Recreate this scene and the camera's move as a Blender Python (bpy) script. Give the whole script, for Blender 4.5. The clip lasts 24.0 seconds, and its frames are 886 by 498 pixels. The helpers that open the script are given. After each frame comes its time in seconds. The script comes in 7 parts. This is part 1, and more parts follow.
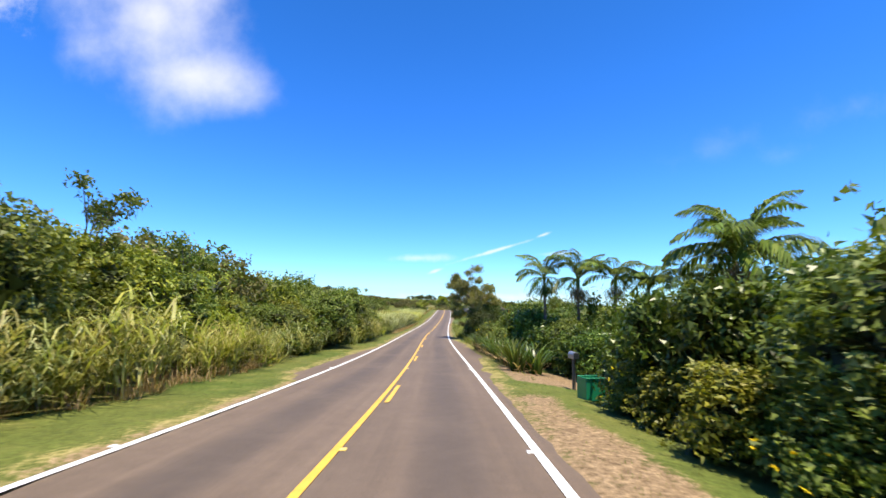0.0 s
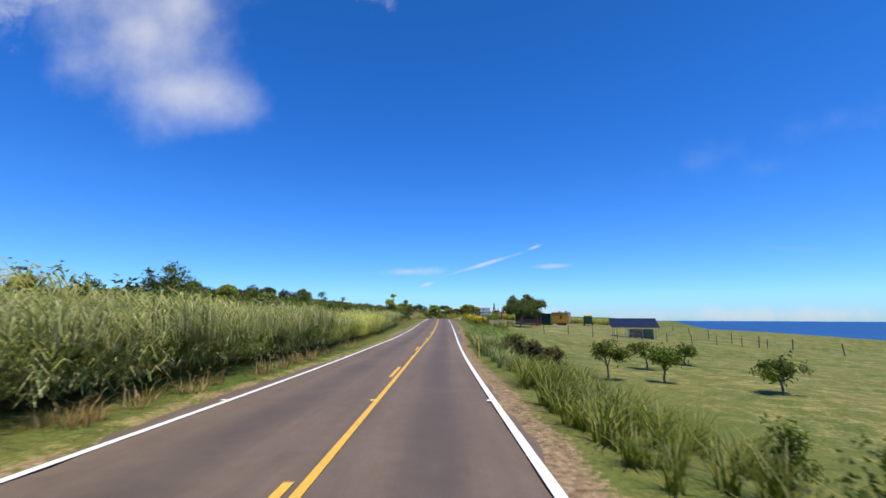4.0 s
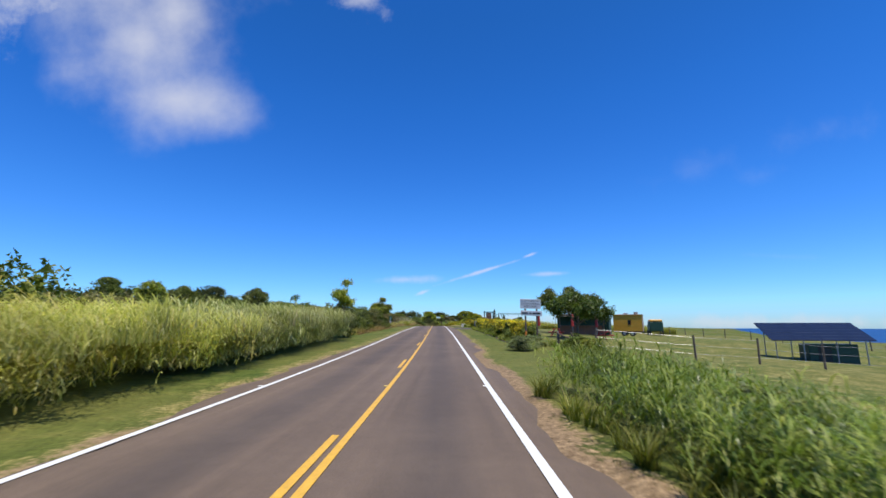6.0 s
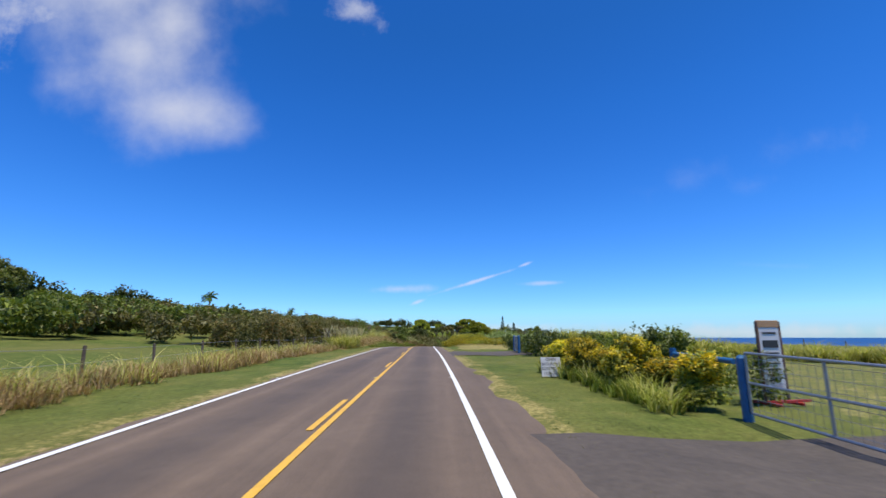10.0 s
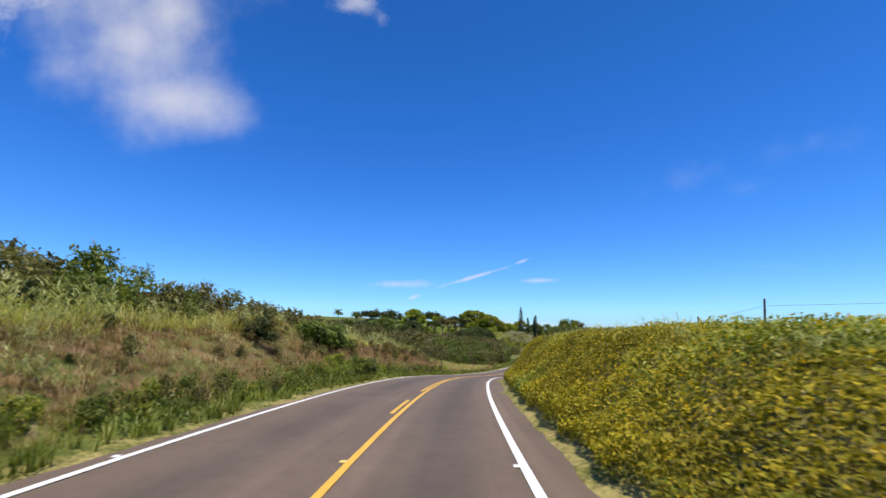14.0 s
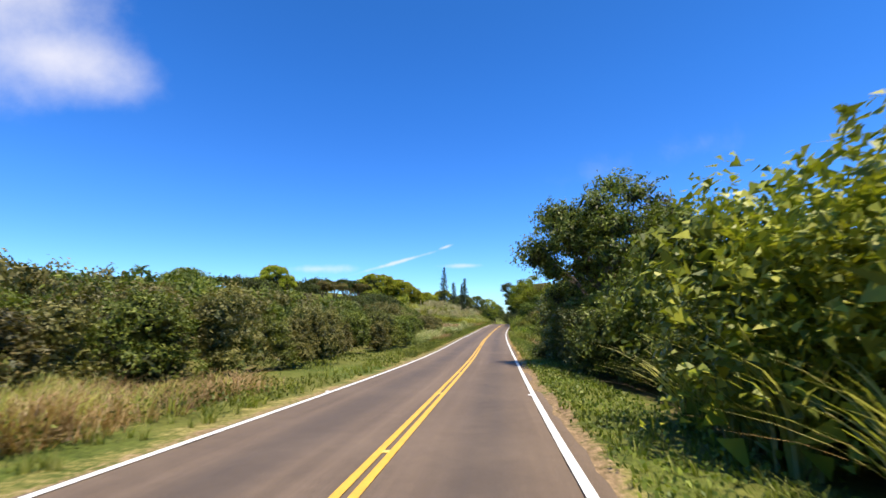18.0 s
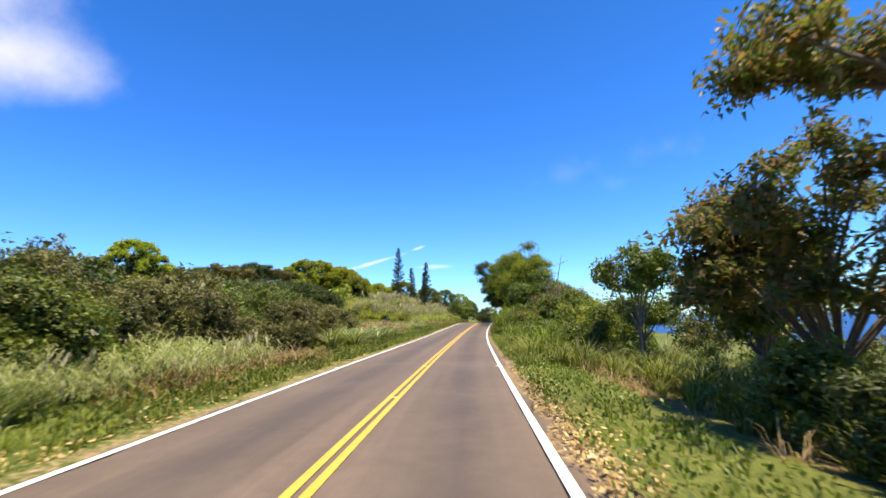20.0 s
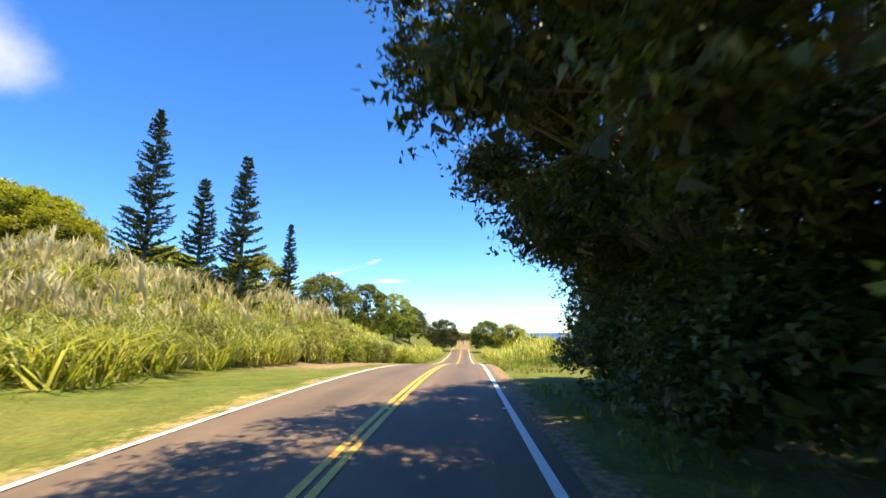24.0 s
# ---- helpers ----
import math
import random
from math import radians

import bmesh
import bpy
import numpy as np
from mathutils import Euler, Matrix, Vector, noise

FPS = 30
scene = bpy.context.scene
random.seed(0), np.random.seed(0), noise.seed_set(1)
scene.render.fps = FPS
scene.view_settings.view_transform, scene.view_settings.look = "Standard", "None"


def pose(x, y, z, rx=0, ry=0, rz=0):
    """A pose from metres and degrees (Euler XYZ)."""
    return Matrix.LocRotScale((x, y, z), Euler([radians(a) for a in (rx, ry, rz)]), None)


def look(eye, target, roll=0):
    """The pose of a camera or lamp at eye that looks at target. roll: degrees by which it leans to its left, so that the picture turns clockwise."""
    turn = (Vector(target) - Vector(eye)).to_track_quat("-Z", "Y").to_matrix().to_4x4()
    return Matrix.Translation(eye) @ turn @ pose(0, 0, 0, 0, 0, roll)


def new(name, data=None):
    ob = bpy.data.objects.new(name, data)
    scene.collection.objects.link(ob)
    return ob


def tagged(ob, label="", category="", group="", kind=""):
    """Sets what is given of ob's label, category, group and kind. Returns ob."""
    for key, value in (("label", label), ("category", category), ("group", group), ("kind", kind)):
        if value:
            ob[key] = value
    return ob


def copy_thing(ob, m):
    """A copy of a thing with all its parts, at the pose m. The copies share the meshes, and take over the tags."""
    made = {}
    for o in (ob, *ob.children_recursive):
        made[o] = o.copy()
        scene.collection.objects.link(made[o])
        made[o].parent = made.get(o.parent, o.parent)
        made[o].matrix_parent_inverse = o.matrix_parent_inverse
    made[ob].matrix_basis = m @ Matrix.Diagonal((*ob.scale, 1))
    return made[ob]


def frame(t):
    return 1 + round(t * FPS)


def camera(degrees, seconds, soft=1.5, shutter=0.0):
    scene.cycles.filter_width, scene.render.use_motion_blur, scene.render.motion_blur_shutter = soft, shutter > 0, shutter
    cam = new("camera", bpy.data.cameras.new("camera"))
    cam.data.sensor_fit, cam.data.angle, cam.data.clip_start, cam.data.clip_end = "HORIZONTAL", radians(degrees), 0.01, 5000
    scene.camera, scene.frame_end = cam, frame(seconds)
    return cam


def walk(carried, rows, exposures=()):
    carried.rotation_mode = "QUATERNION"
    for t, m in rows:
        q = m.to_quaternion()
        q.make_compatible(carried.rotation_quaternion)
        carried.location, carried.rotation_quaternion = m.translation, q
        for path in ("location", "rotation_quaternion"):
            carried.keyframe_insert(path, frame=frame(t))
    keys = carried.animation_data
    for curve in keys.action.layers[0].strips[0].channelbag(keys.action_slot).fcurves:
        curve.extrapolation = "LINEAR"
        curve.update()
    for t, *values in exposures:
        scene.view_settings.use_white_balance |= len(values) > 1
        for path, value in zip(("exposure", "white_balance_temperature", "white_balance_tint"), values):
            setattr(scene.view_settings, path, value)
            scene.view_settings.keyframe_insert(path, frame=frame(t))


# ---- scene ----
# ---- camera and its drive ----
cam = camera(90.0, 24.0, soft=1.5, shutter=0.09)
PATH = [
    (0.0, pose(1.22, -0.01, 1.60, 97.11, -0.78, 0.10)),
    (0.5, pose(1.24, 8.70, 1.07, 97.31, -0.53, -0.03)),
    (1.0, pose(1.18, 17.42, 0.61, 97.52, -0.28, -0.12)),
    (1.5, pose(1.04, 26.12, 0.22, 97.75, -0.22, -0.26)),
    (2.0, pose(0.87, 34.82, -0.12, 98.02, -0.14, -0.42)),
    (2.5, pose(0.72, 43.52, -0.41, 98.27, -0.08, -0.47)),
    (3.0, pose(0.66, 52.20, -0.63, 98.46, -0.10, -0.62)),
    (3.5, pose(0.70, 60.89, -0.80, 98.65, -0.11, -0.77)),
    (4.0, pose(0.80, 69.58, -0.95, 98.84, -0.13, -0.93)),
    (4.5, pose(0.92, 78.28, -1.09, 99.03, -0.14, -1.08)),
    (5.0, pose(0.98, 86.97, -1.19, 99.28, -0.52, -1.05)),
    (5.5, pose(1.17, 95.66, -1.22, 99.58, -0.27, -1.29)),
    (6.0, pose(1.41, 104.35, -1.21, 99.86, 0.01, -1.50)),
    (6.5, pose(1.65, 113.05, -1.16, 100.07, 0.34, -1.72)),
    (7.0, pose(1.87, 121.75, -1.03, 100.25, 0.70, -1.92)),
    (7.5, pose(2.15, 130.45, -0.86, 100.45, 0.72, -2.10)),
    (8.0, pose(2.41, 139.15, -0.66, 100.63, 0.77, -2.27)),
    (8.5, pose(2.64, 147.85, -0.46, 100.75, 0.55, -2.33)),
    (9.0, pose(2.84, 156.55, -0.28, 100.88, 0.32, -2.35)),
    (9.5, pose(2.99, 165.25, -0.12, 100.97, 0.23, -2.25)),
    (10.0, pose(3.15, 173.95, 0.02, 101.07, 0.13, -2.08)),
    (10.5, pose(3.21, 182.65, 0.16, 101.21, 0.09, -1.91)),
    (11.0, pose(3.23, 191.36, 0.27, 101.25, 0.03, -1.84)),
    (11.5, pose(3.21, 200.07, 0.33, 101.30, -0.04, -1.77)),
    (12.0, pose(3.15, 208.78, 0.35, 101.35, -0.11, -1.70)),
    (12.5, pose(3.07, 217.48, 0.35, 101.40, -0.18, -1.63)),
    (13.0, pose(3.07, 226.17, 0.31, 101.33, -0.26, -1.90)),
    (13.5, pose(3.18, 234.83, 0.18, 100.96, -0.51, -2.22)),
    (14.0, pose(3.55, 243.47, -0.02, 100.52, -0.74, -2.65)),
    (14.5, pose(4.29, 252.10, -0.31, 100.11, -0.78, -3.34)),
    (15.0, pose(5.31, 260.75, -0.69, 99.66, -0.85, -4.30)),
    (15.5, pose(6.59, 269.51, -1.20, 99.28, -0.72, -5.71)),
    (16.0, pose(8.39, 278.30, -1.89, 98.97, -0.57, -7.27)),
    (16.5, pose(10.67, 287.17, -2.65, 98.68, -0.57, -8.71)),
    (17.0, pose(13.30, 296.12, -3.40, 98.46, -0.58, -10.06)),
    (17.5, pose(16.15, 305.19, -4.05, 98.63, 0.04, -11.44)),
    (18.0, pose(19.24, 314.35, -4.58, 98.65, 0.17, -12.36)),
    (18.5, pose(22.47, 323.60, -4.99, 98.67, 0.29, -13.28)),
    (19.0, pose(25.81, 332.91, -5.31, 98.69, 0.42, -14.19)),
    (19.5, pose(29.16, 342.24, -5.53, 98.71, 0.55, -15.11)),
    (20.0, pose(32.36, 351.61, -5.65, 98.75, 1.11, -15.77)),
    (20.5, pose(35.59, 360.96, -5.71, 99.00, 0.98, -16.48)),
    (21.0, pose(38.88, 370.29, -5.78, 99.27, 0.78, -17.15)),
    (21.5, pose(42.26, 379.58, -5.83, 99.64, 0.48, -17.87)),
    (22.0, pose(45.71, 388.84, -5.85, 99.99, 0.19, -18.63)),
    (22.5, pose(49.34, 398.03, -5.76, 100.27, 0.26, -19.38)),
    (23.0, pose(53.13, 407.15, -5.59, 100.50, 0.33, -20.09)),
    (23.5, pose(57.05, 416.23, -5.41, 100.60, 0.36, -20.77)),
    (24.0, pose(61.03, 425.28, -5.25, 100.61, 0.41, -21.69)),
]
walk(cam, PATH, exposures=[
    (0.0, 0.85, 7000, 10), (0.3, 0.65, 7000, 10), (0.9, 0.35, 6800, 10), (2.0, 0.33, 6600, 10), (5.0, 0.13, 6500, 10), (10.0, 0.15, 6500, 10), (13.0, 0.07, 6600, 10), (14.0, 0.22, 6800, 10),
    (15.0, 0.32, 7000, 10), (17.0, 0.55, 7200, 10), (18.5, 0.7, 7300, 10), (20.0, 0.85, 7400, 10), (21.0, 0.6, 7400, 10), (22.0, 0.75, 7900, 10), (23.0, 1.02, 8600, 10), (24.0, 1.3, 9000, 10)])

# ---- world, sun ----
SUN_TO = Vector((0.15, -0.17, 0.97)).normalized()
world = bpy.data.worlds.new("sky")
scene.world = world
world.use_nodes = True
wt = world.node_tree
wt.nodes.clear()


def node(nt, kind, **kw):
    n = nt.nodes.new(kind)
    for k, v in kw.items():
        if k == "ins":
            for i, val in v.items():
                if isinstance(val, bpy.types.NodeSocket):
                    nt.links.new(val, n.inputs[i])
                else:
                    n.inputs[i].default_value = val
        else:
            setattr(n, k, v)
    return n


def math_(nt, op, a, b=0.0, clamp=False):
    n = node(nt, "ShaderNodeMath", operation=op, use_clamp=clamp, ins={0: a, 1: b})
    return n.outputs[0]


def ramp(nt, fac, stops):
    n = node(nt, "ShaderNodeValToRGB", ins={0: fac})
    e = n.color_ramp.elements
    while len(e) < len(stops):
        e.new(0.5)
    for el, (p, c) in zip(e, stops):
        el.position, el.color = p, (*c, 1.0)
    return n.outputs[0]


sky = node(wt, "ShaderNodeTexSky", sky_type="NISHITA", sun_disc=False, sun_elevation=math.asin(SUN_TO.z),
           sun_rotation=math.atan2(SUN_TO.x, SUN_TO.y), altitude=0.0, air_density=1.0, dust_density=0.35, ozone_density=3.0)
sky_col = node(wt, "ShaderNodeHueSaturation", ins={"Hue": 0.525, "Saturation": 1.33, "Value": 1.45, "Color": sky.outputs[0]}).outputs[0]
way = node(wt, "ShaderNodeTexCoord").outputs["Generated"]
height = node(wt, "ShaderNodeSeparateXYZ", ins={0: way}).outputs[2]
marine = ramp(wt, height, [(0.0, (0.335, 0.515, 0.93)), (0.08, (0.285, 0.545, 0.835)), (0.25, (0.264, 0.635, 0.765)), (0.46, (0.236, 0.67, 0.69)), (0.6, (0.227, 0.65, 0.61))])
sky_col = node(wt, "ShaderNodeMix", data_type="RGBA", blend_type="MULTIPLY", ins={0: 1.0, 6: sky_col, 7: marine}).outputs[2]
# clouds as seen over the road ahead: plane coordinates about the first heading
PITCH0 = radians(7.1)
fwd = (0.0, math.cos(PITCH0), math.sin(PITCH0))
upv = (0.0, -math.sin(PITCH0), math.cos(PITCH0))


def dot(v):
    return node(wt, "ShaderNodeVectorMath", operation="DOT_PRODUCT", ins={0: way, 1: v}).outputs["Value"]


ahead = dot(fwd)
safe = math_(wt, "MAXIMUM", ahead, 0.05)
uu = math_(wt, "DIVIDE", dot((1, 0, 0)), safe)
vv = math_(wt, "DIVIDE", dot(upv), safe)
uv = node(wt, "ShaderNodeCombineXYZ", ins={0: uu, 1: vv}).outputs[0]
big_noise = node(wt, "ShaderNodeTexNoise", ins={"Vector": uv, "Scale": 5.0, "Detail": 7.0, "Roughness": 0.55}).outputs[0]
fine_noise = node(wt, "ShaderNodeTexNoise", ins={"Vector": uv, "Scale": 14.0, "Detail": 6.0, "Roughness": 0.6}).outputs[0]


def cloud(x, y, rx, ry, turn):
    """How far inside an oval of the sky plane: 1 at its centre, 0 on its rim."""
    m = node(wt, "ShaderNodeMapping", vector_type="TEXTURE", ins={"Vector": uv, "Location": (x, y, 0),
             "Rotation": (0, 0, radians(turn)), "Scale": (rx, ry, 1)})
    r = node(wt, "ShaderNodeVectorMath", operation="LENGTH", ins={0: m.outputs[0]}).outputs["Value"]
    return math_(wt, "SUBTRACT", 1.0, r)


def bank(ovals, noise_out, rough, soft, top):
    """Clouds of one kind: ovals joined, their rims frayed by noise."""
    inside = cloud(*ovals[0])
    for o in ovals[1:]:
        inside = node(wt, "ShaderNodeMath", operation="SMOOTH_MAX", ins={0: inside, 1: cloud(*o), 2: 0.25}).outputs[0]
    frayed = math_(wt, "ADD", inside, math_(wt, "MULTIPLY", math_(wt, "SUBTRACT", noise_out, 0.5), rough))
    return node(wt, "ShaderNodeMapRange", interpolation_type="SMOOTHSTEP", ins={0: frayed, 1: 0.0, 2: soft, 3: 0.0, 4: top}).outputs[0]


CLOUDS = [bank([(-0.66, 0.52, 0.25, 0.26, 0), (-0.585, 0.385, 0.24, 0.11, -4), (-0.70, 0.70, 0.36, 0.30, 0), (-0.60, 0.58, 0.16, 0.2, 0)], big_noise, 1.5, 1.3, 0.8),
          bank([(-0.95, 0.60, 0.30, 0.10, 15), (-0.17, 0.63, 0.08, 0.055, -20)], fine_noise, 2.6, 1.4, 0.55),
          bank([(0.61, 0.24, 0.14, 0.05, 12), (0.75, 0.22, 0.09, 0.03, 10), (0.92, 0.33, 0.2, 0.05, 15), (0.80, 0.035, 0.18, 0.010, -2)], fine_noise, 2.4, 2.2, 0.09)]
CLOUDS += [bank([(0.12, 0.000, 0.115, 0.0052, 17), (0.222, 0.035, 0.022, 0.0046, 20), (-0.02, -0.050, 0.022, 0.006, 20)], fine_noise, 1.7, 1.1, 0.62),
           bank([(-0.06, -0.021, 0.095, 0.013, 2), (0.265, -0.007, 0.065, 0.007, 2)], fine_noise, 1.8, 1.1, 0.45),
           bank([(0.10, -0.108, 0.33, 0.014, 0), (0.75, -0.118, 0.55, 0.024, 0), (-0.55, -0.10, 0.33, 0.018, 0)], fine_noise, 2.6, 1.3, 0.5)]
cover = CLOUDS[0]
for c in CLOUDS[1:]:
    cover = math_(wt, "MAXIMUM", cover, c)
cover = math_(wt, "MULTIPLY", cover, math_(wt, "GREATER_THAN", ahead, 0.06))
mixed = node(wt, "ShaderNodeMix", data_type="RGBA", ins={0: cover, 6: sky_col, 7: (4.4, 4.5, 5.0, 1.0)}).outputs[2]
bg = node(wt, "ShaderNodeBackground", ins={0: mixed, 1: 0.15})
node(wt, "ShaderNodeOutputWorld", ins={0: bg.outputs[0]})

sun = new("sun", bpy.data.lights.new("sun", "SUN"))
sun.data.energy, sun.data.angle, sun.data.color = 4.6, radians(0.53), (1.0, 0.925, 0.79)
sun.matrix_world = look((0, 0, 200), Vector((0, 0, 200)) - SUN_TO)

# ---- the road's line: heading (degrees) and slope (percent) every ten metres ----
HEADING = [-0.6, -0.38, 0.15, 0.82, 1.23, 1.26, 0.66, -0.23, -0.64, -0.63, -0.85, -1.44, -1.65, -1.49, -1.22, -1.09, -0.99, -0.71,
           -0.84, -0.74, -0.45, -0.17, 0.13, 0.29, -0.24, -2.2, -4.24, -6.25, -9.05, -12.97, -15.78, -17.42, -18.19, -18.64, -19.39,
           -19.64, -19.26, -19.19, -19.55, -19.99, -20.39, -21.11, -22.24, -23.0, -23.17, -23.86, -24.8, -25.25, -25.24, -24.91, -24.4]
SLOPE = [-7.82, -6.82, -5.76, -4.83, -4.07, -3.55, -2.49, -1.83, -1.71, -1.62, -0.65, 0.09, 0.4, 1.47, 2.06, 2.38, 2.24, 1.94, 1.63,
         1.72, 1.2, 0.52, 0.17, -0.09, -1.11, -2.17, -3.22, -4.33, -6.16, -8.12, -8.42, -7.53, -6.19, -4.67, -3.52, -2.65, -1.67,
         -0.61, -0.62, -0.66, -0.46, 0.47, 1.66, 1.89, 1.77, 0.9, -0.9, -3.2, -5.8, -7.2, -7.2]
KNOTS = -12 + 10 * np.arange(len(HEADING))
SG = np.arange(-3000.0, 4000.0, 1.0)
hd = np.radians(np.interp(SG, KNOTS, HEADING))
sl = np.interp(SG, np.r_[-80, KNOTS, 560], np.r_[0, SLOPE, 0]) / 100
ZERO = int(np.argmin(abs(SG)))
CX, CY, CZ = np.cumsum(-np.sin(hd)), np.cumsum(np.cos(hd)), np.cumsum(sl)
CX, CY, CZ = CX - CX[ZERO], CY - CY[ZERO], CZ - CZ[ZERO]
hs = np.convolve(np.pad(hd, 100, mode="edge"), np.ones(201) / 201, mode="valid")


def ease(x, a, b):
    t = np.clip((np.asarray(x, float) - a) / (b - a), 0, 1)
    return t * t * (3 - 2 * t)


def tab(s, *pairs):
    return np.interp(s, [p[0] for p in pairs], [p[1] for p in pairs])


def place(s, d):
    """Plan position of station s (metres along the yellow line) and offset d (to the right of it)."""
    s, d = np.asarray(s, float), np.asarray(d, float)
    k = ease(abs(d), 8, 70)
    h = np.interp(s, SG, hd) * (1 - k) + np.interp(s, SG, hs) * k
    return np.interp(s, SG, CX) + d * np.cos(h), np.interp(s, SG, CY) + d * np.sin(h)


def wobble(s, d, k=1.0):
    return (np.sin(s * 0.61 * k + 1.3 * np.sin(d * 0.43 * k)) + np.sin(d * 0.83 * k + 0.9 * np.sin(s * 0.37 * k + 2)) + np.sin((s + d) * 1.27 * k)) / 3


def rise(s, d):
    """Ground above the road's level."""
    s, d = np.asarray(s, float), np.asarray(d, float)
    r, l = np.maximum(d, 0), np.maximum(-d, 0)
    bank_r = tab(s, (220, 0), (232, .6), (243, 1.3), (255, 1.8), (266, 2.05), (274, 2.4), (286, 2.4), (297, 2.0), (305, 1.3), (310, .6), (316, 0))
    drop_r = tab(s, (-30, .5), (40, .5), (52, .3), (72, .9), (108, .9), (116, .35), (124, .05), (310, 0), (330, .5), (400, .5), (440, .2), (460, 0))
    lean_r = tab(s, (0, .07), (70, .06), (100, .04), (140, .075), (152, .04), (215, .04), (240, .02), (320, .10), (500, .10))
    foot_r = np.maximum(2.9, edge_right(s) - 0.05)
    z = bank_r * ease(r, foot_r, foot_r + 2.6) - drop_r * ease(r, 3.4, 8) - lean_r * np.clip(r - 9, 0, 80) - 0.45 * np.clip(r - 89, 0, 200)
    bank_l = tab(s, (222, 0), (235, .5), (248, 1.6), (262, 2.4), (290, 2.3), (302, 1.2), (315, .4), (330, .1))
    lean_l = tab(s, (0, .02), (90, .02), (130, .03), (215, .05), (240, .09), (300, .12), (390, .10), (430, .06), (445, .06), (480, .14))
    foot = tab(s, (440, 30), (448, 24), (458, 11), (480, 8), (520, 8))
    mound = tab(s, (440, 0), (450, 4.0), (480, 4.5), (520, 5.0), (700, 5))
    z = z + bank_l * ease(l, 3.8, 9.5) + lean_l * np.clip(l - 9, 0, 70) + mound * (0.62 * ease(l, foot, foot + 9) + 0.38 * ease(l, 30, 42)) * (1 - ease(l, 25, 33) * (1 - ease(s, 455, 468)))
    z = z + 0.03 * np.clip(l - 79, 0, 300)
    rough = ease(abs(d + 0.3), 3.6, 7)
    return z + rough * 0.10 * wobble(s, d)


def level(s):
    return np.interp(s, SG, CZ)


def P(s, d, up=0.0):
    x, y = place(s, d)
    return Vector((float(x), float(y), float(level(s) + rise(s, d)) + up))


def face(s, turn=0.0):
    """Degrees about z of a thing whose +y looks along the road at s."""
    return math.degrees(float(np.interp(s, SG, hd))) + turn


def stand(s, d, turn=0.0, up=0.0, scale=(1, 1, 1)):
    p = P(s, d, up)
    return pose(p.x, p.y, p.z, 0, 0, face(s, turn)) @ Matrix.Diagonal((*scale, 1))


# ---- materials ----
def material(name):
    m = bpy.data.materials.new(name)
    m.use_nodes = True
    m.node_tree.nodes.clear()
    return m, m.node_tree


def finish(nt, shader):
    node(nt, "ShaderNodeOutputMaterial", ins={0: shader})


def mixc(nt, fac, a, b, how="MIX"):
    return node(nt, "ShaderNodeMix", data_type="RGBA", blend_type=how, ins={0: fac, 6: a, 7: b}).outputs[2]


def noise_(nt, scale, detail=4.0, rough=0.55, vec=None):
    v = vec or node(nt, "ShaderNodeNewGeometry").outputs["Position"]
    return node(nt, "ShaderNodeTexNoise", ins={"Vector": v, "Scale": scale, "Detail": detail, "Roughness": rough}).outputs[0]


def leaf_mat(name, cols, rough=0.5, thin=0.3, spread=0.35):
    m, nt = material(name)
    isl = node(nt, "ShaderNodeNewGeometry").outputs["Random Per Island"]
    col = ramp(nt, isl, [(i / max(1, len(cols) - 1), c) for i, c in enumerate(cols)])
    patch = node(nt, "ShaderNodeMapRange", ins={0: noise_(nt, 0.45, 3.0), 1: 0.3, 2: 0.7, 3: 1 - spread, 4: 1 + spread}).outputs[0]
    rnd = node(nt, "ShaderNodeObjectInfo").outputs["Random"]
    val = math_(nt, "MULTIPLY", patch, node(nt, "ShaderNodeMapRange", ins={0: rnd, 3: 0.8, 4: 1.2}).outputs[0])
    hue = node(nt, "ShaderNodeMapRange", ins={0: rnd, 3: 0.473, 4: 0.503}).outputs[0]
    col = node(nt, "ShaderNodeHueSaturation", ins={"Hue": hue, "Value": val, "Color": col}).outputs[0]
    p = node(nt, "ShaderNodeBsdfPrincipled", ins={"Base Color": col, "Roughness": rough, "Specular IOR Level": 0.35})
    t = node(nt, "ShaderNodeBsdfTranslucent", ins={0: mixc(nt, 0.6, col, (0.8, 0.9, 0.25, 1), "MULTIPLY")})
    s = node(nt, "ShaderNodeMixShader", ins={0: thin, 1: p.outputs[0], 2: t.outputs[0]})
    finish(nt, s.outputs[0])
    return m


def plain(name, col, rough=0.5, metal=0.0, vary=0.25, scale=6.0, bump=0.0):
    m, nt = material(name)
    tc = node(nt, "ShaderNodeTexCoord").outputs["Object"]
    n1, n2 = noise_(nt, scale, 5.0, 0.6, tc), noise_(nt, scale * 7, 3.0, 0.6, tc)
    f = math_(nt, "MULTIPLY", math_(nt, "ADD", n1, n2), 0.5)
    dark, lite = [c * (1 - vary) for c in col], [min(1, c * (1 + vary)) for c in col]
    c = ramp(nt, f, [(0.3, dark), (0.7, lite)])
    p = node(nt, "ShaderNodeBsdfPrincipled", ins={"Base Color": c, "Roughness": rough, "Metallic": metal})
    if bump:
        b = node(nt, "ShaderNodeBump", ins={"Strength": bump, "Distance": 0.02, "Height": n2})
        nt.links.new(b.outputs[0], p.inputs["Normal"])
    finish(nt, p.outputs[0])
    return m


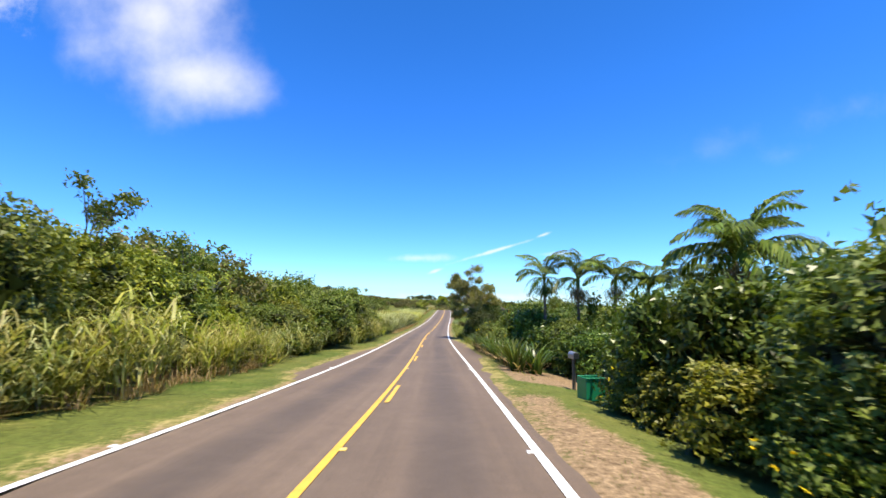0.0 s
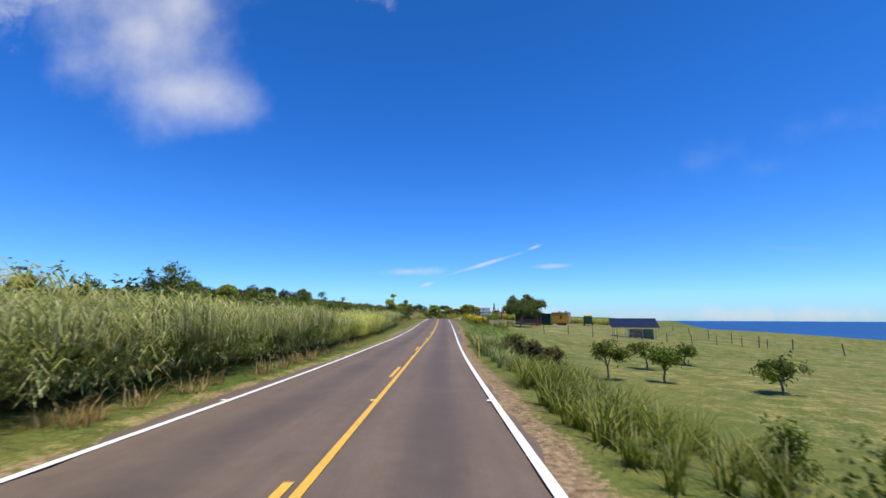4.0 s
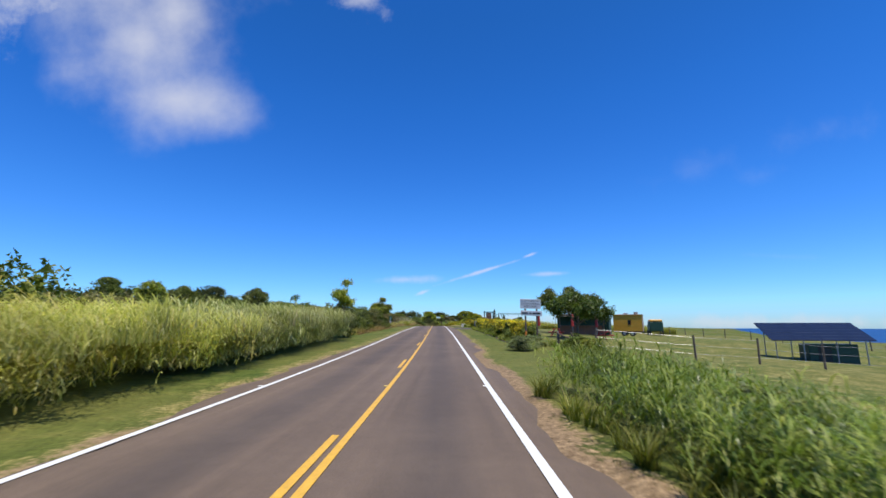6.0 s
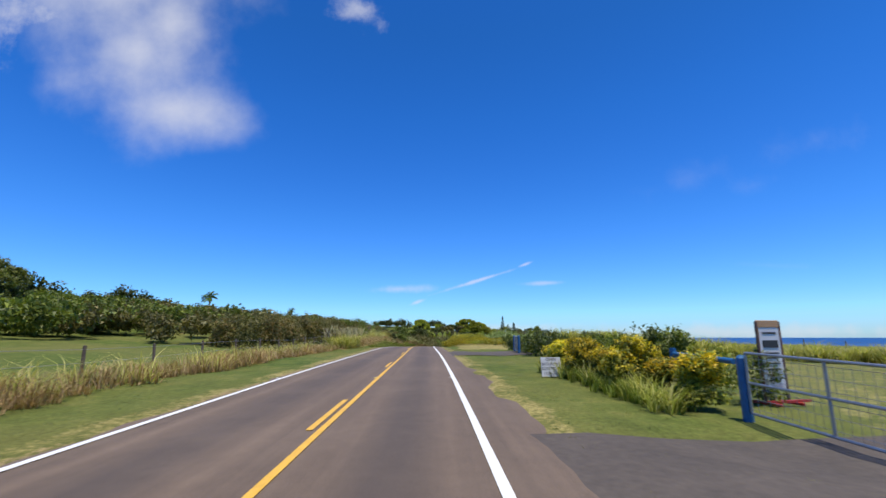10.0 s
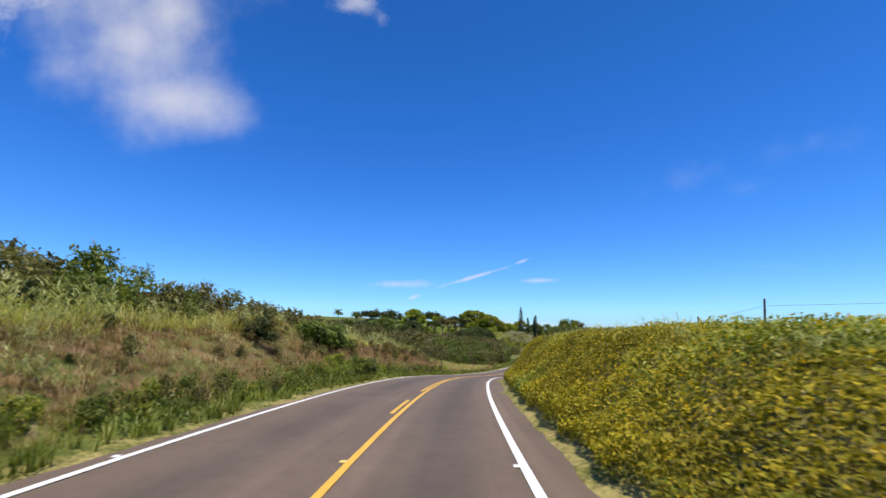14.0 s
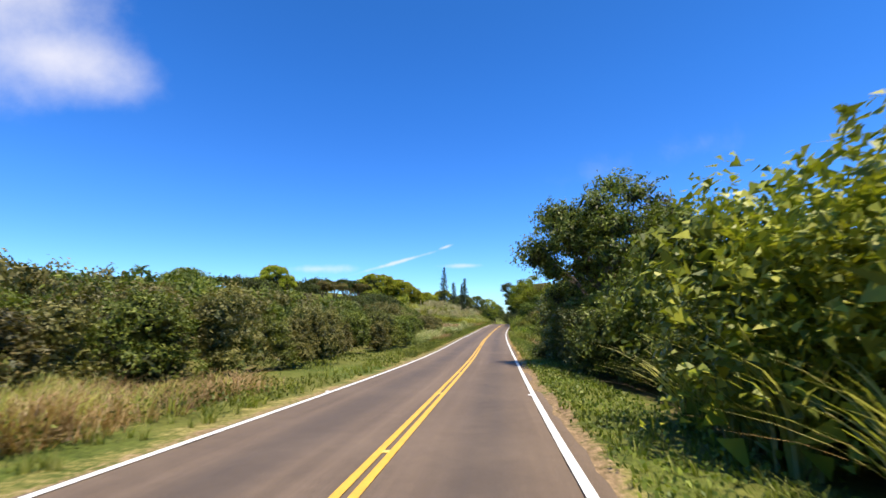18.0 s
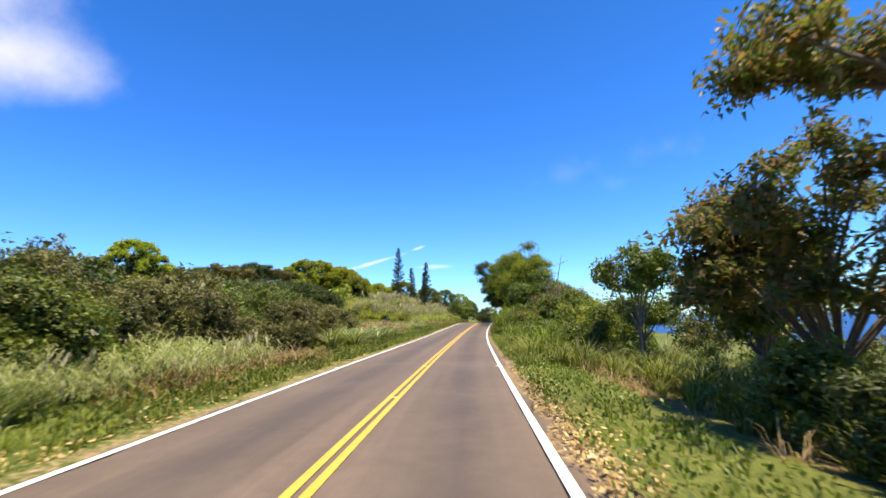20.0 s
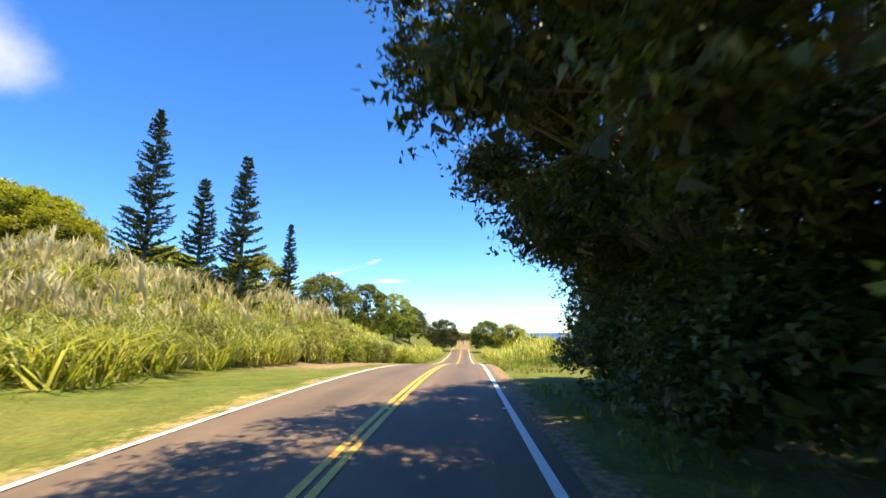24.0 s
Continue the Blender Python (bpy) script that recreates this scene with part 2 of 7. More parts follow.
M = {}
M["shrub"] = leaf_mat("shrub_leaf", [(0.070, 0.105, 0.014), (0.125, 0.175, 0.022), (0.24, 0.28, 0.045)])
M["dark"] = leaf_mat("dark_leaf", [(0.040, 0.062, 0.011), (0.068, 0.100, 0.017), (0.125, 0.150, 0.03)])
M["grey"] = leaf_mat("grey_green_leaf", [(0.088, 0.094, 0.024), (0.155, 0.152, 0.036), (0.27, 0.235, 0.07)])
M["lime"] = leaf_mat("lime_leaf", [(0.14, 0.175, 0.016), (0.24, 0.28, 0.026), (0.38, 0.38, 0.045)])
M["gloss"] = leaf_mat("glossy_leaf", [(0.045, 0.092, 0.012), (0.088, 0.155, 0.020), (0.19, 0.26, 0.045)], rough=0.36, thin=0.3)
M["olive"] = leaf_mat("olive_leaf", [(0.085, 0.10, 0.025), (0.16, 0.15, 0.035), (0.30, 0.19, 0.06)])
M["pale"] = leaf_mat("pale_grass", [(0.16, 0.20, 0.055), (0.34, 0.375, 0.14), (0.62, 0.61, 0.33)], thin=0.45)
M["variegated"] = leaf_mat("variegated_leaf", [(0.08, 0.13, 0.025), (0.20, 0.26, 0.06), (0.56, 0.56, 0.27)], rough=0.4, thin=0.35)
M["gum"] = leaf_mat("gum_leaf", [(0.12, 0.155, 0.05), (0.24, 0.235, 0.068), (0.42, 0.33, 0.10)], thin=0.5)
M["croton"] = leaf_mat("yellow_leaf", [(0.42, 0.40, 0.025), (0.76, 0.60, 0.02), (0.90, 0.70, 0.04)], thin=0.4)
M["pine"] = leaf_mat("pine_needle", [(0.028, 0.058, 0.022), (0.042, 0.08, 0.028), (0.07, 0.11, 0.04)], thin=0.15)
M["palm"] = leaf_mat("palm_leaf", [(0.065, 0.12, 0.015), (0.12, 0.19, 0.025), (0.21, 0.27, 0.05)], rough=0.35)
M["cane"] = leaf_mat("cane_grass", [(0.20, 0.23, 0.035), (0.37, 0.38, 0.085), (0.57, 0.52, 0.21)], thin=0.5)
M["gold"] = leaf_mat("golden_grass", [(0.36, 0.40, 0.085), (0.55, 0.56, 0.155), (0.72, 0.67, 0.27)], thin=0.5)
M["grass"] = leaf_mat("green_grass", [(0.10, 0.155, 0.016), (0.17, 0.235, 0.028), (0.34, 0.36, 0.085)], thin=0.35)
M["russet"] = leaf_mat("russet_grass", [(0.17, 0.10, 0.045), (0.28, 0.165, 0.075), (0.42, 0.29, 0.14)], thin=0.25)
M["dry"] = leaf_mat("dry_grass", [(0.24, 0.165, 0.06), (0.39, 0.275, 0.11), (0.52, 0.41, 0.19)], thin=0.3)
M["straw"] = leaf_mat("cut_straw", [(0.22, 0.12, 0.06), (0.46, 0.31, 0.19), (0.62, 0.47, 0.31)], thin=0.1)
M["silver"] = leaf_mat("silver_grass", [(0.13, 0.19, 0.05), (0.22, 0.29, 0.10), (0.40, 0.43, 0.20)], thin=0.3)
M["turf"] = leaf_mat("turf_blade", [(0.10, 0.145, 0.024), (0.16, 0.20, 0.036), (0.28, 0.26, 0.08)], thin=0.35)
M["plume"] = leaf_mat("grass_plume", [(0.42, 0.36, 0.19), (0.52, 0.45, 0.26), (0.62, 0.55, 0.36)], thin=0.4)
M["petal"] = leaf_mat("yellow_petal", [(0.75, 0.58, 0.01), (0.86, 0.70, 0.02), (0.9, 0.78, 0.05)], thin=0.3, spread=0.1)
M["litter"] = leaf_mat("fallen_leaf", [(0.30, 0.20, 0.06), (0.50, 0.38, 0.12), (0.62, 0.50, 0.22)], thin=0.1)
M["lush"] = leaf_mat("lush_grass", [(0.035, 0.08, 0.007), (0.085, 0.165, 0.012), (0.36, 0.43, 0.05)], thin=0.38)
M["creeper"] = leaf_mat("creeper_leaf", [(0.13, 0.125, 0.006), (0.25, 0.215, 0.010), (0.45, 0.345, 0.02)], rough=0.75, thin=0.35, spread=0.5)
# lime leaf made lighter: the hill crowns' sunlit look is put into the colour
M["sunny"] = leaf_mat("sunlit_crown_leaf", [(0.18, 0.235, 0.018), (0.32, 0.38, 0.03), (0.48, 0.50, 0.06)], rough=0.7, thin=0.5)
M["rust"] = leaf_mat("rusty_leaf", [(0.10, 0.17, 0.045), (0.19, 0.23, 0.065), (0.46, 0.29, 0.11)], thin=0.55)
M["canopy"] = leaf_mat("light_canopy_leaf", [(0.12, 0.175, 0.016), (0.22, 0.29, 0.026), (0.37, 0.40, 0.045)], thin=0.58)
M["strap"] = leaf_mat("strap_leaf", [(0.035, 0.075, 0.010), (0.065, 0.125, 0.016), (0.17, 0.22, 0.04)], rough=0.35)
M["bark"] = plain("bark", (0.16, 0.125, 0.09), 0.9, vary=0.5, scale=3, bump=0.6)
M["pale_bark"] = plain("pale_bark", (0.36, 0.30, 0.24), 0.85, vary=0.35, scale=3, bump=0.5)
# filler leaf painted dark: the crowns' inner shade is in its colour
M["inner"] = leaf_mat("shade_toned_inner_leaf", [(0.030, 0.042, 0.010), (0.050, 0.066, 0.014), (0.075, 0.090, 0.02)], thin=0.15)
M["dead"] = plain("dead_wood", (0.22, 0.17, 0.14), 0.9, vary=0.4, scale=4, bump=0.4)
M["white_line"] = plain("white_road_paint", (0.70, 0.70, 0.68), 0.6, vary=0.16, scale=4)
M["yellow_line"] = plain("yellow_road_paint", (0.66, 0.375, 0.04), 0.6, vary=0.22, scale=4)
M["wood"] = plain("weathered_wood", (0.14, 0.10, 0.075), 0.85, vary=0.5, scale=9, bump=0.5)
M["sign_white"] = plain("sign_white", (0.62, 0.62, 0.64), 0.5, vary=0.08)
M["ink"] = plain("black_lettering", (0.03, 0.03, 0.035), 0.6, vary=0.1)
M["blue_paint"] = plain("blue_paint", (0.022, 0.12, 0.27), 0.45, vary=0.3, scale=10, bump=0.15)
M["steel"] = plain("galvanised_steel", (0.36, 0.36, 0.37), 0.45, 0.7, vary=0.2)
M["red_paint"] = plain("red_paint", (0.42, 0.03, 0.025), 0.55, vary=0.2)
M["yellow_panel"] = plain("yellow_panel", (0.62, 0.30, 0.02), 0.5, vary=0.12, scale=2)
M["tan_panel"] = plain("tan_panel", (0.42, 0.25, 0.13), 0.6, vary=0.12, scale=2)
M["green_panel"] = plain("dark_green_panel", (0.015, 0.06, 0.035), 0.5, vary=0.2)
M["sign_green"] = plain("green_sign", (0.0, 0.16, 0.10), 0.4, vary=0.1)
M["bin_green"] = plain("green_plastic", (0.01, 0.23, 0.10), 0.35, vary=0.12)
M["dark"+"_metal"] = plain("dark_metal", (0.03, 0.035, 0.035), 0.5, 0.3, vary=0.2)
M["teal_post"] = plain("dark_teal_post", (0.012, 0.05, 0.055), 0.5, vary=0.2)
M["carved"] = plain("carved_board", (0.16, 0.08, 0.055), 0.7, vary=0.4, scale=7, bump=0.5)
M["tarp"] = plain("tan_tarpaulin", (0.22, 0.17, 0.10), 0.8, vary=0.15)
M["solar"] = plain("solar_glass", (0.012, 0.016, 0.035), 0.25, vary=0.2, scale=2)
M["rubber"] = plain("black_rubber", (0.02, 0.02, 0.02), 0.8, vary=0.2)
M["orange"] = plain("orange_tape", (0.75, 0.22, 0.02), 0.5, vary=0.1)
M["marker_white"] = plain("marker_white", (0.75, 0.74, 0.70), 0.4, vary=0.1)
M["marker_yellow"] = plain("marker_yellow", (0.75, 0.55, 0.12), 0.4, vary=0.1)
M["glass"] = plain("dark_glass", (0.02, 0.025, 0.03), 0.08, vary=0.1)
M["stone"] = plain("lava_stone", (0.10, 0.085, 0.075), 0.9, vary=0.5, scale=5, bump=0.6)


def asphalt():
    m, nt = material("asphalt")
    u = node(nt, "ShaderNodeUVMap").outputs[0]
    sep = node(nt, "ShaderNodeSeparateXYZ", ins={0: u})
    d = sep.outputs[0]
    stretched = node(nt, "ShaderNodeMapping", ins={"Vector": u, "Scale": (1.3, 0.035, 1)}).outputs[0]
    streak = noise_(nt, 1.6, 5, 0.6, stretched)
    patch = noise_(nt, 0.35, 5, 0.6, u)
    grain = noise_(nt, 38, 4, 0.75, u)
    blotch = noise_(nt, 3.2, 5, 0.65, u)
    col = ramp(nt, streak, [(0.3, (0.089, 0.062, 0.042)), (0.55, (0.121, 0.084, 0.057)), (0.75, (0.158, 0.110, 0.074))])
    # oil strips along each lane's middle, polished wheel tracks beside them
    for mid in (-1.62, 1.3):
        off = math_(nt, "ABSOLUTE", math_(nt, "SUBTRACT", d, mid))
        oil = node(nt, "ShaderNodeMapRange", interpolation_type="SMOOTHSTEP", ins={0: off, 1: 0.1, 2: 0.75, 3: 1.0, 4: 0.0}).outputs[0]
        oil = math_(nt, "MULTIPLY", oil, math_(nt, "MULTIPLY", streak, 1.3))
        col = mixc(nt, oil, col, (0.058, 0.043, 0.034, 1))
    col = mixc(nt, math_(nt, "MULTIPLY", math_(nt, "SUBTRACT", patch, 0.45, True), 1.2), col, (0.175, 0.126, 0.088, 1))
    col = mixc(nt, 0.45, col, ramp(nt, grain, [(0.3, (0.3, 0.3, 0.3)), (0.7, (0.9, 0.9, 0.9))]), "OVERLAY")
    col = mixc(nt, 0.32, col, ramp(nt, blotch, [(0.3, (0.34, 0.34, 0.34)), (0.7, (0.64, 0.64, 0.64))]), "OVERLAY")
    b = node(nt, "ShaderNodeBump", ins={"Strength": 0.45, "Distance": 0.012, "Height": grain})
    p = node(nt, "ShaderNodeBsdfPrincipled", ins={"Base Color": col, "Roughness": 0.82, "Normal": b.outputs[0]})
    finish(nt, p.outputs[0])
    return m


def ground_mat():
    """Turf, bare dirt and straw by the cover attribute, broken up by noise."""
    m, nt = material("ground")
    at = node(nt, "ShaderNodeVertexColor", layer_name="cover")
    sep = node(nt, "ShaderNodeSeparateColor", ins={0: at.outputs[0]})
    n1, n2, n3 = noise_(nt, 1.1, 6, 0.65), noise_(nt, 9, 4, 0.65), noise_(nt, 0.12, 4, 0.6)
    turf = ramp(nt, n1, [(0.28, (0.040, 0.068, 0.011)), (0.5, (0.076, 0.106, 0.019)), (0.74, (0.155, 0.155, 0.042))])
    dry = node(nt, "ShaderNodeMapRange", ins={0: n3, 1: 0.36, 2: 0.64, 3: 0.0, 4: 0.62}).outputs[0]
    turf = mixc(nt, dry, turf, (0.15, 0.138, 0.038, 1))
    dirt = ramp(nt, n2, [(0.3, (0.15, 0.098, 0.055)), (0.7, (0.29, 0.205, 0.118))])
    straw = ramp(nt, n1, [(0.3, (0.17, 0.145, 0.045)), (0.7, (0.29, 0.245, 0.09))])
    soil = ramp(nt, n1, [(0.3, (0.10, 0.05, 0.03)), (0.7, (0.19, 0.11, 0.065))])

    def over(base, layer, weight):
        w = math_(nt, "ADD", weight, math_(nt, "MULTIPLY", math_(nt, "SUBTRACT", math_(nt, "ADD", math_(nt, "MULTIPLY", n1, 0.5), math_(nt, "MULTIPLY", n2, 0.5)), 0.5), 1.6))
        w = node(nt, "ShaderNodeMapRange", interpolation_type="SMOOTHSTEP", ins={0: w, 1: 0.35, 2: 0.65, 3: 0.0, 4: 1.0}).outputs[0]
        w = math_(nt, "MULTIPLY", w, math_(nt, "GREATER_THAN", weight, 0.02))
        return mixc(nt, w, base, layer)

    c = over(turf, straw, sep.outputs[1])
    c = over(c, soil, sep.outputs[2])
    c = over(c, dirt, sep.outputs[0])
    c = mixc(nt, 0.45, c, ramp(nt, n2, [(0.28, (0.15, 0.15, 0.15)), (0.72, (0.9, 0.9, 0.9))]), "OVERLAY")
    n4 = noise_(nt, 32, 3, 0.7)
    c = mixc(nt, 0.4, c, ramp(nt, n4, [(0.3, (0.2, 0.2, 0.2)), (0.7, (0.85, 0.85, 0.85))]), "OVERLAY")
    b = node(nt, "ShaderNodeBump", ins={"Strength": 0.6, "Distance": 0.05, "Height": n2})
    p = node(nt, "ShaderNodeBsdfPrincipled", ins={"Base Color": c, "Roughness": 0.95, "Specular IOR Level": 0.15, "Normal": b.outputs[0]})
    finish(nt, p.outputs[0])
    return m


def water_mat():
    m, nt = material("sea_water")
    n = noise_(nt, 0.05, 6, 0.6)
    n2 = noise_(nt, 0.006, 3, 0.5)
    c = ramp(nt, n2, [(0.3, (0.006, 0.045, 0.16)), (0.7, (0.012, 0.07, 0.22))])
    b = node(nt, "ShaderNodeBump", ins={"Strength": 0.5, "Distance": 1.0, "Height": n})
    p = node(nt, "ShaderNodeBsdfPrincipled", ins={"Base Color": c, "Roughness": 0.45, "Specular IOR Level": 0.25, "Normal": b.outputs[0]})
    finish(nt, p.outputs[0])
    return m


M["drive"] = plain("dark_drive_asphalt", (0.075, 0.059, 0.046), 0.85, vary=0.35, scale=1.2, bump=0.4)
M["asphalt"], M["ground"], M["water"] = asphalt(), ground_mat(), water_mat()


# ---- mesh helpers ----
def mesh_np(name, V, Q, mat, smooth=False):
    """A mesh of quads from arrays."""
    me = bpy.data.meshes.new(name)
    V, Q = np.ascontiguousarray(V, np.float32), np.ascontiguousarray(Q, np.int32)
    n = Q.shape[1]
    me.vertices.add(len(V))
    me.vertices.foreach_set("co", V.ravel())
    me.loops.add(len(Q) * n)
    me.loops.foreach_set("vertex_index", Q.ravel())
    me.polygons.add(len(Q))
    me.polygons.foreach_set("loop_start", np.arange(0, len(Q) * n, n, dtype=np.int32))
    if smooth:
        me.polygons.foreach_set("use_smooth", np.ones(len(Q), bool))
    me.materials.append(mat)
    me.update(calc_edges=True)
    return me


def join(*parts):
    Vs, Qs, k = [], [], 0
    for V, Q in parts:
        Vs.append(V)
        Qs.append(Q + k)
        k += len(V)
    return np.concatenate(Vs), np.concatenate(Qs)


def part(name, data, mat, parent, label=""):
    """One mesh under a thing: data is a bmesh or (verts, quads)."""
    if isinstance(data, tuple):
        me = mesh_np(name, data[0], data[1], mat)
    else:
        me = bpy.data.meshes.new(name)
        data.to_mesh(me)
        data.free()
        me.materials.append(mat)
    ob = new(name, me)
    ob.parent = parent
    if label:
        tagged(ob, label)
    return ob


def box(bm, size, at=(0, 0, 0), turn=(0, 0, 0), bevel=0.0):
    """A bevelled block centred at a point."""
    m = pose(*at, *turn) @ Matrix.Diagonal((*size, 1))
    r = bmesh.ops.create_cube(bm, size=1.0, matrix=m)
    if bevel:
        edges = list({e for v in r["verts"] for e in v.link_edges})
        bmesh.ops.bevel(bm, geom=edges, offset=bevel, segments=1, affect="EDGES")
    return bm


def rod(bm, a, b, r, r2=None, sides=8):
    a, b = Vector(a), Vector(b)
    m = Matrix.Translation((a + b) / 2) @ (b - a).to_track_quat("Z", "Y").to_matrix().to_4x4()
    bmesh.ops.create_cone(bm, cap_ends=True, segments=sides, radius1=r, radius2=r if r2 is None else r2, depth=(b - a).length, matrix=m)
    return bm


def B():
    return bmesh.new()


def thing(name, m, label, category, group="", kind=""):
    ob = new(name)
    ob.matrix_basis = m
    ob.empty_display_size = 0.2
    return tagged(ob, label, category, group, kind)


def strip(s0, s1, d_of, w, up, step=2.0):
    """A ribbon along the road from s0 to s1 about the offset d_of(s)."""
    s = np.arange(s0, s1 + step * 0.5, step)
    s[-1] = s1
    d = d_of(s)
    V = []
    for side in (-w / 2, w / 2):
        x, y = place(s, d + side)
        V.append(np.stack([x, y, level(s) + up], 1))
    n = len(s)
    V = np.stack(V, 1).reshape(-1, 3)
    i = np.arange(n - 1) * 2
    return V, np.stack([i, i + 1, i + 3, i + 2], 1)


# ---- ground, road, sea ----


def line_l(s):
    return tab(s, (0, -3.12), (268, -3.12), (287, -3.26), (304, -3.26), (340, -3.1), (362, -3.05), (381, -3.14), (400, -3.2))


def line_r(s):
    return tab(s, (0, 2.51), (160, 2.52), (233, 2.47), (300, 2.43), (362, 2.48))


def yellow_r(s):
    return tab(s, (62, -0.03), (70, 0.03), (240, 0.03), (249, 0.07), (284, 0.2), (302, 0.11), (330, 0.04), (360, 0.0), (380, 0.04), (400, 0.07))


def edge_left(s):
    w = tab(s, (0, .35), (14, .4), (17, 1.3), (30, 1.2), (34, .5), (46, .5), (75, .5), (80, .9), (92, .5), (112, .5), (116, 1.1), (128, 1.0), (134, .6), (215, .6), (222, 1.2), (232, .7), (330, .45), (600, .45))
    return line_l(s) - w - 0.16 * wobble(s, s * 0.1, 1.9) - 0.06 * np.sin(s * 5.1)


def edge_right(s):
    w = tab(s, (0, .5), (12, .6), (22, .75), (25, 1.3), (28, 1.45), (32, 1.3), (42, 1.35), (49, .6), (70, .25), (95, .2), (104, .3), (109, .75), (118, .85), (126, .7), (130, 1.05), (134, 1.3), (165, 1.4), (180, 1.25), (215, 1.2), (232, 1.25), (240, .95), (267, .85), (286, .6), (304, .3), (436, .3), (441, .5), (600, .5))
    return line_r(s) + w + 0.14 * wobble(s, s * 0.13 + 9, 2.1) + 0.05 * np.sin(s * 4.7)


def build_ground():
    s = np.r_[-2500, -1200, -500, -200, -100, np.arange(-60, -20, 4), np.arange(-20, 500, 1.5), np.arange(500, 640, 5), 680, 760, 900, 1200, 2000, 3500]
    d = np.r_[-2600, -1200, -600, -300, -180, -120, np.arange(-90, -40, 5), np.arange(-40, -14, 1.6), np.arange(-14, 14, 0.5), np.arange(14, 40, 1.6), np.arange(40, 90, 5), 100, 120, 160]
    S, D = np.meshgrid(s, d, indexing="ij")
    X, Y = place(S, D)
    Z = level(S) + rise(S, D)
    drives = ((S > 175.2) & (S < 181.2) | (S > 206) & (S < 210)) & (D > 0) & (D < 11)
    under = (D > edge_left(S) + 0.25) & (D < edge_right(S) - 0.25) | drives
    Z = Z - np.where(under, 0.10, 0.02)
    V = np.stack([X, Y, Z], -1).reshape(-1, 3)
    n, m = S.shape
    i = (np.arange(n - 1)[:, None] * m + np.arange(m - 1)[None, :]).ravel()
    Q = np.stack([i, i + m, i + m + 1, i + 1], 1)
    me = mesh_np("ground", V, Q, M["ground"], True)
    beyond_l, beyond_r = edge_left(S) - D, D - edge_right(S)
    rim = np.maximum(beyond_l, beyond_r)
    dirt = np.where(D > 0, tab(S, (0, .8), (16, .4), (48, .4), (70, .85), (130, .85), (138, .35), (228, .35), (300, .4), (325, .85)), 0.5) * (1 - ease(rim, 0.0, 0.12 + np.where(D > 0, 0.8, 0.45) * tab(S, (0, .25), (16, .05), (48, .05), (70, .3), (78, 1.0), (108, 1.0), (114, .4), (118, .8), (130, .3), (138, .04), (215, .05), (230, .15), (320, .3), (340, .8), (370, .8), (380, .3), (400, .3), (405, .6), (452, .8))))
    dirt = np.maximum(dirt, 0.78 * ease(rim, 0.0, 0.1) * (1 - ease(rim, 0.7, 1.3)) * (D > 0) * (1 - ease(S, 11, 14)))
    drive = ease(D, 3.2, 4.2) * (1 - ease(D, 9, 10)) * ease(S, 14, 16) * (1 - ease(S, 20, 22))
    dirt = np.maximum(dirt, 0.9 * drive)
    pull = ease(-D, 4, 6) * (1 - ease(-D, 11, 14)) * ease(S, 452, 462) * (1 - ease(S, 476, 490))
    dirt = np.maximum(dirt, 0.75 * pull)
    straw = 0.75 * ease(D, 4.2, 5.5) * (1 - ease(D, 14, 18)) * ease(S, 214, 219) * (1 - ease(S, 229, 233))
    straw = np.maximum(straw, 0.54 * (1 - ease(rim, 0.2, 0.75)))
    straw = np.maximum(straw, 0.42 * ease(D, 8, 10) * ease(S, 60, 80) * (1 - ease(S, 215, 225)))
    straw = np.maximum(straw, 0.12 * ease(-D, 6, 8) * ease(S, 172, 180) * (1 - ease(S, 228, 236)))
    straw = np.maximum(straw, 0.5 * ease(-D, 4, 6) * ease(S, 405, 415) * (1 - ease(S, 425, 440)))
    straw = np.maximum(straw, 0.62 * ease(D, 3.2, 4.2) * (1 - ease(D, 9, 11)) * ease(S, 234, 240) * (1 - ease(S, 304, 310)))
    straw = np.maximum(straw, 0.36 * ease(-D, 4.2, 5.5) * (1 - ease(-D, 9, 12)) * ease(S, 236, 248) * (1 - ease(S, 310, 330)))
    soil = 0.48 * ease(-D, 4.6, 5.6) * (1 - ease(-D, 9, 13)) * ease(S, 236, 248) * (1 - ease(S, 296, 310))
    soil = np.maximum(soil, 0.6 * ease(-D, 6, 8) * (1 - ease(-D, 14, 18)) * ease(S, -50, 0) * (1 - ease(S, 100, 110)))
    soil = np.maximum(soil, 0.7 * ease(D, 6, 8) * (1 - ease(D, 16, 20)) * ease(S, -50, 0) * (1 - ease(S, 50, 60)))
    soil = np.maximum(soil, 0.4 * ease(-D, 6, 9) * (1 - ease(-D, 16, 20)) * ease(S, 310, 320) * (1 - ease(S, 395, 400)))
    soil = np.maximum(soil, 0.45 * ease(D, 4, 6) * (1 - ease(D, 12, 16)) * ease(S, 310, 330) * (1 - ease(S, 448, 455)))
    ca = me.color_attributes.new("cover", "FLOAT_COLOR", "POINT")
    ca.data.foreach_set("color", np.stack([dirt, straw, soil, np.ones_like(dirt)], -1).astype(np.float32).ravel())
    return tagged(new("ground", me), "grassy roadside land with dirt edges and straw patches", "ground", kind="structure")


